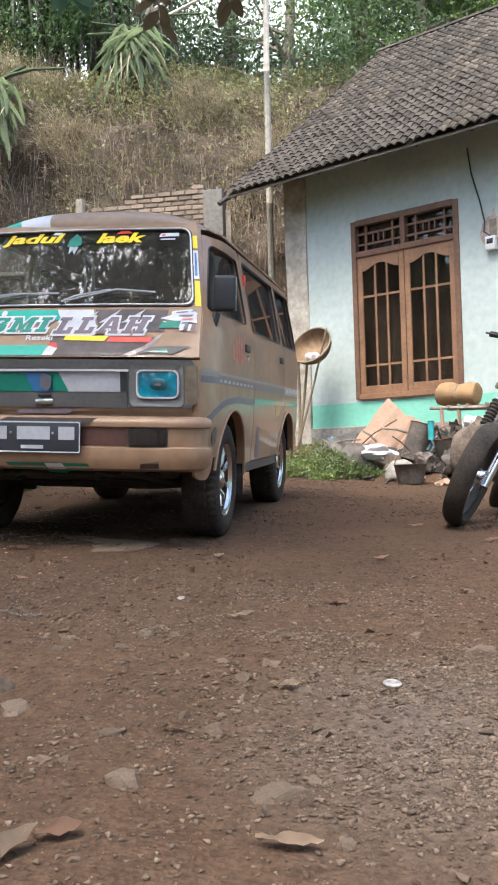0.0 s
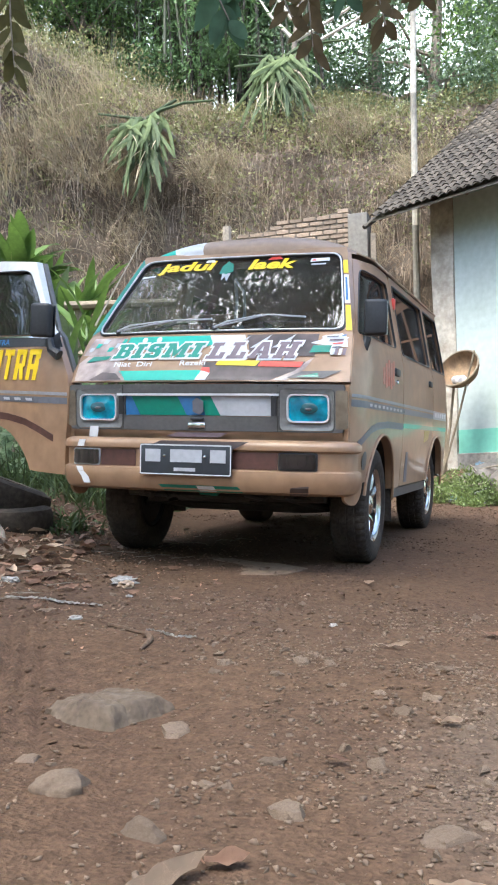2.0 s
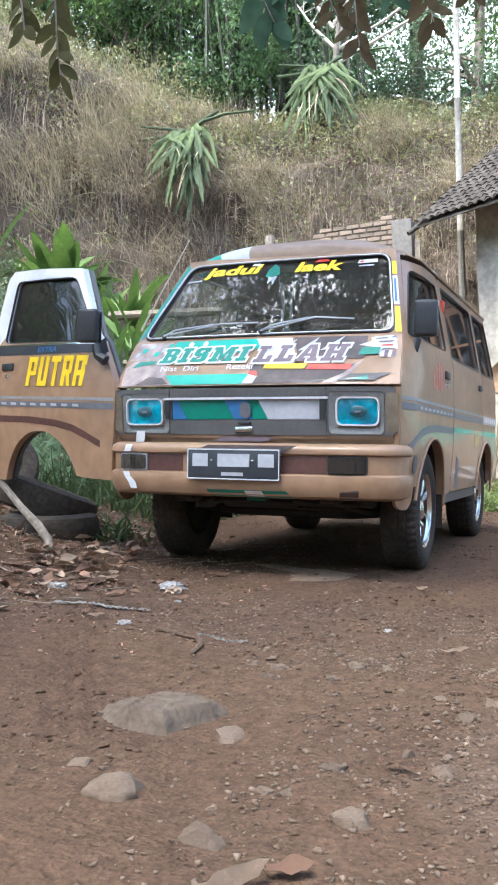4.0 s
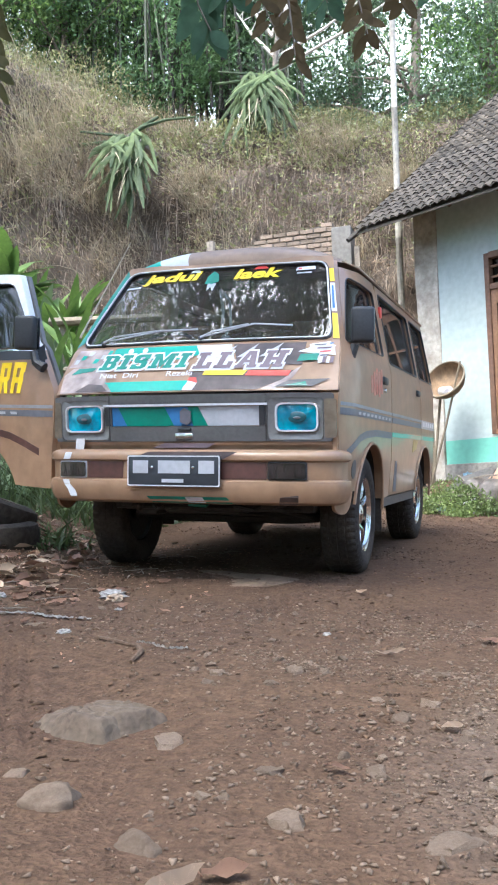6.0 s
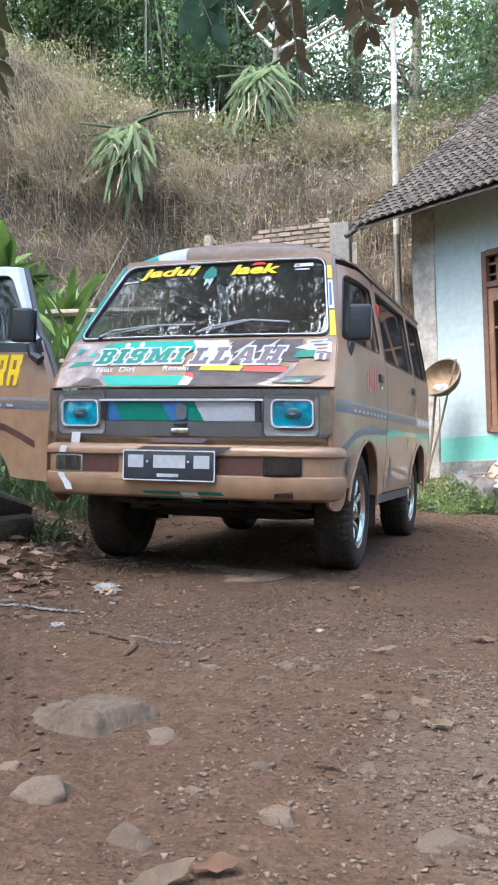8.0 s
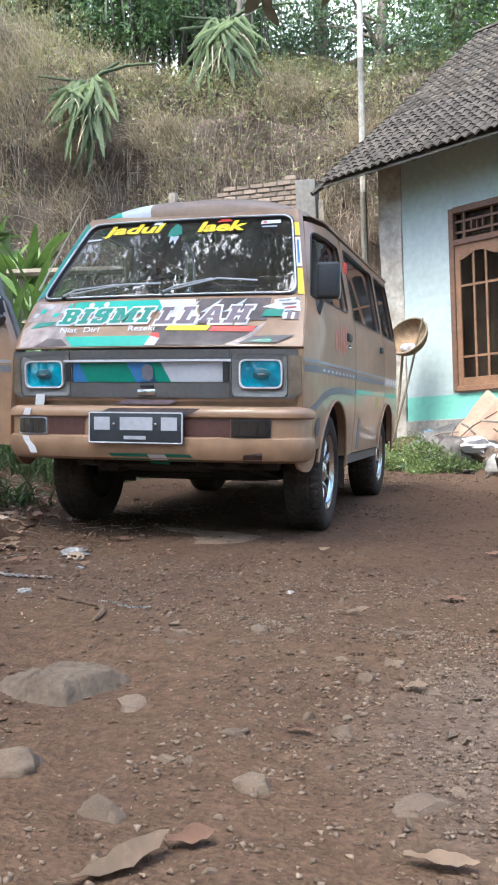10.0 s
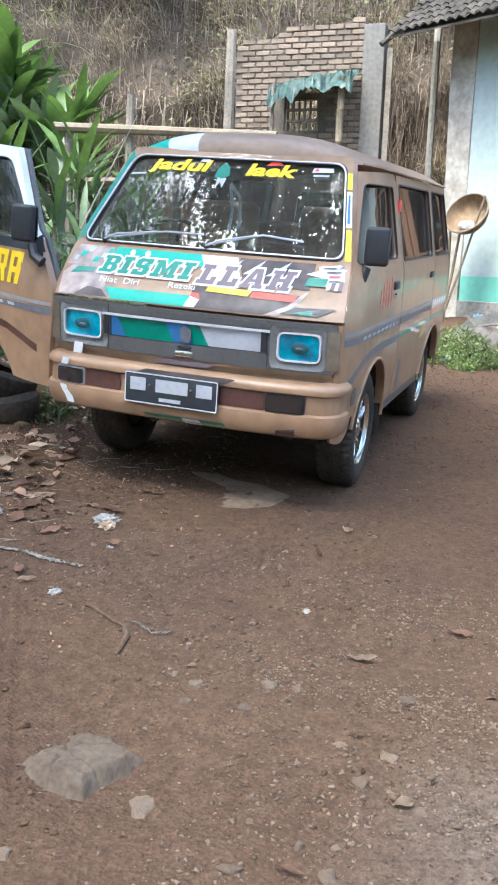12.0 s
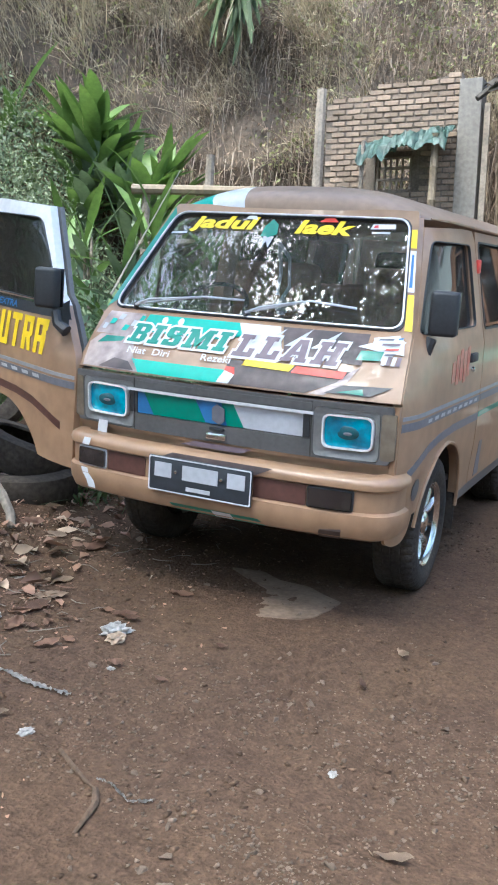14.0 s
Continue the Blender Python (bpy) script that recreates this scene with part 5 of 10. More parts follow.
        part("leaf_spring", tubed([(sx_ * 0.46, 1.95, 0.36), (sx_ * 0.46, 2.25, 0.24), (sx_ * 0.46, 2.5, 0.225), (sx_ * 0.46, 2.75, 0.24), (sx_ * 0.46, 3.02, 0.36)], 0.022, 6), M_UNDER, van)
    part("radiator_duct", boxed(-0.22, 0.16, 0.30, 0.52, 0.285, 0.40, bevel=0.02), M_UNDER, van)
    part("steering_box", boxed(-0.40, -0.28, 0.36, 0.52, 0.27, 0.40, bevel=0.02), M_UNDER, van)
    part("tow_hook", tubed([(-0.18, 0.12, 0.37), (-0.18, 0.09, 0.34), (-0.16, 0.09, 0.315), (-0.13, 0.10, 0.33)], 0.008, 6), M_UNDER, van)
    part("hose", tubed([(0.12, 0.30, 0.39), (0.16, 0.24, 0.33), (0.24, 0.26, 0.315), (0.30, 0.34, 0.36)], 0.012, 7), M_DARK, van)
    part("hose", tubed([(-0.06, 0.22, 0.39), (-0.04, 0.18, 0.335), (0.03, 0.2, 0.33), (0.06, 0.28, 0.38)], 0.008, 6), M_GREEN, van)
    # bumper
    bump_prof = [(0.352, 0.05), (0.350, 0.0), (0.362, -0.026), (0.39, -0.04), (0.43, -0.045), (0.45, -0.042), (0.458, -0.028), (0.533, -0.028), (0.54, -0.042), (0.556, -0.045), (0.572, -0.038), (0.582, -0.02), (0.585, 0.0), (0.585, 0.03)]
    bm = bmesh.new()
    path = []
    for i in range(27):
        f = -1 + 2 * i / 26
        x = f * 0.615
        path.append((x, 0.05 * (abs(x) / 0.62) ** 3, 0.0 if abs(f) < 1 else 0))
    full = [(-0.66, 0.2, 90), (-0.66, 0.15, 90), (-0.655, 0.108, 80), (-0.64, 0.075, 70)] + [(x, y, 0) for x, y, _ in path] + [(0.64, 0.075, -70), (0.655, 0.108, -80), (0.66, 0.15, -90), (0.66, 0.2, -90)]
    rows = []
    for k, (x, y, a) in enumerate(full):
        p0, p1 = full[max(0, k - 1)], full[min(len(full) - 1, k + 1)]
        d = Vector((p1[0] - p0[0], p1[1] - p0[1], 0)).normalized()
        n = Vector((d.y, -d.x, 0))
        rows.append([bm.verts.new(Vector((x, y, 0)) - n * (o + 0.0) * 1.0 + Vector((0, 0, z + (0.0 if abs(x) < 0.69 else 0.0)))) for z, o in bump_prof])
    for a, b in zip(rows, rows[1:]):
        for q in range(len(bump_prof) - 1):
            bm.faces.new((a[q], a[q + 1], b[q + 1], b[q]))
    bumper = part("front_bumper", bm, M_TAN, van, "tan painted bumper with maroon band")
    def bump_at(x, z, off=0.0):
        return Vector((x, 0.05 * (abs(x) / 0.62) ** 3 + (-0.028 if 0.455 < z < 0.536 else -0.045) - off, z))
    cu = steps(-0.66, 0.66, 0.07)
    def on_bumper(name, loop, mt, off, lab="", thick=0.004):
        part(name, panel(loop, where=lambda x, z: bump_at(x, z, off), cuts_u=cu, thick=thick, back=lambda x, z: bump_at(x, z, off - thick)), mt, bumper, lab)
    on_bumper("bumper_band", [(-0.45, 0.459), (-0.27, 0.459), (-0.27, 0.532), (-0.45, 0.532)], M_MAROON, 0.004)
    on_bumper("bumper_band", [(0.19, 0.459), (0.39, 0.459), (0.39, 0.532), (0.19, 0.532)], M_MAROON, 0.004)
    for a, b in ((-0.605, -0.455), (0.395, 0.56)):
        on_bumper("indicator_rim", rounded([(a, 0.457), (b, 0.457), (b, 0.534), (a, 0.534)], 0.01), M_SILVER if a < 0 else M_DARK, 0.008)
        on_bumper("indicator", rounded([(a + 0.006, 0.463), (b - 0.006, 0.463), (b - 0.006, 0.528), (a + 0.006, 0.528)], 0.01), M_SMOKE, 0.016, "smoked bumper indicator", 0.01)
    low = lambda x, z: Vector((x, 0.05 * (abs(x) / 0.62) ** 3 - 0.044 - (0.0 if z > 0.385 else -(0.385 - z) * 0.9), z))
    part("sticker", panel([(-0.13, 0.355), (0.24, 0.355), (0.22, 0.383), (-0.15, 0.383)], where=low, cuts_u=cu, cuts_v=[0.372]), M_GREEN, bumper)
    part("sticker", panel([(0.04, 0.357), (0.12, 0.357), (0.11, 0.381), (0.03, 0.381)], where=lambda x, z: low(x, z) + Vector((0, -0.0015, 0)), cuts_v=[0.372]), M_WHITE, bumper)
    part("sticker", panel(rounded([(0.44, 0.352), (0.52, 0.352), (0.53, 0.395), (0.45, 0.385)], 0.008), where=lambda x, z: low(x, z) + Vector((0, -0.002, 0)), cuts_u=cu, cuts_v=[0.362, 0.372, 0.385]), M_BROWN, bumper)
    part("sticker", panel([(-0.22, 0.541), (0.20, 0.541), (0.27, 0.575), (-0.14, 0.575)], where=lambda x, z: bump_at(x, z, 0.004), cuts_u=cu), M_CAMO_D, bumper)
    part("sticker", nose_sheet([(-0.16, 0.592), (0.10, 0.592), (0.14, 0.612), (-0.10, 0.612)], (), 0.0105), M_MAUVE, van)
    # white painted run over nose and bumper
    part("paint_run", nose_sheet([(-0.545, 0.582), (-0.508, 0.582), (-0.503, 0.612), (-0.502, 0.634), (-0.538, 0.634), (-0.542, 0.612)], (), 0.0155), M_WHITE, van, "white paint streak")
    for pts in ([(-0.578, 0.541), (-0.54, 0.541), (-0.528, 0.572), (-0.565, 0.572)], [(-0.572, 0.43), (-0.538, 0.43), (-0.545, 0.45), (-0.582, 0.45)], [(-0.535, 0.375), (-0.497, 0.375), (-0.508, 0.402), (-0.538, 0.429), (-0.572, 0.429), (-0.55, 0.405)]):
        part("paint_run", panel(pts, where=lambda x, z: bump_at(x, z, 0.006)), M_WHITE, bumper)
    # plate with plain bars
    plate = part("number_plate", boxed(-0.25, 0.182, -0.064, -0.058, 0.425, 0.56, bevel=0.003), M_PLATE, bumper, "black number plate with a white rim")
    bm = panel(rounded([(-0.248, 0.427), (0.18, 0.427), (0.18, 0.558), (-0.248, 0.558)], 0.008), [rounded([(-0.243, 0.432), (0.175, 0.432), (0.175, 0.553), (-0.243, 0.553)], 0.006)], where=lambda x, z: Vector((x, -0.066, z)))
    part("plate_rim", bm, M_WHITE, plate)
    plate.location.x = 0.019
    for a, b, z0, z1 in ((-0.222, -0.15, 0.482, 0.537), (-0.103, 0.045, 0.482, 0.537), (0.084, 0.155, 0.482, 0.537), (-0.085, 0.015, 0.443, 0.458)):
        part("plate_bar", boxed(a, b, -0.0672, -0.065, z0, z1), M_SILVER, plate, smooth=False)
    for x in (-0.13, 0.06):
        part("plate_bolt", lathe([(-0.0, 0.007), (0.004, 0.006), (0.005, 0.0005)], 10), M_CHROME, plate, at=Matrix.Translation((x, -0.066, 0.508)) @ pose(0, 0, 0, 0, 0, -90))
    # wheels
    for s in (1, -1):
        make_wheel("front_wheel", van, (s * 0.585, 0.68, 0.278), 1.5, s, 1 + s)
        make_wheel("rear_wheel", van, (s * 0.565, 2.5, 0.278), 0, s, 2 + s)
    # open driver door on its hinge
    hinge = Vector((-0.668, corner_y(0.75) + 0.012, 0))
    door = make_door(van, -1, "open driver door with a white window frame and yellow lettering")
    swing = Matrix.Translation(hinge) @ Matrix.Rotation(radians(68), 4, "Z") @ Matrix.Rotation(radians(2.2), 4, "X") @ Matrix.Translation(-hinge)
    door.matrix_basis = Matrix.Translation((-0.03, 0.0, 0)) @ swing
    door.data.materials.append(M_WHITE)
    for face in door.data.polygons:
        if face.center.z > 1.072:
            face.material_index = 1
    part("belt_strip", side_sheet([(0.2, 1.008), (1.21, 1.008), (1.20, 1.055), (0.23, 1.055)], (), -1, 0.003, 0.0015), M_DARK, door)
    part("belt_trim", side_sheet([(0.3, 1.052), (1.2, 1.055), (1.2, 1.065), (0.3, 1.062)], (), -1, 0.004, 0.004), M_CHROME, door)
    part("corner_panel", side_sheet([(0.205, 0.98), (0.29, 1.005), (0.285, 1.055), (0.238, 1.085)], (), -1, 0.005, 0.0015), M_DARK, door)
    def on_door(y, z, off):
        return flank(y, z, off, -1)
    def flip(u, v, off):
        return on_door(1.0 - u, v, off)
    part("lettering", slab_lettering("PUTRa", 0.54, 0.150, flip, 0.15, 0.845, 0.22, 0.0, 0.004), M_YELLOW, door, "tall yellow lettering")
    part("lettering", lettering("EXTRA", 0.17, 0.028, flip, 0.25, 1.018, 0.0, 0.02, 0.006), M_BLUE, door)
    part("door_lining", side_sheet(door_outline(), [DOOR_WINDOW], -1, -0.05, 0.02), M_GREY, door)
    make_mirror(door, Matrix.Translation(flank(0.27, 1.13, 0.10, -1)) @ pose(0, 0, 0, 0, 0, -62), -1)
    for d in van.children:
        if d.name.startswith("front_door") and d is not door:
            make_mirror(d, Matrix.Translation(flank(0.36, 1.145, 0.09)) @ pose(0, 0, 0, 0, 0, 12), 1)
            faded = mat("faded_red", (0.48, 0.13, 0.085), rough=0.5, var=0.3, scale=14, second=(0.45, 0.22, 0.15))
            for a, low, high in ((0.67, 0.862, 0.95), (0.732, 0.85, 0.975), (0.795, 0.86, 0.995), (0.858, 0.85, 0.985), (0.918, 0.87, 1.0)):
                part("red_sticker", side_sheet(rounded([(a, low), (a + 0.05, low + 0.004), (a + 0.052, high), (a + 0.004, high - 0.006)], 0.005), (), 1, 0.002, 0.001), faded, d)
            part("badge", side_sheet(arc(0.305, 0.50, 0.042, 0, 345, 23), (), 1, 0.003, 0.001), M_GREY, d)
    part("antenna", tubed([(-0.635, 0.235, 1.12), (-0.62, 0.33, 1.25), (-0.56, 0.62, 1.66)], [0.006, 0.004, 0.002], 6), M_PALE_METAL, van, "thin pale aerial")
    # cabin
    part("dashboard", boxed(-0.6, 0.6, 0.27, 0.55, 0.86, 1.06, bevel=0.04, segs=3), M_DARK, van)
    for x in (-0.34, 0.34):
        seat = part("seat", boxed(x - 0.22, x + 0.22, 0.75, 1.2, 0.72, 0.86, bevel=0.05, segs=3), M_SEAT, van)
        part("backrest", boxed(x - 0.22, x + 0.22, 1.16, 1.28, 0.8, 1.3, bevel=0.04, segs=3), M_SEAT, seat)
    for y in (1.95, 2.65):
        bench = part("bench", boxed(-0.55, 0.55, y - 0.4, y, 0.62, 0.76, bevel=0.04), M_SEAT, van)
        part("backrest", boxed(-0.55, 0.55, y, y + 0.1, 0.7, 1.2, bevel=0.04), M_SEAT, bench)
    bm = lathe([(-0.012, 0.165), (0, 0.177), (0.012, 0.165), (0, 0.153), (-0.012, 0.165)], 28, "z")
    part("steering_wheel", bm, M_DARK, van, at=Matrix.Translation((-0.33, 0.52, 1.08)) @ pose(0, 0, 0, 40))
    bm = tubed([(0, 0, 0), (0.012, 0.01, -0.10), (0.0, 0.01, -0.18)], 0.008, 6)
    tube(bm, [(0, 0, 0), (0.05, 0.01, -0.05), (0.055, 0.015, -0.15), (0.02, 0.01, -0.2)], 0.008, 6)
    orn = part("hanging_ornament", bm, M_WHITE, van, "pale hanging charm", at=Matrix.Translation(front(-0.02, 1.40, -0.05)) @ Matrix.Diagonal((0.9, 1, 1.15, 1)))
    part("charm_disc", lathe([(-0.006, 0.001), (-0.006, 0.03), (0.006, 0.03), (0.006, 0.001)], 16), M_WHITE, orn, at=Matrix.Translation((0.03, 0.0, -0.22)) @ pose(0, 0, 0, 0, 0, 90))
    part("rear_view_mirror", boxed(-0.09, 0.09, -0.01, 0.015, -0.03, 0.03, bevel=0.01), M_DARK, van, at=Matrix.Translation((0.0, 0.66, 1.42)))
    part("seat_ornament", boxed(0.05, 0.2, 1.35, 1.42, 1.0, 1.16, bevel=0.03), M_SEAT, van)
    return van


van = make_van()


# ---- plants: helpers ----
RNG = np.random.default_rng(7)


def np_mesh(name, V, F, material, parent=None, smooth=False):
    """A mesh from arrays of corners and triangles."""
    me = bpy.data.meshes.new(name)
    V, F = np.asarray(V, dtype=np.float32), np.asarray(F, dtype=np.int32)
    me.vertices.add(len(V))
    me.vertices.foreach_set("co", V.ravel())
    me.loops.add(F.size)
    me.loops.foreach_set("vertex_index", F.ravel())
    me.polygons.add(len(F))
    me.polygons.foreach_set("loop_start", np.arange(0, F.size, 3, dtype=np.int32))
    me.materials.append(material)
    if smooth:
        me.polygons.foreach_set("use_smooth", np.ones(len(F), dtype=bool))
    me.update(calc_edges=True)
    me.validate()
    ob = new(name, me)
    if parent:
        ob.parent = parent
    return ob


def unit(a):
    return a / np.maximum(1e-9, np.linalg.norm(a, axis=-1, keepdims=True))


def leaf_arrays(base, along, length, width, fold=0.25):
    """Folded pointed leaves: two triangles each."""
    n = len(base)
    along = unit(along)
    side = unit(np.cross(along, RNG.normal(size=(n, 3))))
    up = np.cross(side, along)
    L, Wd = length[:, None], width[:, None]
    mid = base + along * L * 0.45
    V = np.stack([base, mid + side * Wd * 0.5 - up * Wd * fold, base + along * L - up * L * 0.12, mid - side * Wd * 0.5 - up * Wd * fold], axis=1).reshape(-1, 3)
    i = np.arange(n)[:, None] * 4
    F = np.concatenate([i + np.array([[0, 1, 2]]), i + np.array([[0, 2, 3]])])
    return V, F


def ribbon_arrays(base, along, length, width, sag, segs=4):
    """Bent tapering blades or stems: sag is a drop or a pull per blade (n, 3)."""
    n = len(base)
    along = unit(along)
    side = unit(np.cross(along, RNG.normal(size=(n, 3))))
    rows = []
    for k in range(segs + 1):
        f = k / segs
        c = base + along * (length * f)[:, None] + sag * (f * f)
        w = (width * (1 - f * 0.85) * 0.5)[:, None]
        rows += [c - side * w, c + side * w]
    V = np.stack(rows, axis=1).reshape(-1, 3)
    i = np.arange(n)[:, None] * (2 * (segs + 1))
    F = np.concatenate([np.concatenate([i + np.array([[2 * k, 2 * k + 1, 2 * k + 3]]), i + np.array([[2 * k, 2 * k + 3, 2 * k + 2]])]) for k in range(segs)])
    return V, F


def fine_leaf_arrays(base, along, length, width, curl=0.3):
    """Oval leaves with a spine, a fold and a curl: eight triangles each."""
    n = len(base)
    along = unit(along)
    side = unit(np.cross(along, np.array([0, 0, 1.0]) + RNG.normal(0, 0.35, (n, 3))))
    up = np.cross(side, along)
    L, Wd, c = length[:, None], width[:, None], RNG.normal(0, curl, (n, 1))
    pts = []
    for f, w in ((0, 0), (0.33, 0.5), (0.68, 0.42), (1, 0)):
        spine = base + along * L * f + up * L * c * (f - 0.5) ** 2
        pts.append(spine)
        if w:
            lift = up * Wd * RNG.uniform(0.05, 0.35, (n, 1))
            pts += [spine + side * Wd * w + lift, spine - side * Wd * w + lift]
    V = np.stack(pts, axis=1).reshape(-1, 3)
    i = np.arange(n)[:, None] * 8
    tri = [(0, 2, 1), (0, 1, 3), (1, 2, 5), (1, 5, 4), (1, 4, 6), (1, 6, 3), (4, 5, 7), (4, 7, 6)]
    return V, np.concatenate([i + np.array([t]) for t in tri])


def strap_leaf(bm, base, heading, lift, length, width, droop, fold=0.3, segs=8, tip=0.15, swell=0.35, twist=0.0):
    """One long leaf as a folded strip: heading and lift in degrees."""
    h, e = radians(heading), radians(lift)
    p = Vector(base)
    rows = []
    for k in range(segs + 1):
        f = k / segs
        d = Vector((math.cos(h) * math.cos(e), math.sin(h) * math.cos(e), math.sin(e)))
        side = Vector((-math.sin(h), math.cos(h), 0))
        up = side.cross(d) * -1
        w = width * 0.5 * max(0.02, min(1.0, 0.25 + f / swell * 0.75) if f < swell else (1 - ((f - swell) / (1 - swell)) ** 2.2) * (1 - tip) + tip * (1 - f))
        s2 = (side * math.cos(twist * f) + up * math.sin(twist * f))
        rows.append([bm.verts.new(p - s2 * w + up * w * fold), bm.verts.new(p), bm.verts.new(p + s2 * w + up * w * fold)])
        p = p + d * (length / segs)
        e -= radians(droop) / segs * (0.5 + f)
    for a, b in zip(rows, rows[1:]):
        bm.faces.new((a[0], a[1], b[1], b[0]))
        bm.faces.new((a[1], a[2], b[2], b[1]))


M_OLIVE = leaf_mat("olive_leaf", (0.30, 0.295, 0.13), (0.15, 0.155, 0.065))
M_LEAF = leaf_mat("tree_leaf", (0.225, 0.30, 0.165), (0.115, 0.175, 0.10), through_light=0.55)
M_LEAF2 = leaf_mat("young_leaf", (0.20, 0.29, 0.08), (0.09, 0.16, 0.045), through_light=0.45)
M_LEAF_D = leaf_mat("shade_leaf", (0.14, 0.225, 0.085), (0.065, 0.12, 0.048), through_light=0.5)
M_STRAW = leaf_mat("straw", (0.50, 0.42, 0.285), (0.29, 0.235, 0.155), rough=0.8, through_light=0.2)
M_VINE = leaf_mat("dead_vine", (0.25, 0.182, 0.122), (0.088, 0.063, 0.042), rough=0.9, through_light=0.1)
M_ROOTS = leaf_mat("bare_root", (0.36, 0.29, 0.22), (0.19, 0.145, 0.105), rough=0.9, through_light=0.05)
M_DEADLEAF = leaf_mat("dead_leaf", (0.33, 0.24, 0.165), (0.12, 0.076, 0.05), rough=0.75, through_light=0.15)
M_TI = leaf_mat("broad_green_leaf", (0.165, 0.26, 0.055), (0.075, 0.135, 0.038), rough=0.5, through_light=0.3, island=0.3)
M_TI_PALE = leaf_mat("dusty_broad_leaf", (0.17, 0.225, 0.12), (0.09, 0.13, 0.075), rough=0.45, through_light=0.2, island=0.3)
M_SAGE = leaf_mat("dusty_leaf", (0.25, 0.29, 0.17), (0.13, 0.165, 0.09))
M_GRASS = leaf_mat("long_grass", (0.105, 0.15, 0.05), (0.05, 0.075, 0.028), rough=0.6, through_light=0.3)
M_WEED = leaf_mat("weed_leaf", (0.21, 0.265, 0.085), (0.10, 0.14, 0.045), through_light=0.35)
M_STRAP = leaf_mat("strap_leaf", (0.145, 0.185, 0.075), (0.06, 0.088, 0.034), rough=0.85, through_light=0.25)
M_STRAP_D = leaf_mat("shaded_strap", (0.10, 0.135, 0.06), (0.05, 0.07, 0.032), rough=0.85, through_light=0.2)
M_BARK = mat("grey_bark", (0.20, 0.165, 0.13), rough=0.95, var=0.4, scale=5, fine=30, bump=0.6)
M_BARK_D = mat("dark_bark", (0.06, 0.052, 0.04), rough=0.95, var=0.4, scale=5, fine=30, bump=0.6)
M_CULM = mat("green_culm", (0.075, 0.08, 0.045), rough=0.6, var=0.3, scale=4, fine=30, bump=0.1, second=(0.06, 0.065, 0.035))
M_GREYPOLE = mat("grey_pole", (0.36, 0.325, 0.27), rough=0.8, var=0.25, scale=2, fine=20, bump=0.15, second=(0.26, 0.225, 0.18))
M_BAMBOO = mat("dry_bamboo", (0.22, 0.17, 0.11), rough=0.7, var=0.25, scale=3, fine=25, bump=0.1, second=(0.15, 0.115, 0.08))
M_PALE = mat("pale_pole", (0.55, 0.5, 0.42), rough=0.7, var=0.2, scale=2, fine=20, bump=0.15, second=(0.4, 0.34, 0.27))


# ---- growth on the bank ----
def bank_samples(n, x0, x1, s0, s1):
    xs, ss = RNG.uniform(x0, x1, n), RNG.uniform(s0, s1, n)
    return np.array([bank_point(x, s) for x, s in zip(xs, ss)]), xs, ss


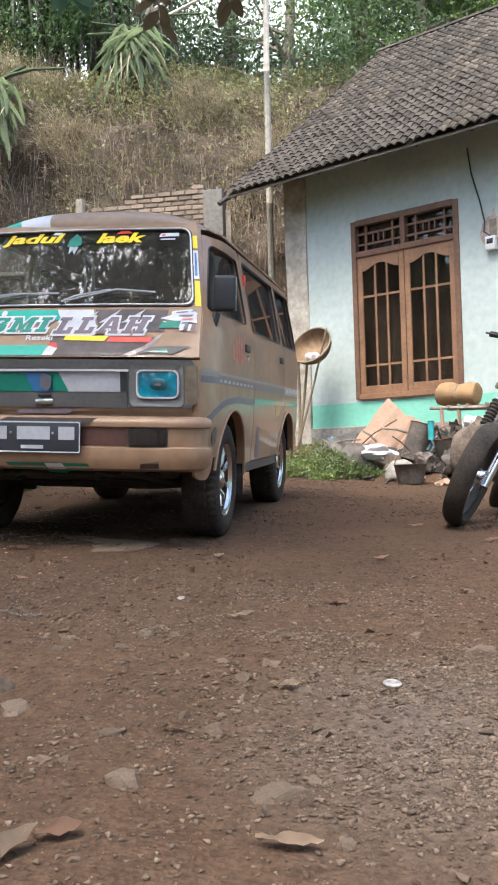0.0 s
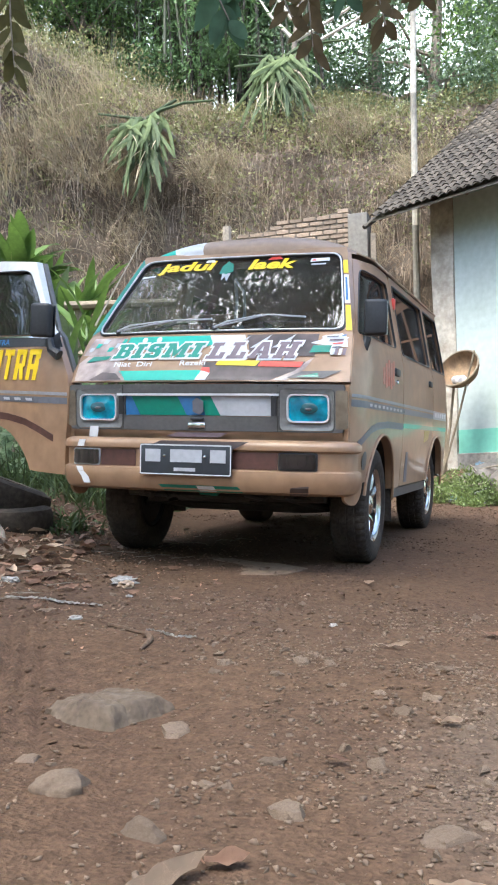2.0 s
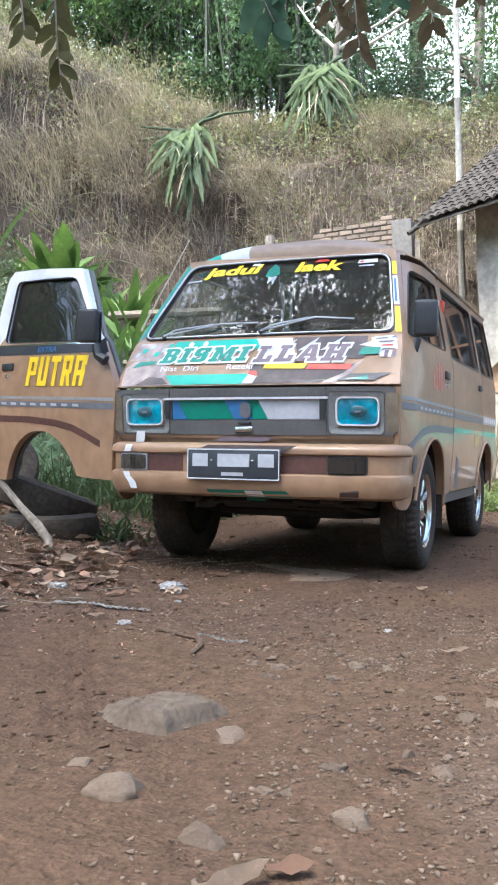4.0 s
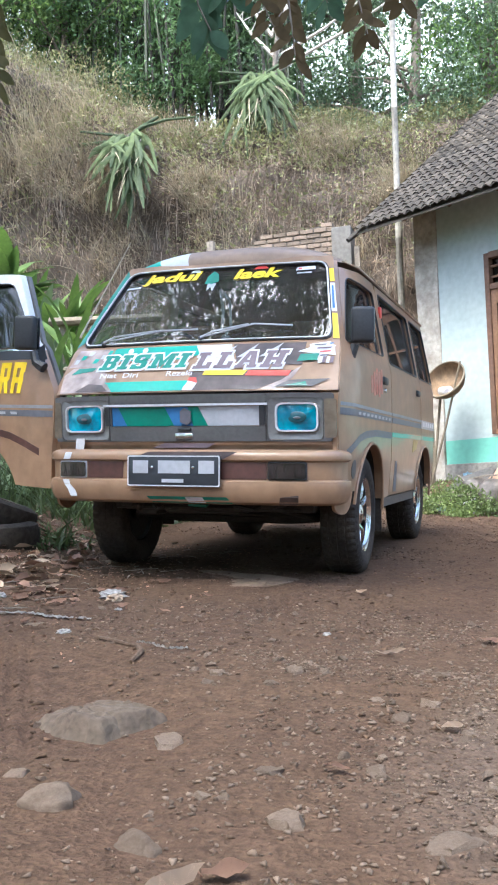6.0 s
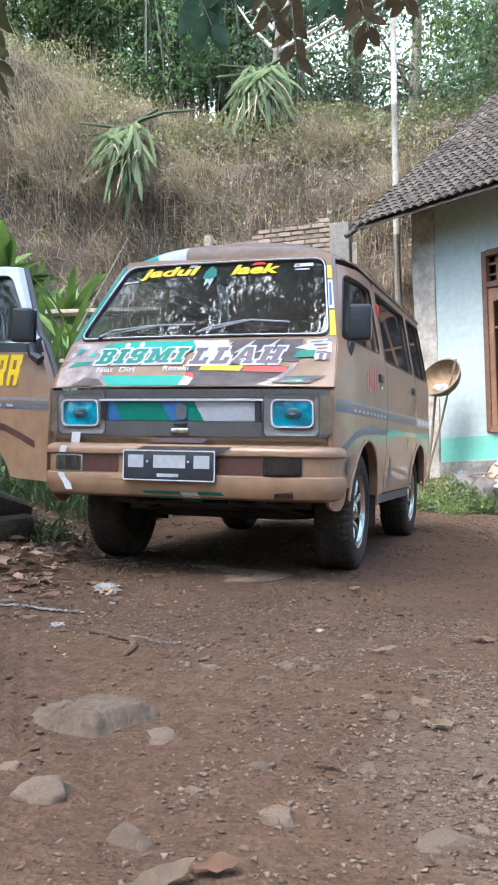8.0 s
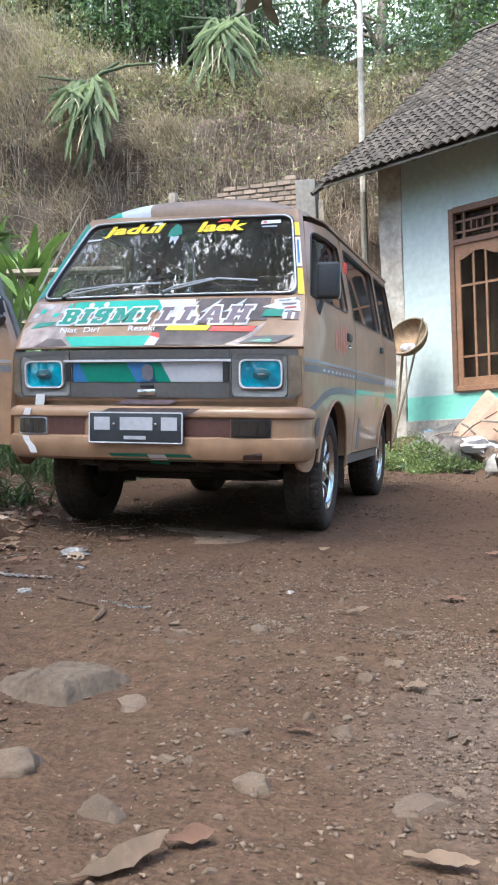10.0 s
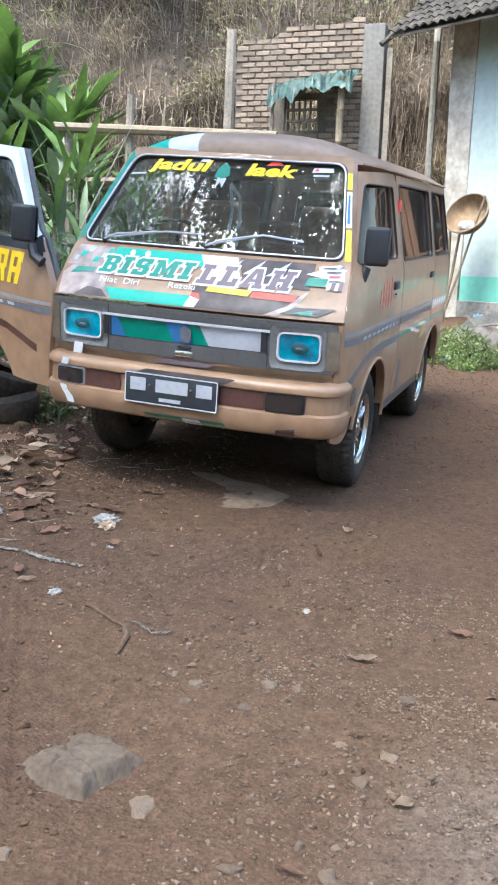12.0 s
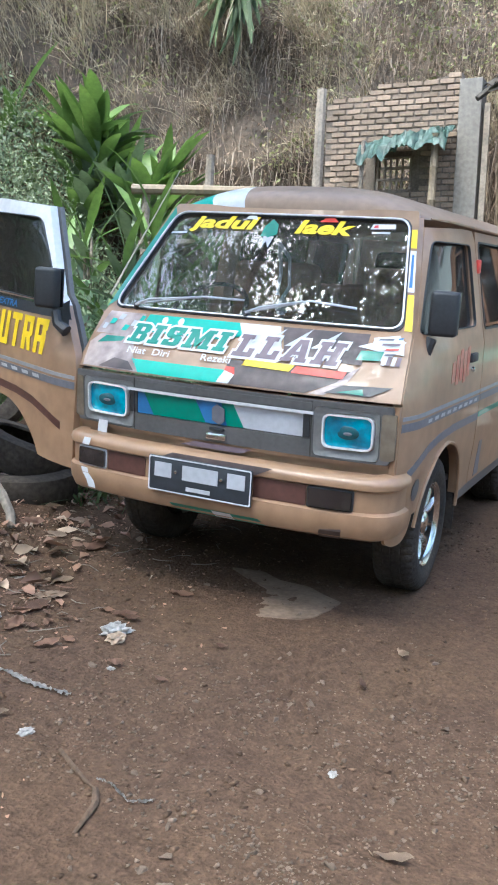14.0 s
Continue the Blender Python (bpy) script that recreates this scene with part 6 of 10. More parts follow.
def build_bank_growth():
    # hanging dead stems
    P, xs, ss = bank_samples(30000, -9, 4.5, 0.06, 1.04)
    # the cut face behind the van is barer below its brink
    P = P[~((xs > -5.4) & (xs < -1.3) & (ss < 0.66) & (RNG.uniform(0, 1, len(xs)) < 0.5))]
    n = len(P)
    along = np.stack([RNG.normal(0, 0.38, n), -np.abs(RNG.normal(0.4, 0.3, n)), RNG.normal(-0.35, 0.75, n)], axis=1)
    L = RNG.gamma(2.2, 0.16, n) + 0.08
    sag = np.stack([RNG.normal(0, 0.12, n), -0.1 * L, -L * RNG.uniform(0.3, 1.0, n)], axis=1)
    V, F = ribbon_arrays(P - np.array([0, 0.02, 0]), along, L, RNG.uniform(0.004, 0.012, n), sag, 4)
    tagged(np_mesh("dead_vines", V, F, M_VINE), "tangle of dead brown vines hanging on the bank", "vines", kind="stuff")
    # long bare roots hanging straight down
    P, xs, ss = bank_samples(2600, -6.5, 4.0, 0.35, 1.0)
    n = len(P)
    L = RNG.uniform(0.3, 1.3, n)
    V, F = ribbon_arrays(P - np.array([0, 0.10, 0]), np.stack([RNG.normal(0, 0.08, n), np.full(n, -0.25), np.full(n, -1.0)], axis=1), L, RNG.uniform(0.006, 0.015, n), np.stack([RNG.normal(0, 0.08, n), 0.22 * L, np.zeros(n)], axis=1), 5)
    tagged(np_mesh("hanging_roots", V, F, M_ROOTS), "pale bare roots hanging down the bank", "roots", kind="stuff")
    # straw, thick at the open end of the bank and in tufts along the brink
    Pa, xa, sa = bank_samples(34000, -11, -3.0, 0.22, 1.06)
    Pa = Pa[~((xa > -5.6) & (sa < 0.7) & (RNG.uniform(0, 1, len(xa)) < 0.8))]
    Pb, _, _ = bank_samples(11000, -4.5, 4.5, 0.5, 1.08)
    Pc, _, _ = bank_samples(20000, -2.2, 4.5, 0.12, 1.0)
    P = np.concatenate([Pa, Pb, Pc])
    keep = np.array([noise.noise(Vector(p) * 0.9) > (-0.28 if p[0] < -4.3 else 0.02) for p in P])
    P = P[keep]
    n = len(P)
    along = np.stack([RNG.normal(0, 0.35, n), -np.abs(RNG.normal(0.45, 0.3, n)), np.abs(RNG.normal(0.9, 0.35, n))], axis=1)
    L = RNG.uniform(0.25, 0.85, n) * np.where(P[:, 0] < -4.9, 1.35, 1.0)
    sag = np.stack([RNG.normal(0, 0.15, n), -0.35 * L * RNG.uniform(0, 1, n), -L * RNG.uniform(0.2, 0.9, n)], axis=1)
    V, F = ribbon_arrays(P, along, L, RNG.uniform(0.005, 0.013, n), sag, 4)
    tagged(np_mesh("dry_grass", V, F, M_STRAW), "dense dry straw-coloured grass on the bank", "grass", kind="stuff")
    # dead and living small leaves caught in it
    P, _, _ = bank_samples(26000, -9, 4.5, 0.0, 1.05)
    n = len(P)
    P = P + RNG.normal(0, 0.06, (n, 3)) - np.array([0, 0.06, 0])
    V, F = leaf_arrays(P, RNG.normal(0, 1, (n, 3)) + np.array([0, -0.4, -0.5]), RNG.uniform(0.03, 0.085, n), RNG.uniform(0.012, 0.032, n))
    tagged(np_mesh("dead_leaves", V, F, M_DEADLEAF), "withered brown leaves clinging to the bank", "leaves", kind="stuff")
    P, xs, ss = bank_samples(34000, -11, 4.5, 0.0, 1.15)
    keep = np.array([noise.noise(Vector(p) * 0.8 + Vector((3, 1, 0))) + 0.9 * max(0, s - 0.72) + (0.25 if s < 0.2 else 0) > 0.12 for p, s in zip(P, ss)])
    P = P[keep]
    n = len(P)
    P = P + RNG.normal(0, 0.12, (n, 3)) - np.array([0, 0.12, -0.05])
    V, F = leaf_arrays(P, RNG.normal(0, 1, (n, 3)) + np.array([0, -0.5, 0.1]), RNG.uniform(0.035, 0.10, n), RNG.uniform(0.016, 0.045, n))
    # shrubs over the brink
    n2 = 46000
    xs, ss = RNG.uniform(-11, 5, n2), RNG.uniform(0.86, 1.35, n2)
    Q = np.array([bank_point(x, q) for x, q in zip(xs, ss)])
    lift = np.array([max(0.05, 0.35 + 0.9 * noise.noise(Vector((x * 0.9, q * 4, 3)))) for x, q in zip(xs, ss)])
    Q[:, 2] += lift * RNG.uniform(0, 1, n2)
    V2, F2 = leaf_arrays(Q, RNG.normal(0, 1, (n2, 3)) + np.array([0, -0.4, 0.2]), RNG.uniform(0.04, 0.10, n2), RNG.uniform(0.018, 0.042, n2))
    V, F = np.concatenate([V, V2]), np.concatenate([F, F2 + len(V)])
    tagged(np_mesh("creepers", V, F, M_OLIVE), "yellow-green creepers and shrubs on the bank's brink", "creepers", kind="stuff")


build_bank_growth()


def make_strap_plant(base, n, length, width, label):
    """A tree cactus-like clump: limp jointed straps hanging from a few thick arms."""
    plant = empty("hanging_plant", Matrix.Translation(base), label, "plant", "hanging plants")
    arms = [[(0.0, 0.5, 0.1), (0.0, 0.1, 0.06), (-0.3, -0.05, 0.10), (-0.78, -0.05, 0.22)], [(0, 0, 0.05), (0.25, -0.05, 0.13), (0.6, -0.05, 0.18), (1.05, 0.0, 0.17)], [(0, 0.05, 0.0), (-0.4, 0.02, 0.03), (-0.85, 0.05, 0.07)], [(0, 0, 0.05), (0.2, 0, 0.16), (0.45, 0.05, 0.29)]]
    for arm in arms:
        part("arm", tubed(arm, [0.032, 0.028, 0.022, 0.015][:len(arm)], 7), M_STRAP_D, plant)
    for i in range(n):
        bm = bmesh.new()
        a = radians(-90 + 72 * max(-1, min(1, random.gauss(-0.12, 0.6))))
        start = Vector((rnd(-0.3, 0.2), rnd(-0.14, 0.08), rnd(-0.06, 0.08))) if i % 3 else Vector((rnd(-0.1, 0.16), rnd(-0.16, 0.02), rnd(-0.45, 0.05)))
        L = length * (rnd(0.4, 0.75) if i % 4 else rnd(0.8, 1.1)) * (1.0 - 0.35 * abs(math.cos(a)))
        d = Vector((math.cos(a), rnd(-0.5, 0.0), math.sin(a)))
        w, tw = width * 0.5 * rnd(0.7, 1.2), rnd(-0.8, 0.8)
        rows = []
        for k in range(8):
            f = k / 7
            p = start + d * L * f + Vector((0.05 * math.sin(f * 3 + i), -0.05 * f, -0.28 * L * f * f))
            across = Vector((-d.z * math.cos(tw * f), math.sin(tw * f), d.x * math.cos(tw * f))).normalized()
            half = w * (0.6 if k == 0 else 1.0 if k < 6 else 0.85 if k == 6 else 0.25)
            rows.append([bm.verts.new(p - across * half), bm.verts.new(p + Vector((0, -0.35 * half, 0))), bm.verts.new(p + across * half)])
        for r0, r1 in zip(rows, rows[1:]):
            bm.faces.new((r0[0], r0[1], r1[1], r1[0]))
            bm.faces.new((r0[1], r0[2], r1[2], r1[1]))
        part("leaf", bm, M_STRAP if i % 3 else M_STRAP_D, plant)
    part("stem", tubed([(0.1, 0.9, 0.0), (0.05, 0.4, 0.05), (0, 0, 0.05)], [0.06, 0.055, 0.05], 7), M_BARK, plant)
    for i in range(22):
        bm = bmesh.new()
        strap_leaf(bm, (rnd(-0.3, 0.25), rnd(-0.1, 0.1), rnd(-0.4, -0.1)), rnd(200, 340), rnd(-80, -20), length * rnd(0.6, 1.1), 0.022, rnd(20, 50), fold=0.2, segs=6, swell=0.2)
        part("dead_leaf", bm, M_STRAW, plant)
    return plant


make_strap_plant((-4.0, 8.25, 5.72), 84, 0.88, 0.062, "drooping green strap-leaved plant rooted in the bank")
make_strap_plant((-2.45, 10.2, 7.25), 90, 1.15, 0.054, "drooping green strap-leaved plant growing in a bare tree")


def bare_branches(m, label):
    """A leafless grey tree leaning over the bank."""
    tree = empty("bare_tree", m, label, "tree")
    part("trunk", tubed([(0.0, 0.25, -0.9), (0.0, 0.1, -0.3), (0.1, 0.0, 0.4), (0.3, -0.1, 1.6)], [0.05, 0.045, 0.035, 0.02], 7), M_BARK, tree)
    for d in ((0.9, -0.2, 1.0), (1.5, 0, 0.75), (-0.8, -0.1, 1.2), (0.3, 0.1, 1.5), (-0.5, 0, 0.7), (2.1, 0.1, 1.0)):
        s = Vector((0.05, 0.05, rnd(0.1, 0.7)))
        e = s + Vector(d)
        mid = (s + e) / 2 + Vector((rnd(-0.1, 0.1), 0, rnd(-0.15, 0.1)))
        bm = tubed([s, mid, e], [0.028, 0.02, 0.008], 6)
        for k in range(4):
            q = mid.lerp(e, rnd(0, 0.8))
            tube(bm, [q, q + Vector((rnd(-0.3, 0.3), rnd(-0.1, 0.1), rnd(0.1, 0.45)))], [0.009, 0.003], 5)
        part("limb", bm, M_PALE, tree)
    return tree


bare_branches(Matrix.Translation((-2.45, 10.5, 7.3)) @ Matrix.Scale(1.25, 4), "leafless pale grey tree at the brink of the bank")


# ---- the wood above ----
def make_tree(x, y, height, lean, radius, leaves, size, material, bark, dense_from=0.02, label="tall leafy tree above the bank"):
    s = next(q for q in np.linspace(1.0, 8, 500) if bank_point(x, q).y >= y or q > 7.9)
    z = bank_point(x, s).z
    tree = empty("tree", Matrix.Translation((x, y, z - 0.2)), label, "tree", "trees above the bank")
    top = Vector((lean[0], lean[1], height))
    pts = [Vector((0, 0, 0)).lerp(top, f) + Vector((math.sin(f * 5 + x) * 0.12, math.cos(f * 4 + y) * 0.1, 0)) for f in (0, 0.2, 0.4, 0.6, 0.8, 1)]
    r = height * 0.009 + 0.02
    part("trunk", tubed(pts, [r * (1.1 - 0.85 * f) for f in (0, 0.2, 0.4, 0.6, 0.8, 1)], 7), bark, tree)
    tips = []
    for k in range(26):
        f = rnd(dense_from, 0.8)
        p = Vector((0, 0, 0)).lerp(top, f)
        a = rnd(0, 6.3)
        e = p + Vector((math.cos(a), math.sin(a), rnd(0.1, 0.7))) * radius * rnd(0.5, 1.0)
        mid = (p + e) / 2 + Vector((0, 0, rnd(0, 0.2)))
        part("limb", tubed([p, mid, e], [r * 0.45, r * 0.3, 0.008], 5), bark, tree)
        tips += [mid, e, e + Vector((rnd(-0.4, 0.4), rnd(-0.4, 0.4), rnd(-0.4, 0.3)))]
    C = np.array([tuple(t) for t in tips])
    pick = RNG.integers(0, len(C), leaves)
    P = C[pick] + RNG.normal(0, 1, (leaves, 3)) * np.array([0.42, 0.42, 0.32]) * radius * 0.4
    V, F = leaf_arrays(P, RNG.normal(0, 1, (leaves, 3)) + np.array([0, 0, -0.6]), RNG.uniform(0.7, 1.3, leaves) * size, RNG.uniform(0.35, 0.55, leaves) * size)
    np_mesh("crown", V, F, material, tree)
    return tree


for x, y, h, lean, rad, n, size, m_, b_ in (
        (-7.7, 10.6, 6.0, (0.2, 0), 1.7, 5200, 0.14, M_LEAF2, M_BARK), (-8.9, 10.2, 6.0, (-0.2, 0), 1.8, 5200, 0.14, M_LEAF2, M_BARK), (-6.6, 11.0, 5.5, (-0.3, 0), 1.5, 4200, 0.14, M_LEAF2, M_BARK),
        (-11.5, 9.5, 6.5, (0.3, 0), 1.9, 5000, 0.16, M_LEAF2, M_BARK), (-9.3, 11.0, 7.5, (-0.4, 0), 2.0, 6500, 0.15, M_LEAF2, M_BARK), (-8.0, 12.5, 8.0, (0.2, 0), 1.9, 7000, 0.16, M_LEAF, M_BARK_D),
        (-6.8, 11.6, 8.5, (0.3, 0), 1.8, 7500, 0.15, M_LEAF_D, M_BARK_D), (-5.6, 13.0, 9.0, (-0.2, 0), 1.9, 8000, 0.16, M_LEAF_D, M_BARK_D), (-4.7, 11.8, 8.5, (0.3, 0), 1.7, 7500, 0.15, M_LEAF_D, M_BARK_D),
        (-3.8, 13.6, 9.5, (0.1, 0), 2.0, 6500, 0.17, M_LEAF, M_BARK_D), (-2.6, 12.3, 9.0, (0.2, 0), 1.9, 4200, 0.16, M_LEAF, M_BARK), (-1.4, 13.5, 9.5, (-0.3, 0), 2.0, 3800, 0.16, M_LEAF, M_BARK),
        (-0.3, 12.0, 8.8, (0.2, 0), 1.8, 3600, 0.15, M_LEAF, M_BARK), (0.9, 13.2, 9.5, (0.3, 0), 2.0, 4200, 0.16, M_LEAF, M_BARK), (2.2, 12.6, 8.5, (-0.2, 0), 2.1, 7000, 0.16, M_LEAF2, M_BARK),
        (3.6, 13.8, 9.5, (0.2, 0), 2.2, 7000, 0.17, M_LEAF2, M_BARK), (5.2, 14.5, 9.0, (0.1, 0), 2.2, 5000, 0.18, M_LEAF, M_BARK), (7.0, 15.5, 9.0, (0, 0), 2.3, 4000, 0.18, M_LEAF, M_BARK),
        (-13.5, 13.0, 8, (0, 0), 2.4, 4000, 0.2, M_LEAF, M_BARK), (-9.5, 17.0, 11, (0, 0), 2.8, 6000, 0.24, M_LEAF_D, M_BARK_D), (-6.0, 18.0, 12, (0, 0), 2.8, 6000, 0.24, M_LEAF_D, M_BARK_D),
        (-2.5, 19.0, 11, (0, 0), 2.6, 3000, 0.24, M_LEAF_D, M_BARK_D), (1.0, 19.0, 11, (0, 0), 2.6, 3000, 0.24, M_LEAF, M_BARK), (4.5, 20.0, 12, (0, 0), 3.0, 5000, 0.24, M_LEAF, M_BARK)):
    make_tree(x, y, h, lean, rad, int(n * (2.6 if x < -3 else 3.5)), size * 0.62, m_, b_)


def make_bamboo(x, y, n, label):
    clump = empty("bamboo_clump", Matrix.Translation((x, y, bank_point(x, 1.25).z - 0.1)), label, "bamboo")
    for i in range(n):
        p = Vector((rnd(-1.2, 1.2), rnd(-0.5, 0.8), 0))
        q = p + Vector((rnd(-0.45, 0.45), rnd(-0.4, 0.4), rnd(4, 6.5)))
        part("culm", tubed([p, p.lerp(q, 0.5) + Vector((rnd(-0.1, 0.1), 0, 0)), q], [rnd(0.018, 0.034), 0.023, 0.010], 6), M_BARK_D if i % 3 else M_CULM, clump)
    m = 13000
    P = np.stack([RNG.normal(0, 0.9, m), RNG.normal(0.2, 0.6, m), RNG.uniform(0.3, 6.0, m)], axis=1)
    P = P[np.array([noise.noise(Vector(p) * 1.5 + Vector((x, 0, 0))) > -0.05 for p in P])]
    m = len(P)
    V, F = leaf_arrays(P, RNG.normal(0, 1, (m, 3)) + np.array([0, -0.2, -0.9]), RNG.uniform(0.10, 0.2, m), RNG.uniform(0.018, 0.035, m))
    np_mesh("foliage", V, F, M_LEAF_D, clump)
    return clump


for x, y in ((-7.0, 11.6), (-5.6, 11.3), (-4.4, 11.9), (-3.3, 11.5)):
    make_bamboo(x, y, 26, "clump of dark bamboo stems above the bank")


# ---- overhanging branches ----
def make_overhang():
    """The tree that shades the yard: limbs from behind the viewer and a loose roof of leaves."""
    tree = empty("shade_tree", Matrix.Translation((-4.2, -5.2, ground_z(-4.2, -5.2) - 0.1)), "large shade tree spreading its crown over the yard", "tree")
    part("trunk", tubed([(0, 0, 0), (0.1, 0.1, 1.5), (0.3, 0.2, 3.0), (0.5, 0.5, 4.4)], [0.3, 0.25, 0.22, 0.16], 12), M_BARK, tree)
    tips = []
    for k in range(13):
        a = radians(-25 + 115 * k / 12)
        L = rnd(3.5, 7.0)
        p = Vector((0.35, 0.3, rnd(3.2, 4.3)))
        e = p + Vector((math.cos(a) * L, math.sin(a) * L, rnd(0.6, 2.2)))
        mid = p.lerp(e, 0.5) + Vector((0, 0, 0.5))
        part("limb", tubed([p, mid, e], [0.1, 0.06, 0.015], 7), M_BARK, tree)
        for f in np.linspace(0.25, 1.1, 7):
            q = (p.lerp(mid, f * 2) if f < 0.5 else mid.lerp(e, f * 2 - 1))
            for j in range(3):
                tips.append(q + Vector((rnd(-0.9, 0.9), rnd(-0.9, 0.9), rnd(-0.1, 0.8))))
    C = np.array([tuple(t) for t in tips])
    n = 4600
    P = C[RNG.integers(0, len(C), n)] + RNG.normal(0, 1, (n, 3)) * np.array([0.32, 0.32, 0.16])
    W = P + np.array([-4.2, -5.2, 0])
    P = P[(W[:, 1] < -2.0) & (P[:, 2] > 3.3)]
    # sprays of small leaves over the van: close above its near side, open above the far side
    sprays = []
    while len(sprays) < 280:
        x, y = rnd(-4.7, 0.9), rnd(-2.4, 0.8)
        if 0.7 * noise.noise(Vector((x * 1.1, y * 1.1, 2.0))) + 0.6 * noise.noise(Vector((x * 3.1, y * 3.1, 5.0))) + 0.95 * smooth01((x + 2.3) / 1.1) > rnd(-0.15, 0.85):
            sprays.append((x + 4.2, y + 5.2, rnd(5.2, 7.8)))
    sprays += [(rnd(-1.1, 1.1) + 4.2, rnd(-2.7, -0.9) + 5.2, rnd(5.6, 7.6)) for _ in range(85)]
    sprays += [(rnd(-4.9, -2.3) + 4.2, rnd(-1.5, 0.9) + 5.2, rnd(5.4, 7.6)) for _ in range(80)]
    sprays = np.array(sprays)
    n = 37000
    fine = sprays[RNG.integers(0, len(sprays), n)] + RNG.normal(0, 1, (n, 3)) * np.array([0.15, 0.15, 0.07])
    fv, ff = leaf_arrays(fine, RNG.normal(0, 1, (n, 3)) * np.array([1, 1, 0.4]) + np.array([0, 0, -0.3]), RNG.uniform(0.07, 0.13, n), RNG.uniform(0.032, 0.06, n))
    np_mesh("outer_leaves", fv, ff, M_LEAF_D, tree)
    n = len(P)
    V, F = leaf_arrays(P, RNG.normal(0, 1, (n, 3)) * np.array([1, 1, 0.4]) + np.array([0, 0, -0.35]), RNG.uniform(0.12, 0.22, n), RNG.uniform(0.06, 0.1, n))
    np_mesh("crown", V, F, M_LEAF_D, tree)
    return tree


make_overhang()


def flat_leaf(bm, base, angle, length, width):
    """A thin oval leaf hanging broadside on, slightly cupped."""
    a = radians(angle)
    d, w = Vector((math.cos(a), rnd(-0.35, 0.35), math.sin(a))), Vector((-math.sin(a), rnd(-0.5, 0.5), math.cos(a)))
    rows = []
    for f, k in ((0, 0.05), (0.15, 0.55), (0.35, 0.95), (0.55, 1.0), (0.75, 0.78), (0.9, 0.42), (1, 0.04)):
        p = Vector(base) + d * length * f + Vector((0, 0.12 * length * f * f, -0.1 * length * f * f))
        rows.append([bm.verts.new(p - w * width * 0.5 * k), bm.verts.new(p + Vector((0, 0.06 * width * k, 0))), bm.verts.new(p + w * width * 0.5 * k)])
    for r, s in zip(rows, rows[1:]):
        bm.faces.new((r[0], r[1], s[1], s[0]))
        bm.faces.new((r[1], r[2], s[2], s[1]))


def make_twig(points, leaves, material, label, size=0.1):
    """A hanging twig with paired oval leaflets."""
    twig = empty("hanging_twig", Matrix.Translation(points[0]), label, "branch", "hanging twigs")
    o = Vector(points[0])
    pts = [Vector(p) - o for p in points]
    part("stem", tubed(pts, [0.006, 0.005, 0.003][:len(pts)] + [0.003] * max(0, len(pts) - 3), 5), M_BARK, twig)
    for i in range(leaves):
        f = i / max(1, leaves - 1) * (len(pts) - 1)
        k = min(int(f), len(pts) - 2)
        p = pts[k].lerp(pts[k + 1], f - k)
        bm = bmesh.new()
        flat_leaf(bm, p, rnd(-70, -25) if i % 2 else rnd(205, 250), size * rnd(0.8, 1.15), size * rnd(0.4, 0.5))
        part("leaflet", bm, material, twig)
    return twig


M_TWIG_G = leaf_mat("twig_leaf", (0.13, 0.115, 0.035), (0.06, 0.055, 0.02), rough=0.9, through_light=0.35)
M_TWIG_T = leaf_mat("bluish_leaf", (0.10, 0.18, 0.10), (0.05, 0.10, 0.06), rough=0.85, through_light=0.5)
M_TWIG_B = leaf_mat("brown_leaf", (0.16, 0.112, 0.05), (0.07, 0.05, 0.025), rough=0.9, through_light=0.5)
make_twig([(-1.11, 0.3, 3.05), (-1.10, 0.3, 2.8), (-1.08, 0.3, 2.57)], 16, M_TWIG_G, "hanging twig with oval olive leaflets", 0.13)
make_twig([(-1.36, 0.35, 3.1), (-1.30, 0.3, 2.86)], 9, M_TWIG_G, "hanging twig with oval olive leaflets", 0.13)
make_twig([(0.02, 0.3, 2.95), (0.05, 0.3, 2.74), (0.11, 0.3, 2.60)], 14, M_TWIG_T, "hanging twig with broad bluish-green leaves", 0.155)
make_twig([(0.16, 0.34, 2.95), (0.2, 0.3, 2.78)], 8, M_TWIG_T, "hanging twig with broad bluish-green leaves", 0.15)
make_twig([(0.32, 0.3, 2.9), (0.36, 0.3, 2.72), (0.42, 0.3, 2.56)], 12, M_TWIG_B, "hanging twig with drying brown leaves", 0.105)
make_twig([(0.46, 0.3, 2.9), (0.50, 0.3, 2.65), (0.52, 0.3, 2.40)], 16, M_TWIG_B, "hanging twig with drying brown leaves", 0.11)
make_twig([(0.64, 0.33, 2.9), (0.66, 0.3, 2.72), (0.68, 0.3, 2.62)], 10, M_TWIG_T, "hanging twig with broad bluish-green leaves", 0.12)
make_twig([(0.80, 0.3, 2.85), (0.82, 0.32, 2.62), (0.86, 0.3, 2.44)], 15, M_TWIG_B, "hanging twig with drying brown leaves", 0.11)
make_twig([(0.97, 0.32, 2.85), (1.0, 0.3, 2.66), (1.03, 0.3, 2.55)], 11, M_TWIG_B, "hanging twig with drying brown leaves", 0.11)
make_twig([(1.15, 0.32, 2.85), (1.17, 0.3, 2.62)], 9, M_TWIG_T, "hanging twig with broad bluish-green leaves", 0.12)


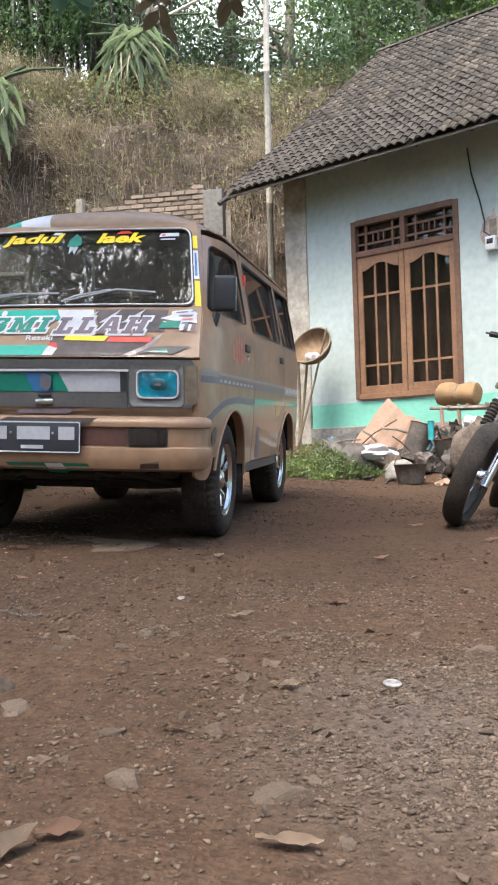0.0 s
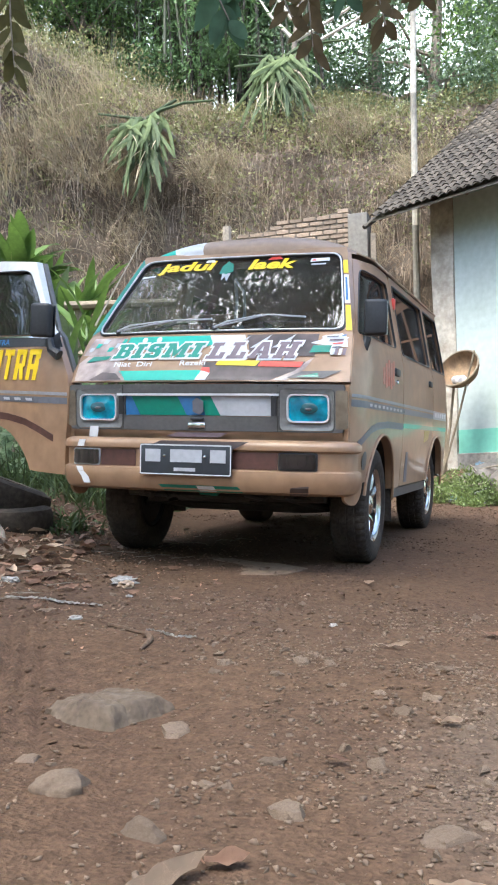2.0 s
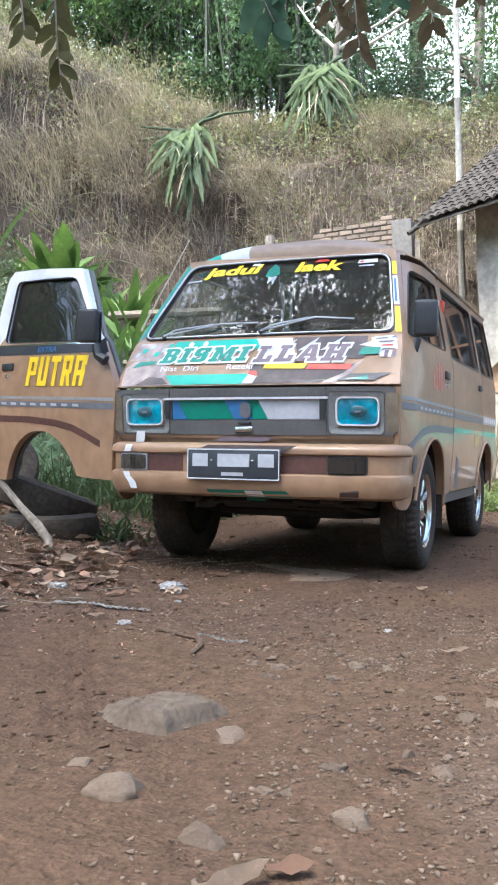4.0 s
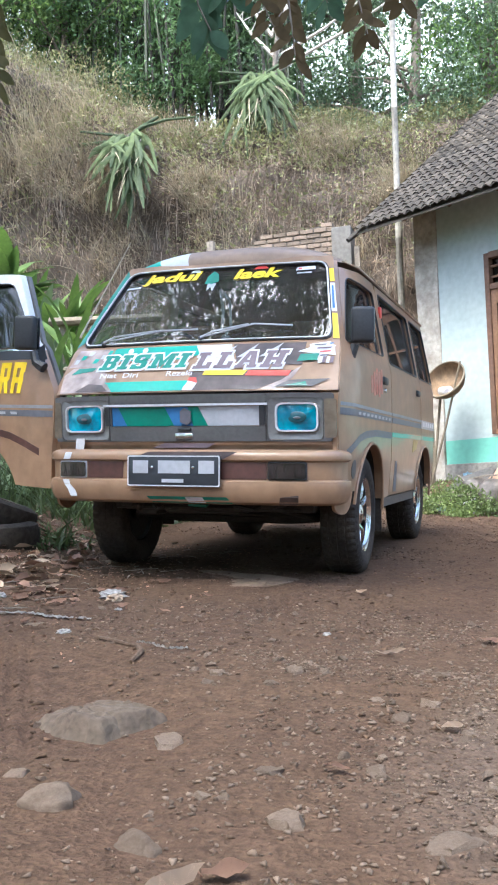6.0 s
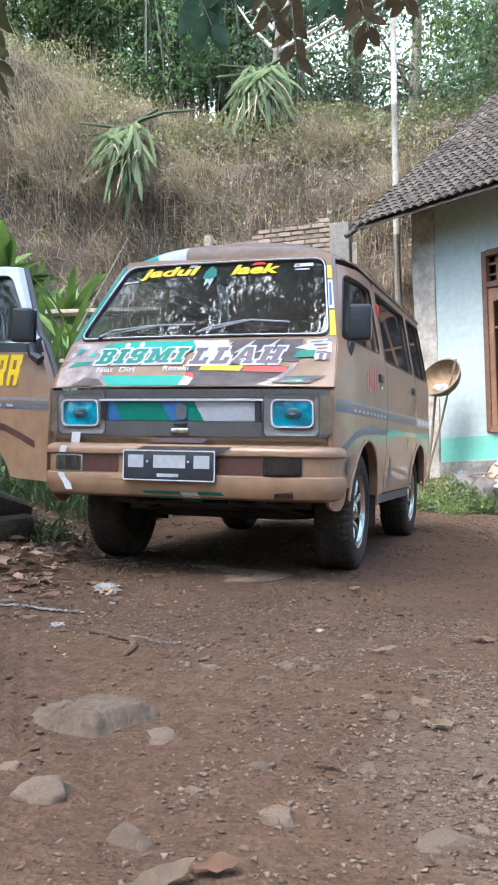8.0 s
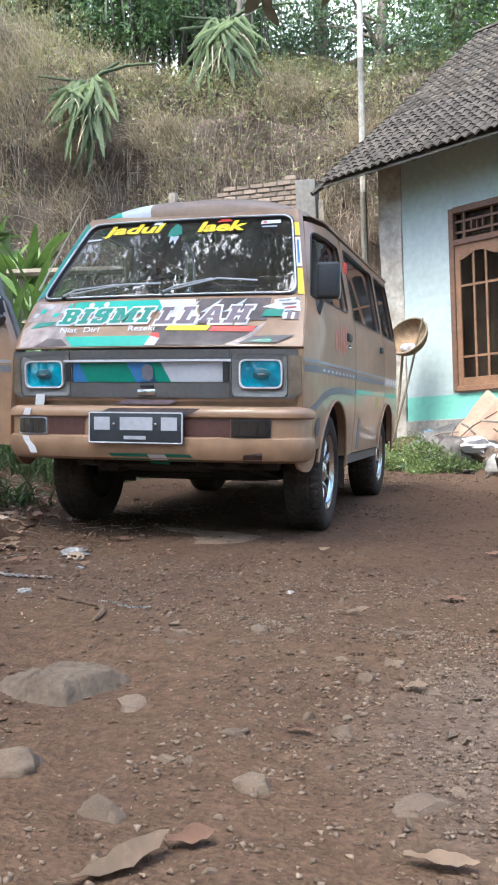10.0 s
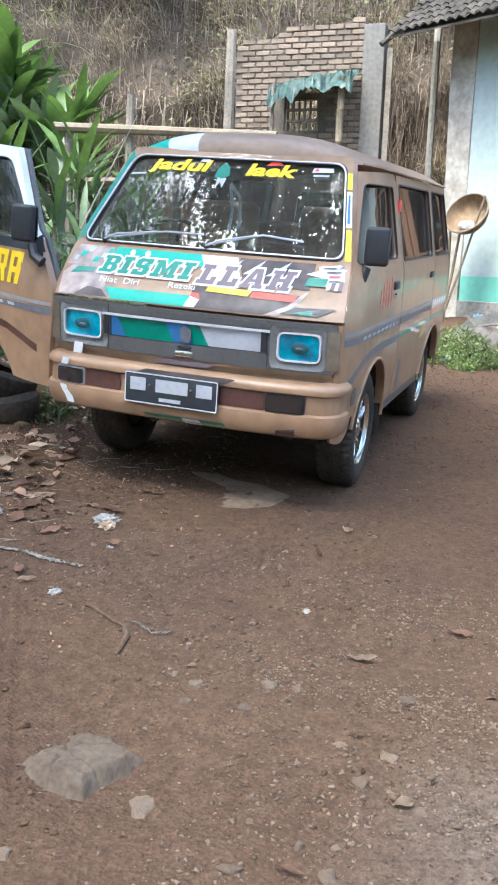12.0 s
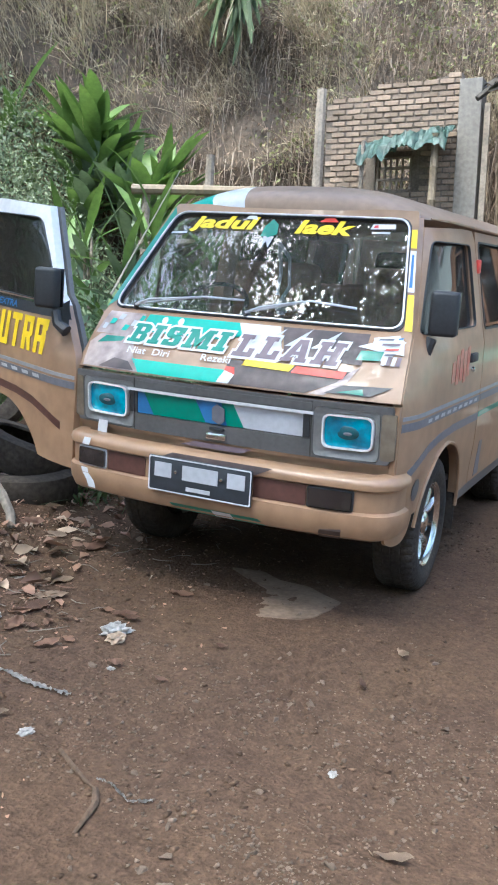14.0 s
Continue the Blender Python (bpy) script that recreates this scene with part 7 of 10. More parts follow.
# ---- broad-leaved plants beside the van ----
def make_broad_plant(base, n, length, width, label, stalk=1.2):
    plant = empty("broad_leaf_plant", Matrix.Translation(base), label, "plant", "broad-leaved plants")
    heads = []
    for _ in range(4):
        top = Vector((rnd(-0.22, 0.22), rnd(-0.2, 0.2), stalk * rnd(0.8, 1.05)))
        part("stalk", tubed([(rnd(-0.1, 0.1), rnd(-0.1, 0.1), -0.1), top * 0.5, top], [0.022, 0.018, 0.014], 6), M_BARK, plant)
        heads.append(top)
    for i in range(n):
        h = heads[i % 4]
        bm = bmesh.new()
        strap_leaf(bm, h + Vector((0, 0, rnd(-0.45, 0.05))), rnd(0, 360), rnd(25, 80), length * rnd(0.7, 1.15), width * rnd(0.6, 1.2), rnd(10, 60), fold=0.22, segs=7, swell=0.45, tip=0.1)
        part("leaf", bm, M_TI if i % 4 else M_TI_PALE, plant)
    return plant


gz = ground_z
for x, y, n, L, w, st in ((-4.98, 6.45, 84, 1.0, 0.19, 2.5), (-4.25, 6.35, 72, 0.9, 0.20, 2.05), (-5.9, 6.0, 30, 0.9, 0.16, 2.6), (-4.85, 5.9, 36, 0.8, 0.17, 1.6), (-3.9, 5.9, 26, 0.75, 0.14, 1.25), (-2.75, 4.1, 22, 0.85, 0.11, 1.3), (-2.3, 4.4, 20, 0.7, 0.1, 1.1), (-2.5, 3.3, 18, 0.65, 0.1, 0.9), (-3.6, 4.3, 20, 0.7, 0.09, 1.25)):
    make_broad_plant((x, y, gz(x, y)), n, L, w, "tall plant with broad glossy green leaves", st)


def build_undergrowth():
    n = 15000
    P = np.stack([RNG.uniform(-6.5, -1.25, n), RNG.uniform(0.6, 7.5, n), np.zeros(n)], axis=1)
    P = P[(P[:, 1] > 2.15) | (P[:, 0] < -3.1)]
    n = len(P)
    h = np.array([max(0.0, 0.75 + 0.6 * noise.noise(Vector((x * 0.8, y * 0.8, 2))) - 0.5 * max(0, x + 2.3)) for x, y, _ in P])
    P[:, 2] = [gz(x, y) for x, y, _ in P]
    P[:, 2] += h * RNG.uniform(0.05, 1.0, n)
    V, F = leaf_arrays(P, RNG.normal(0, 1, (n, 3)) + np.array([0.1, -0.3, 0.2]), RNG.uniform(0.06, 0.16, n), RNG.uniform(0.025, 0.06, n))
    tagged(np_mesh("undergrowth", V, F, M_LEAF), "low green weeds and seedlings behind the van", "weeds", kind="stuff")
    n = 36000
    P = np.stack([RNG.uniform(-7.4, -4.0, n), RNG.uniform(4.0, 6.4, n), np.zeros(n)], axis=1)
    P[:, 2] = [gz(x, y) for x, y, _ in P]
    P[:, 2] += RNG.uniform(0.0, 1.0, n) * np.array([max(0.3, 2.0 + 1.0 * noise.noise(Vector((x * 1.3, y * 1.3, 7))) + 0.75 * (-4.6 - x)) for x, y, _ in P])
    V, F = leaf_arrays(P, RNG.normal(0, 1, (n, 3)) + np.array([0.1, -0.3, 0.0]), RNG.uniform(0.03, 0.075, n), RNG.uniform(0.014, 0.034, n))
    tagged(np_mesh("shrub", V, F, M_SAGE), "dusty grey-green shrub thicket below the bank", "shrub", kind="stuff")
    n = 1450
    P = np.stack([RNG.uniform(-3.2, -1.2, n), RNG.uniform(1.75, 3.4, n), np.zeros(n)], axis=1)
    P[1300:, 0], P[1300:, 1] = RNG.normal(-1.22, 0.09, 150), RNG.normal(1.05, 0.16, 150)
    P[:, 2] = [gz(x, y) for x, y, _ in P]
    V, F = ribbon_arrays(P, RNG.normal(0, 0.35, (n, 3)) + np.array([0, 0, 1]), RNG.uniform(0.15, 0.5, n) * np.where(np.arange(n) < 1300, 1, 0.45), RNG.uniform(0.01, 0.025, n), np.stack([RNG.normal(0, 0.1, n), RNG.normal(-0.05, 0.1, n), -RNG.uniform(0.02, 0.2, n)], axis=1), 4)
    tagged(np_mesh("long_grass", V, F, M_GRASS), "tufts of long green grass beside the van", "grass", kind="stuff")
    n = 13000
    P = np.stack([RNG.uniform(0.15, 1.75, n), RNG.uniform(4.6, 5.9, n), np.zeros(n)], axis=1)
    keep = np.array([math.hypot((x - 0.72) / 0.62, (y - 5.15) / 0.5) + 0.35 * noise.noise(Vector((x * 3, y * 3, 0))) < 0.9 for x, y, _ in P])
    P = P[keep]
    n = len(P)
    P[:, 2] = [gz(x, y) + 0.38 * max(0.15, 1 - math.hypot((x - 0.7) / 0.7, (y - 5.2) / 0.6)) * RNG.uniform(0, 1) for x, y, _ in P]
    V, F = leaf_arrays(P, RNG.normal(0, 1, (n, 3)) + np.array([0, -0.3, 0.5]), RNG.uniform(0.02, 0.06, n), RNG.uniform(0.01, 0.024, n))
    tagged(np_mesh("weeds", V, F, M_WEED), "patch of bright green weeds before the house", "weeds", kind="stuff")


build_undergrowth()


# ---- unseen trees added round the yard behind the viewer, to cut low sky light ----
def make_blocker_tree(x, y, height, radius, leaves):
    z = ground_z(x, y)
    tree = empty("sky_blocker_tree", Matrix.Translation((x, y, z - 0.1)), "unseen leafy tree added to block low sky light", "tree", "trees round the yard")
    part("trunk", tubed([(0, 0, 0), (0.1, 0.05, height * 0.35), (0.0, 0.1, height * 0.8)], [0.16, 0.12, 0.05], 8), M_BARK, tree)
    C = np.array([(math.cos(a) * r, math.sin(a) * r, h) for a, r, h in ((rnd(0, 6.3), radius * math.sqrt(random.random()) * 0.8, rnd(0.10, 1.0) * height) for _ in range(90))])
    P = C[RNG.integers(0, 90, leaves)] + RNG.normal(0, 0.5, (leaves, 3))
    V, F = leaf_arrays(P, RNG.normal(0, 1, (leaves, 3)) + np.array([0, 0, -0.5]), RNG.uniform(0.25, 0.4, leaves), RNG.uniform(0.12, 0.2, leaves))
    np_mesh("crown", V, F, M_LEAF, tree)


for x, y in ((-9, -7), (-6, -11), (-2, -12.5), (2, -12.5), (6, -11.5), (9.5, -9), (11.5, -5), (12.5, -0.5), (-11, -3)):
    make_blocker_tree(x, y, 7.0 + rnd(-0.8, 1.2), 2.4, 4200)


# ---- the brick ruin, poles and rails behind ----
M_BRICK = mat("pale_orange_brick", (0.225, 0.165, 0.118), rough=0.9, var=0.16, scale=6, fine=40, bump=0.35, second=(0.165, 0.125, 0.093), random_tint=0.25)
M_PILLAR = mat("dark_cement", (0.19, 0.17, 0.145), rough=0.95, var=0.25, scale=3, fine=22, bump=0.4, second=(0.16, 0.15, 0.135))
M_MORTAR = mat("grey_mortar", (0.125, 0.1, 0.078), rough=0.95, var=0.3, scale=5, fine=40, bump=0.4)
M_TARP = mat("green_tarp", (0.025, 0.06, 0.045), rough=0.45, var=0.5, scale=5, fine=16, bump=0.3, second=(0.11, 0.18, 0.155))


def brick_top(x):
    return 3.62 + 0.24 * (x + 2.45) / 1.55


def build_ruin():
    ruin = empty("brick_wall", Matrix.Translation((0, 7.5, 0)), "unplastered orange brick wall of a ruined shed", "wall", kind="structure")
    x0, x1 = -2.42, -0.84
    z0 = ground_z(-1.6, 7.5) - 0.1
    hole = [(-1.79, 2.60), (-1.36, 2.60), (-1.36, 2.97), (-1.79, 2.97)]
    part("mortar", panel([(x0, z0), (x1, z0), (x1, brick_top(x1) - 0.03), (x0, brick_top(x0) - 0.03)], [hole], where=lambda u, v: Vector((u, -0.045, v)), thick=0.1, back=lambda u, v: Vector((u, 0.11, v))), M_MORTAR, ruin, smooth=False)
    part("pillar", boxed(-0.85, -0.60, -0.10, 0.16, z0, 3.76, bevel=0.008), M_PILLAR, ruin, "grey cement pillar", smooth=False)
    part("pillar_board", boxed(-0.575, -0.51, -0.04, 0.0, z0, 3.5), M_OLDWOOD, ruin, smooth=False)
    part("timber_post", tubed([(-2.50, -0.06, z0), (-2.51, -0.05, 2.2), (-2.49, -0.05, 3.78)], [0.075, 0.07, 0.06], 8), M_OLDWOOD, ruin, "weathered timber post")
    win = part("window", boxed(-1.80, -1.76, -0.02, 0.07, 2.58, 2.99), M_OLDWOOD, ruin, "small latticed window opening", smooth=False)
    part("jamb", boxed(-1.39, -1.35, -0.02, 0.07, 2.58, 2.99), M_OLDWOOD, win, smooth=False)
    for z in (2.59, 2.72, 2.85, 2.97):
        part("rail", boxed(-1.76, -1.39, -0.01, 0.03, z - 0.014, z + 0.014), M_OLDWOOD, win, smooth=False)
    for x in (-1.69, -1.62, -1.55, -1.48):
        part("bar", boxed(x - 0.011, x + 0.011, 0.0, 0.03, 2.6, 2.96), M_OLDWOOD, win, smooth=False)
    # bricks: four worn shapes shared by all
    course, length = 0.064, 0.18
    shapes = []
    for k in range(4):
        bm = boxed(-length / 2 + 0.009, length / 2 - 0.009, -0.056, 0.05, -course / 2 + 0.006, course / 2 - 0.006, bevel=0.006, segs=1)
        for v in bm.verts:
            v.co += Vector((rnd(-0.003, 0.003), rnd(-0.004, 0.002), rnd(-0.003, 0.003)))
        me = bpy.data.meshes.new("brick")
        bm.to_mesh(me)
        bm.free()
        me.materials.append(M_BRICK)
        shapes.append(me)
    low = bmesh.new()
    rows = int((3.98 - z0) / course)
    for r in range(rows):
        z = 3.98 - (r + 0.5) * course
        x = x0 + (length / 2 if r % 2 else 0.0) - 0.02
        while x < x1 + 0.02:
            left, right = max(x, x0), min(x + length, x1)
            c = (left + right) / 2
            inside = right - left > 0.04 and z < brick_top(c) + rnd(-0.05, 0.05)
            blocked = -1.82 - length / 2 < c < -1.33 + length / 2 and 2.58 < z < 2.99
            if inside and not blocked:
                if z > 2.25:
                    ob = new("brick", random.choice(shapes))
                    ob.parent = ruin
                    ob.matrix_basis = pose(c, rnd(-0.007, 0.006), z, rnd(-1, 1), rnd(-0.8, 0.8), rnd(-1.2, 1.2)) @ Matrix.Diagonal(((right - left) / length, 1, 1, 1))
                else:
                    box(low, left + 0.008, right - 0.008, -0.05, 0.05, z - course / 2 + 0.006, z + course / 2 - 0.006)
            x += length
    tagged(part("lower_bricks", low, M_BRICK, ruin, smooth=False), kind="stuff")
    return ruin


build_ruin()


def make_tarp():
    bm = bmesh.new()
    nx, ny = 64, 14
    grid = []
    for j in range(ny + 1):
        row = []
        for i in range(nx + 1):
            f, g = i / nx, j / ny
            x = -1.86 + 1.0 * f
            edge = 0.16 * noise.noise(Vector((f * 3.3, 3, 0))) + 0.06 * noise.noise(Vector((f * 11, 3, 0)))
            y = 7.42 - 0.5 * g
            z = 3.10 + 0.12 * f - 0.14 * g ** 2 - (0.09 + edge + 0.1 * max(0, 0.35 - f)) * (g > 0.75) * (g - 0.75) * 4 + 0.09 * noise.noise(Vector((f * 4.3, g * 3, 1))) + 0.055 * noise.noise(Vector((f * 11, g * 7, 4))) + 0.04 * noise.noise(Vector((f * 31, g * 9, 8)))
            row.append(bm.verts.new((x, y + 0.03 * noise.noise(Vector((f * 6, g * 3, 5))), z)))
        grid.append(row)
    for a, b in zip(grid, grid[1:]):
        for i in range(nx):
            bm.faces.new((a[i], a[i + 1], b[i + 1], b[i]))
    bmesh.ops.solidify(bm, geom=bm.faces[:], thickness=0.004)
    ob = thing("tarpaulin", bm, M_TARP, Matrix.Identity(4), "crumpled green tarpaulin awning over the brick wall's window", "tarpaulin")
    return ob


make_tarp()


def bamboo(points, r, label, name="bamboo_pole", material=None, nodes=0.35, category="pole"):
    """A bamboo pole with swollen joints."""
    a, b = Vector(points[0]), Vector(points[-1])
    L = (b - a).length
    n = max(2, int(L / nodes))
    pts, rad = [], []
    for k in range(n + 1):
        f = k / n
        p = a.lerp(b, f) + Vector((0.01 * math.sin(f * 7), 0.01 * math.cos(f * 5), 0))
        for df, rr in ((-0.012, 1.0), (0.0, 1.14), (0.012, 1.0)):
            g = f + df / max(L, 0.1)
            if 0 <= g <= 1:
                pts.append(a.lerp(b, g) + (p - a.lerp(b, f)))
                rad.append(r * rr * (1 - 0.2 * f))
    return thing(name, tubed(pts, rad, 8), material or M_BAMBOO, Matrix.Identity(4), label, category)


# tall pale pole behind the eave; short props and rails
bamboo([(-0.07, 7.66, ground_z(0, 7.6) - 0.1), (0.0, 7.72, 7.0)], 0.046, "tall straight pale bamboo pole before the bank", material=M_GREYPOLE, nodes=1.7)
bamboo([(-0.99, 7.05, ground_z(-0.99, 7.05)), (-1.0, 7.05, 3.12)], 0.05, "short bamboo prop under the tarpaulin")
bamboo([(-1.80, 7.05, ground_z(-1.80, 7.05)), (-1.81, 7.02, 3.08)], 0.03, "thin bamboo prop under the tarpaulin", material=M_OLDWOOD)
bamboo([(-3.25, 4.55, 2.26), (-1.05, 4.75, 2.18)], 0.048, "horizontal bamboo rail tied to posts", name="bamboo_rail")
bamboo([(-3.2, 4.6, 1.75), (-1.1, 4.75, 1.78)], 0.04, "lower horizontal bamboo rail tied to posts", name="bamboo_rail")
bamboo([(-2.48, 4.68, ground_z(-2.48, 4.68) - 0.1), (-2.5, 4.68, 2.56)], 0.05, "weathered fence post carrying bamboo rails", name="fence_post", material=M_OLDWOOD, category="post")
bamboo([(-1.25, 4.8, ground_z(-1.25, 4.8) - 0.1), (-1.25, 4.8, 2.25)], 0.05, "weathered fence post carrying bamboo rails", name="fence_post", material=M_OLDWOOD, category="post")
bamboo([(-3.15, 4.63, ground_z(-3.15, 4.63) - 0.1), (-3.15, 4.63, 2.3)], 0.05, "weathered fence post carrying bamboo rails", name="fence_post", material=M_OLDWOOD, category="post")


# ---- along the house front ----
def at_house(u, out, z):
    return HOUSE @ Vector((u, -out, z))


def house_ground(u, out):
    p = HOUSE @ Vector((u, -out, 0))
    return ground_z(p.x, p.y)


M_WICKER = mat("brown_wicker", (0.19, 0.12, 0.065), rough=0.8, var=0.3, scale=14, fine=90, bump=0.5)
M_CARD = mat("cardboard", (0.56, 0.38, 0.28), rough=0.85, var=0.1, scale=4, fine=30, bump=0.06)
M_CLOTH = mat("white_cloth", (0.44, 0.42, 0.41), rough=0.9, var=0.1, scale=9, bump=0.1)
M_FOAM = mat("tan_foam", (0.27, 0.165, 0.08), rough=0.9, var=0.15, scale=8, fine=60, bump=0.2)
M_RUST = mat("rusty_iron", (0.16, 0.09, 0.06), rough=0.85, var=0.4, scale=9, fine=50, bump=0.3)
M_SOOT = mat("sooty_metal", (0.085, 0.068, 0.056), rough=0.6, var=0.4, scale=7, fine=40, bump=0.2)
M_BLUEP = mat("blue_plastic", (0.16, 0.27, 0.36), rough=0.5, var=0.2, scale=9)
M_TURQ = mat("turquoise_plastic", (0.05, 0.4, 0.4), rough=0.4, var=0.15, scale=9)
M_ZINC = mat("dull_zinc", (0.38, 0.38, 0.38), rough=0.6, metal=0.4, var=0.25, scale=6, bump=0.1)
M_DULL = mat("dull_grey_sheet", (0.15, 0.14, 0.13), rough=0.8, var=0.3, scale=6, bump=0.2)
# near-black: the shade between pieces of junk is put into this colour
M_GAP_SHADE = mat("shadowy_gap_rubbish", (0.05, 0.042, 0.036), rough=0.95, var=0.5, scale=14, fine=60, bump=0.8)
M_PINKWOOD = mat("raw_timber", (0.42, 0.26, 0.19), rough=0.8, var=0.15, scale=4, fine=40, bump=0.15)
M_SACK = mat("brown_sack", (0.135, 0.10, 0.075), rough=0.95, var=0.4, scale=6, fine=40, bump=0.12)


def make_basket():
    m = Matrix.Translation(at_house(-0.36, 0.42, 1.60)) @ pose(0, 0, 0, 58, 0, -26)
    b = empty("winnowing_basket", m, "round woven bamboo basket holding white scraps on sticks", "basket")
    prof = [(-0.145, 0.001), (-0.14, 0.11), (-0.11, 0.185), (-0.05, 0.225), (0.0, 0.24), (0.012, 0.245), (0.012, 0.232), (-0.005, 0.226), (-0.055, 0.21), (-0.105, 0.17), (-0.125, 0.1), (-0.13, 0.001)]
    part("bowl", lathe(prof, 36, "z"), M_WICKER, b)
    bm = bmesh.new()
    ring = [(0.24 * math.cos(a), 0.24 * math.sin(a), 0.012) for a in np.linspace(0, 2 * math.pi, 37)]
    tube(bm, ring, 0.012, 6)
    part("rim", bm, M_BAMBOO, b)
    for i in range(9):
        bm = bmesh.new()
        bmesh.ops.create_icosphere(bm, subdivisions=2, radius=rnd(0.03, 0.05))
        for v in bm.verts:
            v.co *= 1 + 0.35 * noise.noise(v.co * 18 + Vector((i, 0, 0)))
        part("scrap", bm, M_CLOTH, b, at=Matrix.Translation((rnd(-0.09, 0.09), rnd(-0.15, -0.03), rnd(-0.11, -0.05))))
    for u0, o0, u1, o1, r in ((-0.62, 0.34, -0.66, 0.30, 0.02), (-0.50, 0.30, -0.60, 0.42, 0.018), (-0.16, 0.40, -0.56, 0.5, 0.014)):
        a, c = at_house(u1, o1, house_ground(u1, o1) - 0.03), at_house(u0, o0, 1.55 if u0 < -0.4 else 1.78)
        thing("bamboo_stick", tubed([a, a.lerp(c, 0.5) + Vector((0.01, 0, 0)), c], [r, r * 0.9, r * 0.8], 7), M_BAMBOO, Matrix.Identity(4), "thin bamboo stick propping the basket", "stick", "sticks under the basket")


make_basket()


def make_meter():
    m = HOUSE @ Matrix.Translation((1.66, -0.002, 2.47))
    box_ob = empty("meter_box", m, "small white electric meter box with a loose cable", "meter")
    part("case", boxed(-0.055, 0.055, -0.075, 0.0, -0.08, 0.06, bevel=0.012), M_WHITE, box_ob)
    part("dial_window", boxed(-0.035, 0.035, -0.079, -0.074, -0.02, 0.03, bevel=0.002), M_SMOKE, box_ob)
    part("cable", tubed([(-0.24, -0.02, 1.02), (-0.2, -0.03, 0.75), (-0.12, -0.02, 0.45), (-0.07, -0.025, 0.22), (-0.08, -0.03, 0.12), (0.0, -0.03, 0.06)], 0.008, 6), M_DARK, box_ob)
    ragged = [(0.13 * math.cos(a) * (1 + 0.5 * noise.noise(Vector((a * 2.3, 0, 0)))), 0.12 + 0.17 * math.sin(a) * (1 + 0.6 * noise.noise(Vector((a * 3.1, 5, 0))))) for a in np.linspace(0, 6.0, 26)]
    part("peeled_patch", panel(ragged, where=lambda u, v: Vector((u, -0.004, v)), thick=0.004, back=lambda u, v: Vector((u, 0.0, v))), mat("peeled_plaster", (0.42, 0.33, 0.28), rough=0.95, var=0.25, scale=12), box_ob, "bare patch of peeled limewash", smooth=False)
    part("bracket", boxed(-0.03, 0.05, -0.012, -0.004, 0.05, 0.24, bevel=0.003), M_OLDWOOD, box_ob, smooth=False)


make_meter()


def sheet(name, corners, folds, material, label, category, thick=0.008, group=""):
    """A stiff sheet through four corners, bent along folds."""
    a, b, c, d = [Vector(p) for p in corners]
    n = (b - a).cross(d - a).normalized()
    bm = bmesh.new()
    N = 10
    grid = []
    for j in range(N + 1):
        row = []
        for i in range(N + 1):
            f, g = i / N, j / N
            p = (a.lerp(b, f)).lerp(d.lerp(c, f), g)
            k = sum(h * max(0, 1 - abs((f * x + g * y) - o) * 6) for x, y, o, h in folds)
            row.append(bm.verts.new(p + n * (k + 0.008 * noise.noise(p * 6))))
        grid.append(row)
    for r, s in zip(grid, grid[1:]):
        for i in range(N):
            bm.faces.new((r[i], r[i + 1], s[i + 1], s[i]))
    bmesh.ops.solidify(bm, geom=bm.faces[:], thickness=thick)
    return thing(name, bm, material, Matrix.Identity(4), label, category, group)


def lump(name, centre, size, material, label, category, seed=0, rough=0.25, turn=0.0):
    bm = bmesh.new()
    bmesh.ops.create_icosphere(bm, subdivisions=3, radius=1)
    for v in bm.verts:
        k = 1 + rough * noise.noise(v.co * 1.6 + Vector((seed * 3.1, 0, 0))) + rough * 0.4 * noise.noise(v.co * 4 + Vector((seed, 0, 0)))
        v.co = Vector((v.co.x * size[0], v.co.y * size[1], max(v.co.z, -0.75) * size[2])) * k
    return thing(name, bm, material, Matrix.Translation(centre) @ pose(0, 0, 0, 0, 0, turn), label, category)


def bucket(name, centre, r0, r1, h, material, label, handle=True, tilt=(0, 0)):
    e = empty(name, Matrix.Translation(centre) @ pose(0, 0, 0, tilt[0], tilt[1], 0), label, "bucket")
    part("body", lathe([(0, 0.001), (0, r0), (h * 0.5, (r0 + r1) / 2), (h, r1), (h + 0.008, r1 + 0.008), (h + 0.008, r1 - 0.004), (h * 0.5, (r0 + r1) / 2 - 0.008), (0.01, r0 - 0.008), (0.01, 0.001)], 28, "z"), material, e)
    if handle:
        part("handle", tubed([(-r1, 0, h), (-r1 * 0.8, 0.03, h + r1 * 0.5), (0, 0.05, h + r1 * 0.75), (r1 * 0.8, 0.03, h + r1 * 0.5), (r1, 0, h)], 0.005, 6), M_RUST, e)
    return e


def heap_at(u, out, lift=0.0):
    return at_house(u, out, house_ground(u, out) + lift)


house_at = at_house


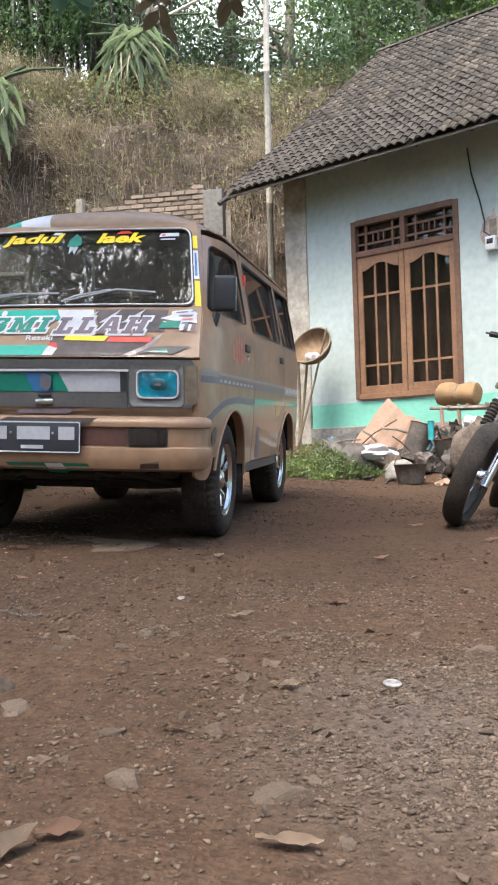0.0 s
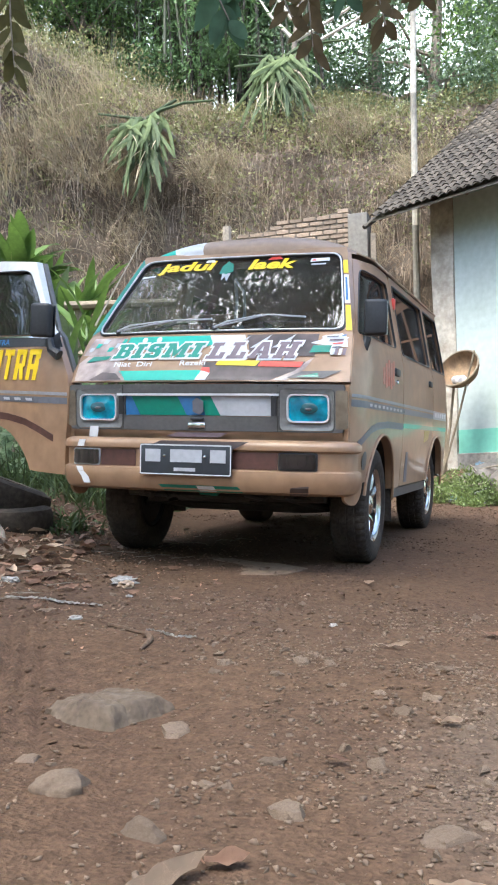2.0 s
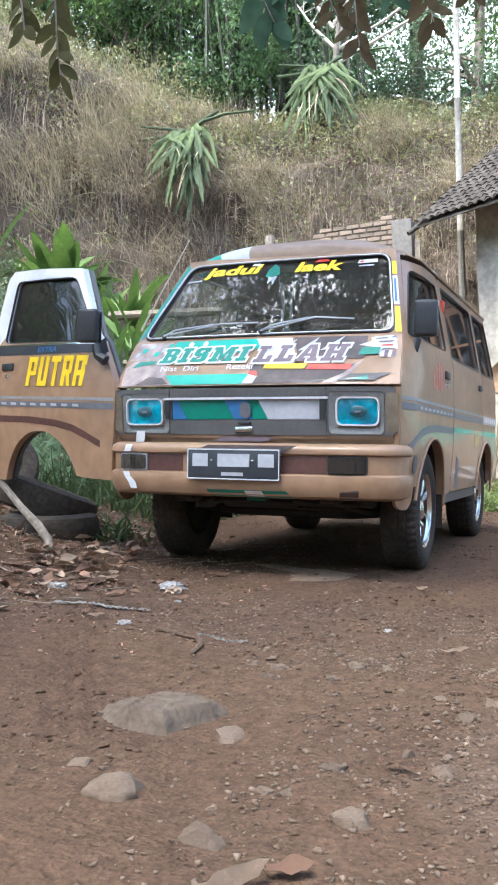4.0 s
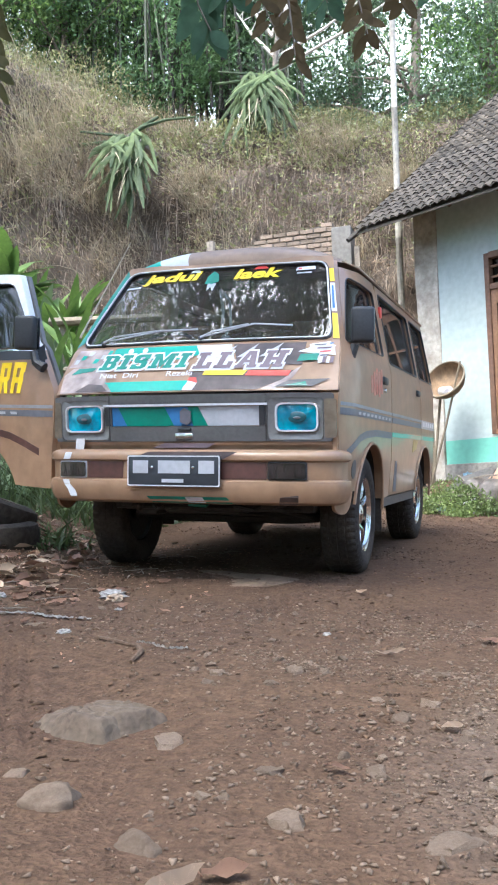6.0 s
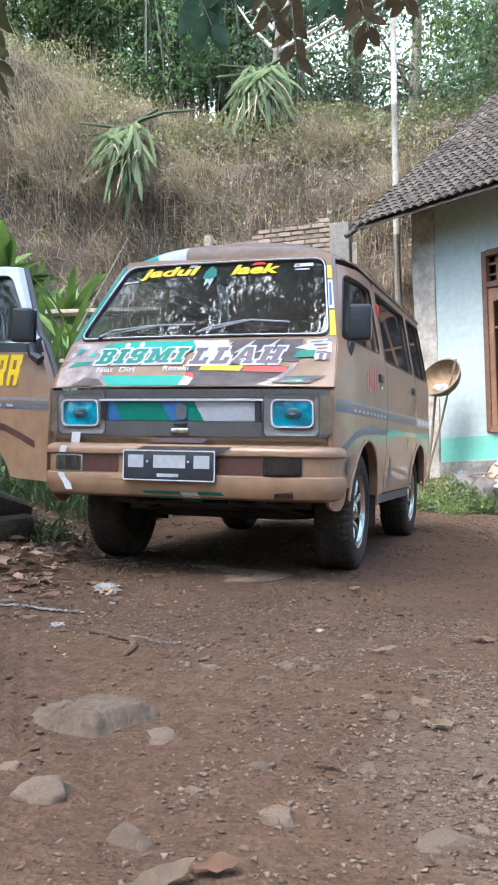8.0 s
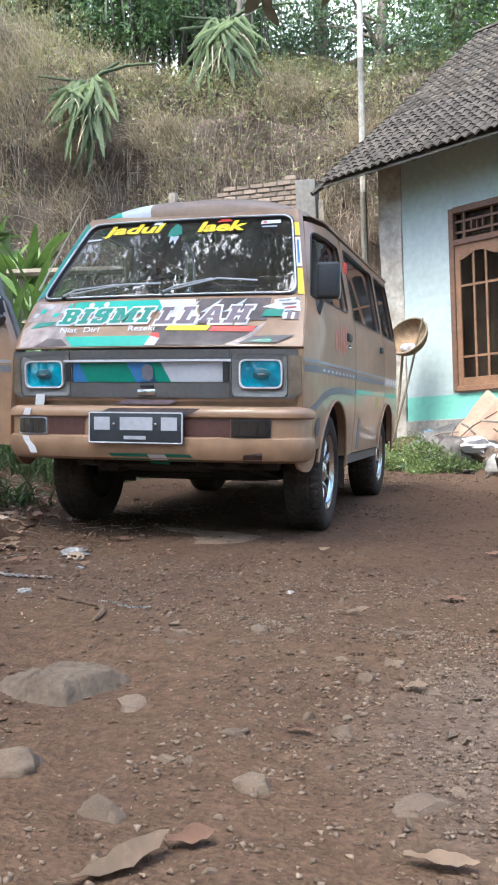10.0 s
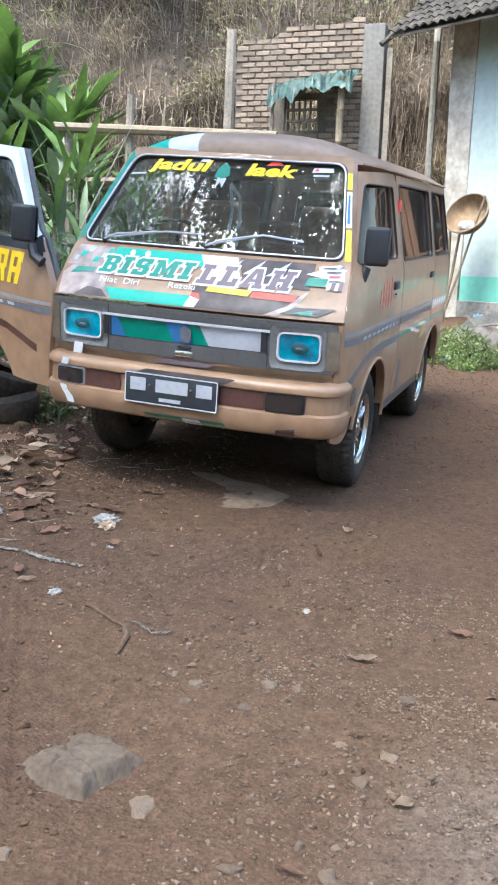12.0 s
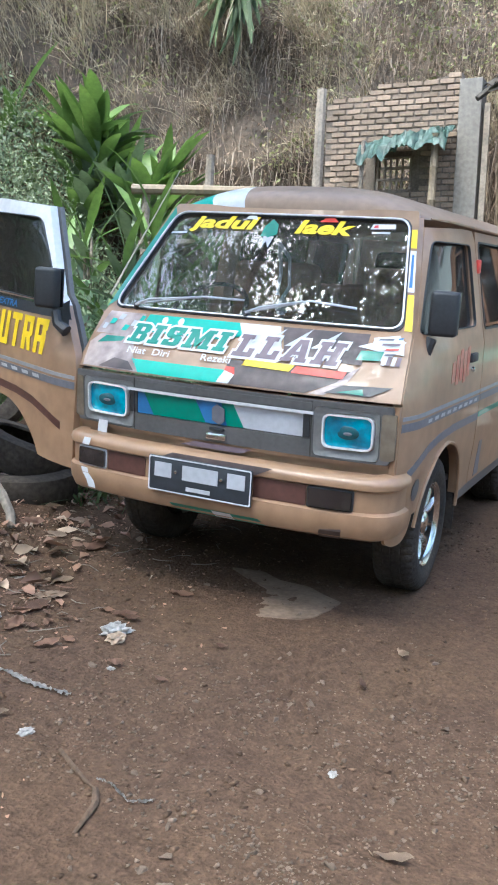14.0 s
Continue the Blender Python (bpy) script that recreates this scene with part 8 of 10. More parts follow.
def build_junk():
    SHIFT = 0.2
    H = lambda u, out, lift=0.0: heap_at(u + SHIFT, out, lift)
    at_house = lambda u, out, z: house_at(u + SHIFT, out, z)
    # measured along the front: u to the right, out from the wall
    sheet("roofing_board", [H(-0.42, 0.75, 0.02), H(0.12, 0.55, 0.08), H(0.1, 0.38, 0.24), H(-0.38, 0.5, 0.1)], [], M_DULL, "grey corrugated board lying against the plinth", "board", 0.012)
    sheet("plank", [H(-0.55, 0.95, 0.02), H(0.0, 0.8, 0.05), H(0.02, 0.7, 0.09), H(-0.52, 0.83, 0.04)], [], M_OLDWOOD, "weathered plank on the junk heap", "plank", 0.02)
    sheet("cardboard", [H(0.12, 0.72, 0.16), H(0.46, 0.82, 0.02), H(0.72, 0.5, 0.36), H(0.42, 0.42, 0.56)], [(1, 0, 0.5, 0.03), (0, 1, 0.45, -0.03)], M_CARD, "flattened brown cardboard box leaning on the wall", "cardboard", 0.007)
    sheet("cardboard", [H(0.46, 0.80, 0.02), H(0.7, 0.75, 0.06), H(0.86, 0.5, 0.34), H(0.70, 0.48, 0.40)], [(1, 0, 0.5, -0.03)], M_CARD, "flattened brown cardboard flap on the junk heap", "cardboard", 0.007)
    lump("old_sack", H(0.16, 0.98, 0.12), (0.2, 0.15, 0.16), M_SOOT, "dark bundled sack on the junk heap", "sack", 1)
    lump("old_sack", H(0.44, 1.05, 0.12), (0.21, 0.16, 0.18), M_SOOT, "dark bundled sack on the junk heap", "sack", 2)
    lump("old_sack", H(-0.12, 1.0, 0.05), (0.13, 0.12, 0.09), M_SACK, "small brown sack on the junk heap", "sack", 3)
    lump("rag", H(0.62, 1.02, 0.2), (0.19, 0.12, 0.08), M_CLOTH, "crumpled white rag on the junk heap", "rag", 4, 0.5)
    lump("plastic_scrap", H(0.12, 1.42, 0.03), (0.1, 0.06, 0.04), M_BLUEP, "torn blue plastic on the weeds", "plastic", 5, 0.6)
    thing("rod", tubed([H(0.16, 1.38, 0.05), H(0.6, 0.95, 0.24)], 0.008, 6), M_ZINC, Matrix.Identity(4), "thin grey rod across the junk heap", "rod")
    thing("iron_hoop", tubed([H(0.12, 0.9, 0.1), H(0.2, 0.95, 0.24), H(0.34, 0.9, 0.2), H(0.5, 0.85, 0.33), H(0.72, 0.75, 0.44)], 0.007, 6), M_RUST, Matrix.Identity(4), "bent rusty iron rod on the junk heap", "rod")
    bucket("tin_drum", H(0.98, 0.92, 0.10), 0.12, 0.13, 0.36, M_SOOT, "sooty tin drum leaning on the junk heap", False, (-6, 20))
    bucket("black_basin", H(1.30, 1.5, 0.0), 0.11, 0.145, 0.17, M_SOOT, "black rubber basin before the junk heap")
    lump("stone_block", H(1.08, 1.3, 0.08), (0.15, 0.1, 0.12), M_CEMENT, "broken cement block beside the basin", "block", 6, 0.3)
    bucket("oil_can", H(1.24, 1.0, 0.34), 0.028, 0.03, 0.17, M_TURQ, "small turquoise can on the junk heap", False)
    bucket("dark_pail", H(1.36, 0.82, 0.05), 0.12, 0.14, 0.26, M_SOOT, "dark plastic pail in the junk heap", True, (8, -8))
    # rack with the rolled mattress
    o = H(1.3, 0.75, 0)
    rack = empty("wooden_rack", Matrix.Translation(o), "rough wooden rack carrying a rolled foam mattress", "rack")
    for du, do in ((-0.05, 0.0), (0.55, 0.0), (-0.05, -0.35), (0.55, -0.35)):
        p = H(1.3 + du, 0.75 + do, -0.05) - o
        part("leg", tubed([p, at_house(1.27 + du, 0.75 + do, 0.79) - o], 0.02, 6), M_PINKWOOD, rack)
    for do in (0.0, -0.35):
        part("rail", tubed([at_house(1.1, 0.75 + do, 0.79) - o, at_house(1.95, 0.75 + do, 0.76) - o], 0.018, 6), M_OLDWOOD, rack)
    for du in (0.0, 0.2, 0.4):
        part("slat", tubed([at_house(1.3 + du, 0.78, 0.80) - o, at_house(1.3 + du, 0.36, 0.80) - o], 0.014, 6), M_OLDWOOD, rack)
    roll = empty("rolled_mattress", at_m(at_house(1.36, 0.66, 0.915)) @ Matrix.Scale(0.88, 4), "rolled tan foam mattress tied in the middle", "mattress")
    bm = lathe([(-0.228, 0.001), (-0.24, 0.08), (-0.225, 0.115), (-0.15, 0.128), (-0.05, 0.118), (0.0, 0.1), (0.05, 0.118), (0.15, 0.13), (0.225, 0.118), (0.24, 0.08), (0.228, 0.001)], 26)
    for v in bm.verts:
        v.co += Vector((0, v.co.y, v.co.z)).normalized() * (0.02 * noise.noise(v.co * 9) + 0.012 * noise.noise(v.co * 22)) if abs(v.co.y) + abs(v.co.z) > 0.01 else Vector()
    part("foam", bm, M_FOAM, roll)
    part("cord", lathe([(-0.006, 0.1), (0, 0.107), (0.006, 0.1)], 20), M_OLDWOOD, roll)
    for u, out, z, su, sz, mt, lab in ((1.75, 0.7, 0.72, 0.35, 0.3, M_CLOTH, "pale broken panel"), (1.55, 0.55, 0.55, 0.3, 0.35, M_CARD, "torn cardboard sheet"), (2.0, 0.9, 0.6, 0.3, 0.35, M_CLOTH, "pale broken panel"), (2.1, 0.6, 0.95, 0.3, 0.16, M_CEMENT, "grey broken board")):
        a = at_house(u - su / 2, out, z - sz / 2)
        sheet("scrap_sheet", [a, at_house(u + su / 2, out - 0.05, z - sz / 2 + 0.04), at_house(u + su / 2 - 0.05, out - 0.2, z + sz / 2), at_house(u - su / 2 + 0.06, out - 0.2, z + sz / 2 - 0.06)], [(1, 0, 0.5, 0.04)], mt, lab + " on the junk heap", "scrap", 0.01, "scrap sheets")
    lump("feed_sack", H(1.65, 0.95, 0.2), (0.2, 0.16, 0.28), M_SACK, "upright brown feed sack in the junk heap", "sack", 9, 0.25)
    lump("feed_sack", H(2.05, 0.95, 0.18), (0.22, 0.18, 0.25), M_SACK, "slumped brown feed sack in the junk heap", "sack", 11, 0.3)
    # mounds painted dark to read as shadowy gaps behind the junk
    lump("gap_shade_mound", H(1.15, 0.75, 0.0), (0.6, 0.2, 0.2), M_GAP_SHADE, "low rubbish mound under the rack, coloured as shadowy gaps", "rubbish", 12, 0.4, -31)
    lump("gap_shade_mound", H(0.3, 0.7, -0.02), (0.6, 0.25, 0.17), M_GAP_SHADE, "rubbish mound under the cardboard, coloured as shadowy gaps", "rubbish", 13, 0.4, -31)
    lump("gap_shade_mound", H(1.9, 0.75, 0.0), (0.45, 0.25, 0.34), M_GAP_SHADE, "rubbish mound against the wall, coloured as shadowy gaps", "rubbish", 14, 0.5, -31)
    lump("gap_shade_mound", H(1.62, 0.72, 0.0), (0.72, 0.2, 0.38), M_GAP_SHADE, "rubbish mound under the rack, coloured as shadowy gaps", "rubbish", 15, 0.5, -31)
    for u, out, lift, size, mt, lab in ((1.72, 0.92, 0.30, (0.13, 0.11, 0.2), M_SACK, "upright brown sack in the junk heap"), (1.5, 0.98, 0.14, (0.14, 0.1, 0.12), M_SOOT, "dark bundle in the junk heap"), (1.9, 0.98, 0.16, (0.16, 0.12, 0.15), M_CARD, "tan crumpled bag in the junk heap"), (2.1, 0.9, 0.34, (0.15, 0.1, 0.14), M_SACK, "brown crumpled bag in the junk heap"), (1.62, 0.85, 0.44, (0.12, 0.09, 0.08), M_CLOTH, "crumpled pale bag on the junk heap"), (1.14, 0.95, 0.10, (0.12, 0.1, 0.12), M_SOOT, "dark bundle in the junk heap"), (0.75, 0.95, 0.08, (0.14, 0.1, 0.1), M_SACK, "small brown bundle in the junk heap")):
        lump("rubbish_bag", H(u, out, lift), size, mt, lab, "bag", u * 7, 0.55)
    for k in range(14):
        a, c = H(rnd(-0.3, 2.0), rnd(0.6, 1.2), rnd(0.05, 0.3)), Vector((rnd(-0.35, 0.35), rnd(-0.2, 0.1), rnd(-0.04, 0.22)))
        thing("scrap_stick", tubed([a, a + c * 0.5 + Vector((0, 0, 0.015)), a + c], rnd(0.006, 0.013), 6), random.choice([M_OLDWOOD, M_BAMBOO, M_RUST, M_SOOT]), Matrix.Identity(4), "thin stick or rod lying on the junk heap", "stick", "sticks on the junk heap")
    for i in range(170):
        u, out = rnd(-0.4, 2.2), rnd(0.3, 1.7)
        s, high = rnd(0.03, 0.10), 0.10 if out < 1.0 else 0
        if i % 2:
            k, a = math.sqrt(rnd(0.1, 1.0)), rnd(0, math.pi)
            u, out = 1.62 + 0.72 * k * math.cos(a), 0.72 + 0.27 * k * math.sin(a)
            s, high = rnd(0.03, 0.09), 0.40 * math.sqrt(max(0, 1 - k * k))
        c = H(u, out, 0.02 + high * (1 if i % 2 else rnd(0, 1)))
        e = Vector((random.gauss(0, 1), random.gauss(0, 1), random.gauss(0, 1) * (0.9 if i % 2 else 0.25))).normalized()
        f = e.cross(Vector((random.gauss(0, 1), random.gauss(0, 1), random.gauss(0, 1)))).normalized()
        if not i % 2:
            f = Vector((-e.y, e.x, rnd(-0.2, 0.2))).normalized()
        sheet("rubbish_scrap", [c + e * s, c + f * s * rnd(0.6, 1), c - e * s * rnd(0.7, 1.1), c - f * s * rnd(0.6, 1)],
              [(1, 0, 0.5, 0.02)], random.choice([M_CLOTH, M_CLOTH, M_SACK, M_SOOT, M_SOOT, M_CARD, M_BLUEP, M_DULL, M_OLDWOOD, M_SACK]), "small scrap of rubbish before the house", "scrap", 0.004, "rubbish scraps")


def at_m(p):
    return Matrix.Translation(p) @ pose(0, 0, 0, 0, 3, -31)


build_junk()


# ---- motorcycle at the edge of the yard ----
def make_motorcycle():
    base = Vector((1.81, 1.45, 0))
    base.z = ground_z(base.x, base.y) + 0.002
    m = Matrix.Translation(base) @ pose(0, 0, 0, 0, 0, 254) @ pose(0, 0, 0, -25, 0, 0)
    bike = empty("motorcycle", m, "parked motorcycle with a bare front wheel and dark fork boots", "motorcycle")
    # frame: x ahead, y to its left, z up; front tyre touches the ground at the origin
    def wheel(x, r, w):
        e = new("wheel")
        e.parent = bike
        e.matrix_basis = Matrix.Translation((x, 0, r)) @ pose(0, 0, 0, 0, 0, 90)
        part("tyre", lathe([(-w * 0.55, r - 0.07), (-w, r - 0.05), (-w, r - 0.03), (-w * 0.72, r - 0.012), (-w * 0.3, r), (w * 0.3, r), (w * 0.72, r - 0.012), (w, r - 0.03), (w, r - 0.05), (w * 0.55, r - 0.07)], 48), M_RUBBER, e)
        part("rim", lathe([(-w * 0.6, r - 0.062), (-w * 0.5, r - 0.085), (0, r - 0.095), (w * 0.5, r - 0.085), (w * 0.6, r - 0.062)], 40), M_UNDER, e)
        part("hub", lathe([(-0.055, 0.001), (-0.055, 0.05), (-0.02, 0.035), (0.02, 0.035), (0.055, 0.05), (0.055, 0.001)], 20), M_ALLOY, e)
        for k in range(20):
            a = 2 * math.pi * k / 20
            s = 0.03 if k % 2 else -0.03
            part("spoke", tubed([(s, 0.045 * math.cos(a + 0.5), 0.045 * math.sin(a + 0.5)), (0, (r - 0.09) * math.cos(a), (r - 0.09) * math.sin(a))], 0.002, 4), M_CHROME, e)
    wheel(0, 0.305, 0.056)
    wheel(-1.24, 0.29, 0.045)
    back = Vector((-0.27, 0, 0.62))
    for s in (1, -1):
        a = Vector((0, s * 0.075, 0.29))
        d = back.normalized()
        fork = part("fork_leg", tubed([a - d * 0.03, a + d * 0.3], 0.024, 10), M_ALLOY, bike)
        pts = [a + d * (0.3 + 0.17 * k / 16) for k in range(17)]
        part("rubber_boot", tubed(pts, [0.034 if k % 2 else 0.027 for k in range(17)], 10), M_RUBBER, fork)
        part("fork_tube", tubed([a + d * 0.47, a + d * 0.68], 0.017, 8), M_CHROME, fork)
        part("grip", tubed([(-0.37, s * 0.22, 1.075), (-0.41, s * 0.31, 1.06)], 0.017, 8), M_RUBBER, bike)
        part("lever", tubed([(-0.34, s * 0.19, 1.075), (-0.32, s * 0.32, 1.055)], 0.006, 6), M_DARK, bike)
        part("indicator", boxed(-0.03, 0.03, -0.03, 0.03, -0.02, 0.02, bevel=0.012), M_AMBER, bike, at=Matrix.Translation((-0.24, s * 0.10, 0.80)))
    part("handlebar", tubed([(-0.41, -0.31, 1.06), (-0.36, -0.2, 1.075), (-0.30, -0.08, 0.96), (-0.30, 0.08, 0.96), (-0.36, 0.2, 1.075), (-0.41, 0.31, 1.06)], 0.011, 8), M_DARK, bike)
    part("headlamp", lathe([(0.08, 0.001), (0.075, 0.05), (0.06, 0.075), (0.0, 0.07), (-0.06, 0.03), (-0.065, 0.001)], 22), M_DARK, bike, at=Matrix.Translation((-0.2, 0, 0.83)))
    part("mudguard_stay", tubed([(-0.14, -0.08, 0.6), (-0.14, 0.08, 0.6)], 0.012, 6), M_DARK, bike)
    part("frame", tubed([(-0.32, 0, 0.85), (-0.62, 0, 0.62), (-0.72, 0, 0.3), (-1.24, 0, 0.29)], 0.024, 8), M_DARK, bike)
    part("tank", boxed(-0.72, -0.36, -0.12, 0.12, 0.66, 0.84, bevel=0.06, segs=3), M_DARK, bike)
    part("seat", boxed(-1.35, -0.70, -0.11, 0.11, 0.70, 0.78, bevel=0.03, segs=3), M_RUBBER, bike)
    part("engine", boxed(-0.78, -0.44, -0.12, 0.12, 0.26, 0.56, bevel=0.04, segs=2), M_UNDER, bike)
    part("side_stand", tubed([(-0.72, 0.1, 0.3), (-0.66, 0.30, 0.10)], 0.01, 6), M_DARK, bike)
    return bike


make_motorcycle()


# ---- old tyres and the leaf-strewn edge ----
def make_old_tyre(m, r, w, label):
    prof = [(-w, r * 0.62), (-w * 1.05, r * 0.8), (-w * 0.85, r * 0.96), (-w * 0.5, r), (w * 0.5, r), (w * 0.85, r * 0.96), (w * 1.05, r * 0.8), (w, r * 0.62), (w * 0.85, r * 0.6), (w * 0.8, r * 0.85), (0, r * 0.93), (-w * 0.8, r * 0.85), (-w * 0.85, r * 0.6), (-w, r * 0.62)]
    return thing("discarded_tyre", lathe(prof, 40, "z"), M_OLDRUBBER, m, label, "tyre", "old tyres")


M_OLDRUBBER = mat("dusty_rubber", (0.07, 0.057, 0.045), rough=0.95, var=0.35, scale=5, fine=40, bump=0.3, second=(0.038, 0.031, 0.026), spec=0.15)
tz = ground_z(-1.5, 0.78)
make_old_tyre(Matrix.Translation((-1.46, 0.74, tz - 0.005)) @ pose(0, 0, 0, 3, 3, 0), 0.28, 0.085, "discarded dusty tyre lying flat among weeds")
make_old_tyre(Matrix.Translation((-1.54, 0.84, tz + 0.145)) @ pose(0, 0, 0, -10, 19, 0), 0.29, 0.088, "discarded dusty tyre stacked on another")
make_old_tyre(Matrix.Translation((-2.4, 1.5, ground_z(-2.4, 1.5) + 0.24)) @ pose(0, 0, 0, 64, 12, 30), 0.29, 0.085, "discarded dusty tyre leaning among the weeds")
sz = ground_z(-1.1, 0.25)
thing("broken_branch", tubed([(-1.12, 0.24, sz - 0.03), (-1.17, 0.29, sz + 0.06), (-1.27, 0.35, sz + 0.13), (-1.42, 0.42, sz + 0.22), (-1.58, 0.46, sz + 0.36)], [0.025, 0.022, 0.024, 0.02, 0.017], 8), M_BARK, Matrix.Identity(4), "broken grey-brown branch leaning on the tyres", "branch")


# ---- stones ----
M_STONE = mat("grey_stone", (0.158, 0.118, 0.087), rough=0.95, var=0.25, scale=7, fine=50, bump=0.4, second=(0.125, 0.088, 0.063), random_tint=0.3, spec=0.2)
M_SLABROCK = mat("cracked_grey_rock", (0.128, 0.099, 0.074), rough=0.95, var=0.24, scale=9, fine=60, bump=0.6, second=(0.09, 0.067, 0.05), spec=0.1)
M_CHIPS = mat("pale_chips", (0.18, 0.132, 0.097), rough=0.95, var=0.25, scale=20, fine=90, bump=0.2, second=(0.125, 0.087, 0.062), island=0.35, spec=0.2)
M_CLOD = mat("earth_clod", (0.128, 0.083, 0.055), spec=0.05, rough=0.98, var=0.3, scale=20, fine=90, bump=0.4, second=(0.085, 0.054, 0.036), island=0.45)
M_GRAVEL = mat("gravel", (0.14, 0.094, 0.066), spec=0.1, rough=0.95, var=0.25, scale=20, fine=90, bump=0.2, second=(0.082, 0.054, 0.038), island=0.4)


def stone_mesh(seed, flat=0.6, sub=2, rough=0.25, cuts=7):
    """A stone broken along a few planes."""
    r = random.Random(seed)
    bm = bmesh.new()
    bmesh.ops.create_icosphere(bm, subdivisions=sub, radius=1)
    for k in range(cuts):
        d = Vector((r.gauss(0, 1), r.gauss(0, 1), abs(r.gauss(0.2, 0.8)))).normalized()
        bmesh.ops.bisect_plane(bm, geom=bm.verts[:] + bm.edges[:] + bm.faces[:], plane_co=d * r.uniform(0.62, 0.88), plane_no=d, clear_outer=True)
        open_edges = [e for e in bm.edges if e.is_boundary]
        if open_edges:
            bmesh.ops.holes_fill(bm, edges=open_edges)
    bmesh.ops.triangulate(bm, faces=bm.faces[:])
    o = Vector((seed * 7.7, seed * 3.3, 0))
    for v in bm.verts:
        n = v.co.copy()
        k = 1 + rough * noise.noise(n * 1.1 + o) + rough * 0.4 * noise.noise(n * 3.1 + o)
        v.co = Vector((n.x, n.y, n.z * flat)) * k
    me = bpy.data.meshes.new("stone")
    bm.to_mesh(me)
    bm.free()
    me.materials.append(M_STONE)
    if sub > 2:
        me.polygons.foreach_set("use_smooth", [True] * len(me.polygons))
        me.set_sharp_from_angle(angle=radians(50))
    return me


def rock(x, y, sx, sy, sz, seed, label, turn=0.0):
    ob = new("rock", stone_mesh(seed, 1.0, 4, 0.42, 3))
    ob.matrix_basis = Matrix.Translation((x, y, floor_z(x, y) - sz * 0.3)) @ pose(0, 0, 0, 0, 0, turn) @ Matrix.Diagonal((sx, sy, sz, 1))
    return tagged(ob, label, "rock", "rocks in the yard")




def make_slab_rock():
    """A low angular rock with a cracked flat top."""
    loop = [(0.445, -1.945), (0.458, -1.885), (0.50, -1.83), (0.48, -1.785), (0.55, -1.77), (0.605, -1.768), (0.628, -1.80), (0.695, -1.815), (0.69, -1.865), (0.652, -1.925), (0.637, -1.99), (0.585, -2.0), (0.51, -1.985)]
    cracks = [((0.494, -1.80), (0.533, -1.878)), ((0.533, -1.878), (0.645, -1.935)), ((0.533, -1.878), (0.549, -1.99)), ((0.545, -1.865), (0.628, -1.80))]
    def inside(x, y):
        hit, near = False, 9.0
        for (ax, ay), (bx, by) in zip(loop, loop[1:] + loop[:1]):
            if (ay > y) != (by > y) and x < ax + (y - ay) * (bx - ax) / (by - ay):
                hit = not hit
            t = max(0, min(1, ((x - ax) * (bx - ax) + (y - ay) * (by - ay)) / ((bx - ax) ** 2 + (by - ay) ** 2)))
            near = min(near, math.hypot(x - ax - t * (bx - ax), y - ay - t * (by - ay)))
        return near if hit else -near
    def gap(x, y):
        near = 9.0
        x, y = x + 0.008 * noise.noise(Vector((x * 40, y * 40, 0))), y + 0.008 * noise.noise(Vector((x * 40, y * 40, 7)))
        for (ax, ay), (bx, by) in cracks:
            t = max(0, min(1, ((x - ax) * (bx - ax) + (y - ay) * (by - ay)) / ((bx - ax) ** 2 + (by - ay) ** 2)))
            near = min(near, math.hypot(x - ax - t * (bx - ax), y - ay - t * (by - ay)))
        return near
    xs, ys = np.arange(0.42, 0.72, 0.004), np.arange(-2.03, -1.74, 0.004)
    verts, faces, ids = [], [], {}
    for j, y in enumerate(ys):
        for i, x in enumerate(xs):
            d = inside(x, y) + 0.006 * noise.noise(Vector((x * 30, y * 30, 3)))
            if d < -0.012:
                continue
            top = 0.034 + 0.07 * (x - 0.57) - 0.05 * (y + 1.87) + 0.006 * noise.noise(Vector((x * 14, y * 14, 1))) + 0.003 * noise.noise(Vector((x * 60, y * 60, 1)))
            h = (top + 0.012) * smooth01((d + 0.012) / (0.055 if x < 0.6 else 0.035)) ** 0.8 - 0.012 - 0.012 * max(0, 1 - gap(x, y) / 0.0042)
            ids[i, j] = len(verts)
            verts.append((x, y, floor_z(x, y) + h))
    for (i, j) in ids:
        if (i + 1, j) in ids and (i, j + 1) in ids and (i + 1, j + 1) in ids:
            faces.append((ids[i, j], ids[i + 1, j], ids[i + 1, j + 1], ids[i, j + 1]))
    return tagged(raw("rock", verts, faces, M_SLABROCK, True), "broad flat grey rock cracked across its top", "rock", "rocks in the yard")


make_slab_rock()
rock(0.765, -1.972, 0.034, 0.03, 0.034, 2, "fist-sized brown rock in the earth")
rock(0.700, -2.310, 0.05, 0.042, 0.036, 3, "flat grey rock in the earth", 10)
rock(0.914, -2.430, 0.034, 0.031, 0.026, 4, "pale rounded rock in the earth")
rock(1.100, -2.290, 0.038, 0.031, 0.024, 5, "dark grey flat rock in the earth", 30)
rock(1.350, -2.300, 0.042, 0.038, 0.014, 6, "dark grey rock half buried in the earth", 40)
rock(0.973, -2.222, 0.016, 0.012, 0.011, 7, "small white pebble in the earth")
rock(0.933, -2.222, 0.016, 0.014, 0.013, 8, "small brown rock in the earth")
rock(0.878, -2.312, 0.012, 0.010, 0.009, 9, "small grey rock in the earth")
rock(1.190, -2.025, 0.025, 0.021, 0.020, 33, "dark grey rock in the earth")
rock(1.119, -1.965, 0.015, 0.013, 0.015, 39, "small pale rock in the earth")
rock(0.873, -1.385, 0.027, 0.024, 0.022, 10, "rounded brown rock in the earth")
rock(0.688, -1.466, 0.025, 0.022, 0.020, 35, "rounded brown rock in the earth")
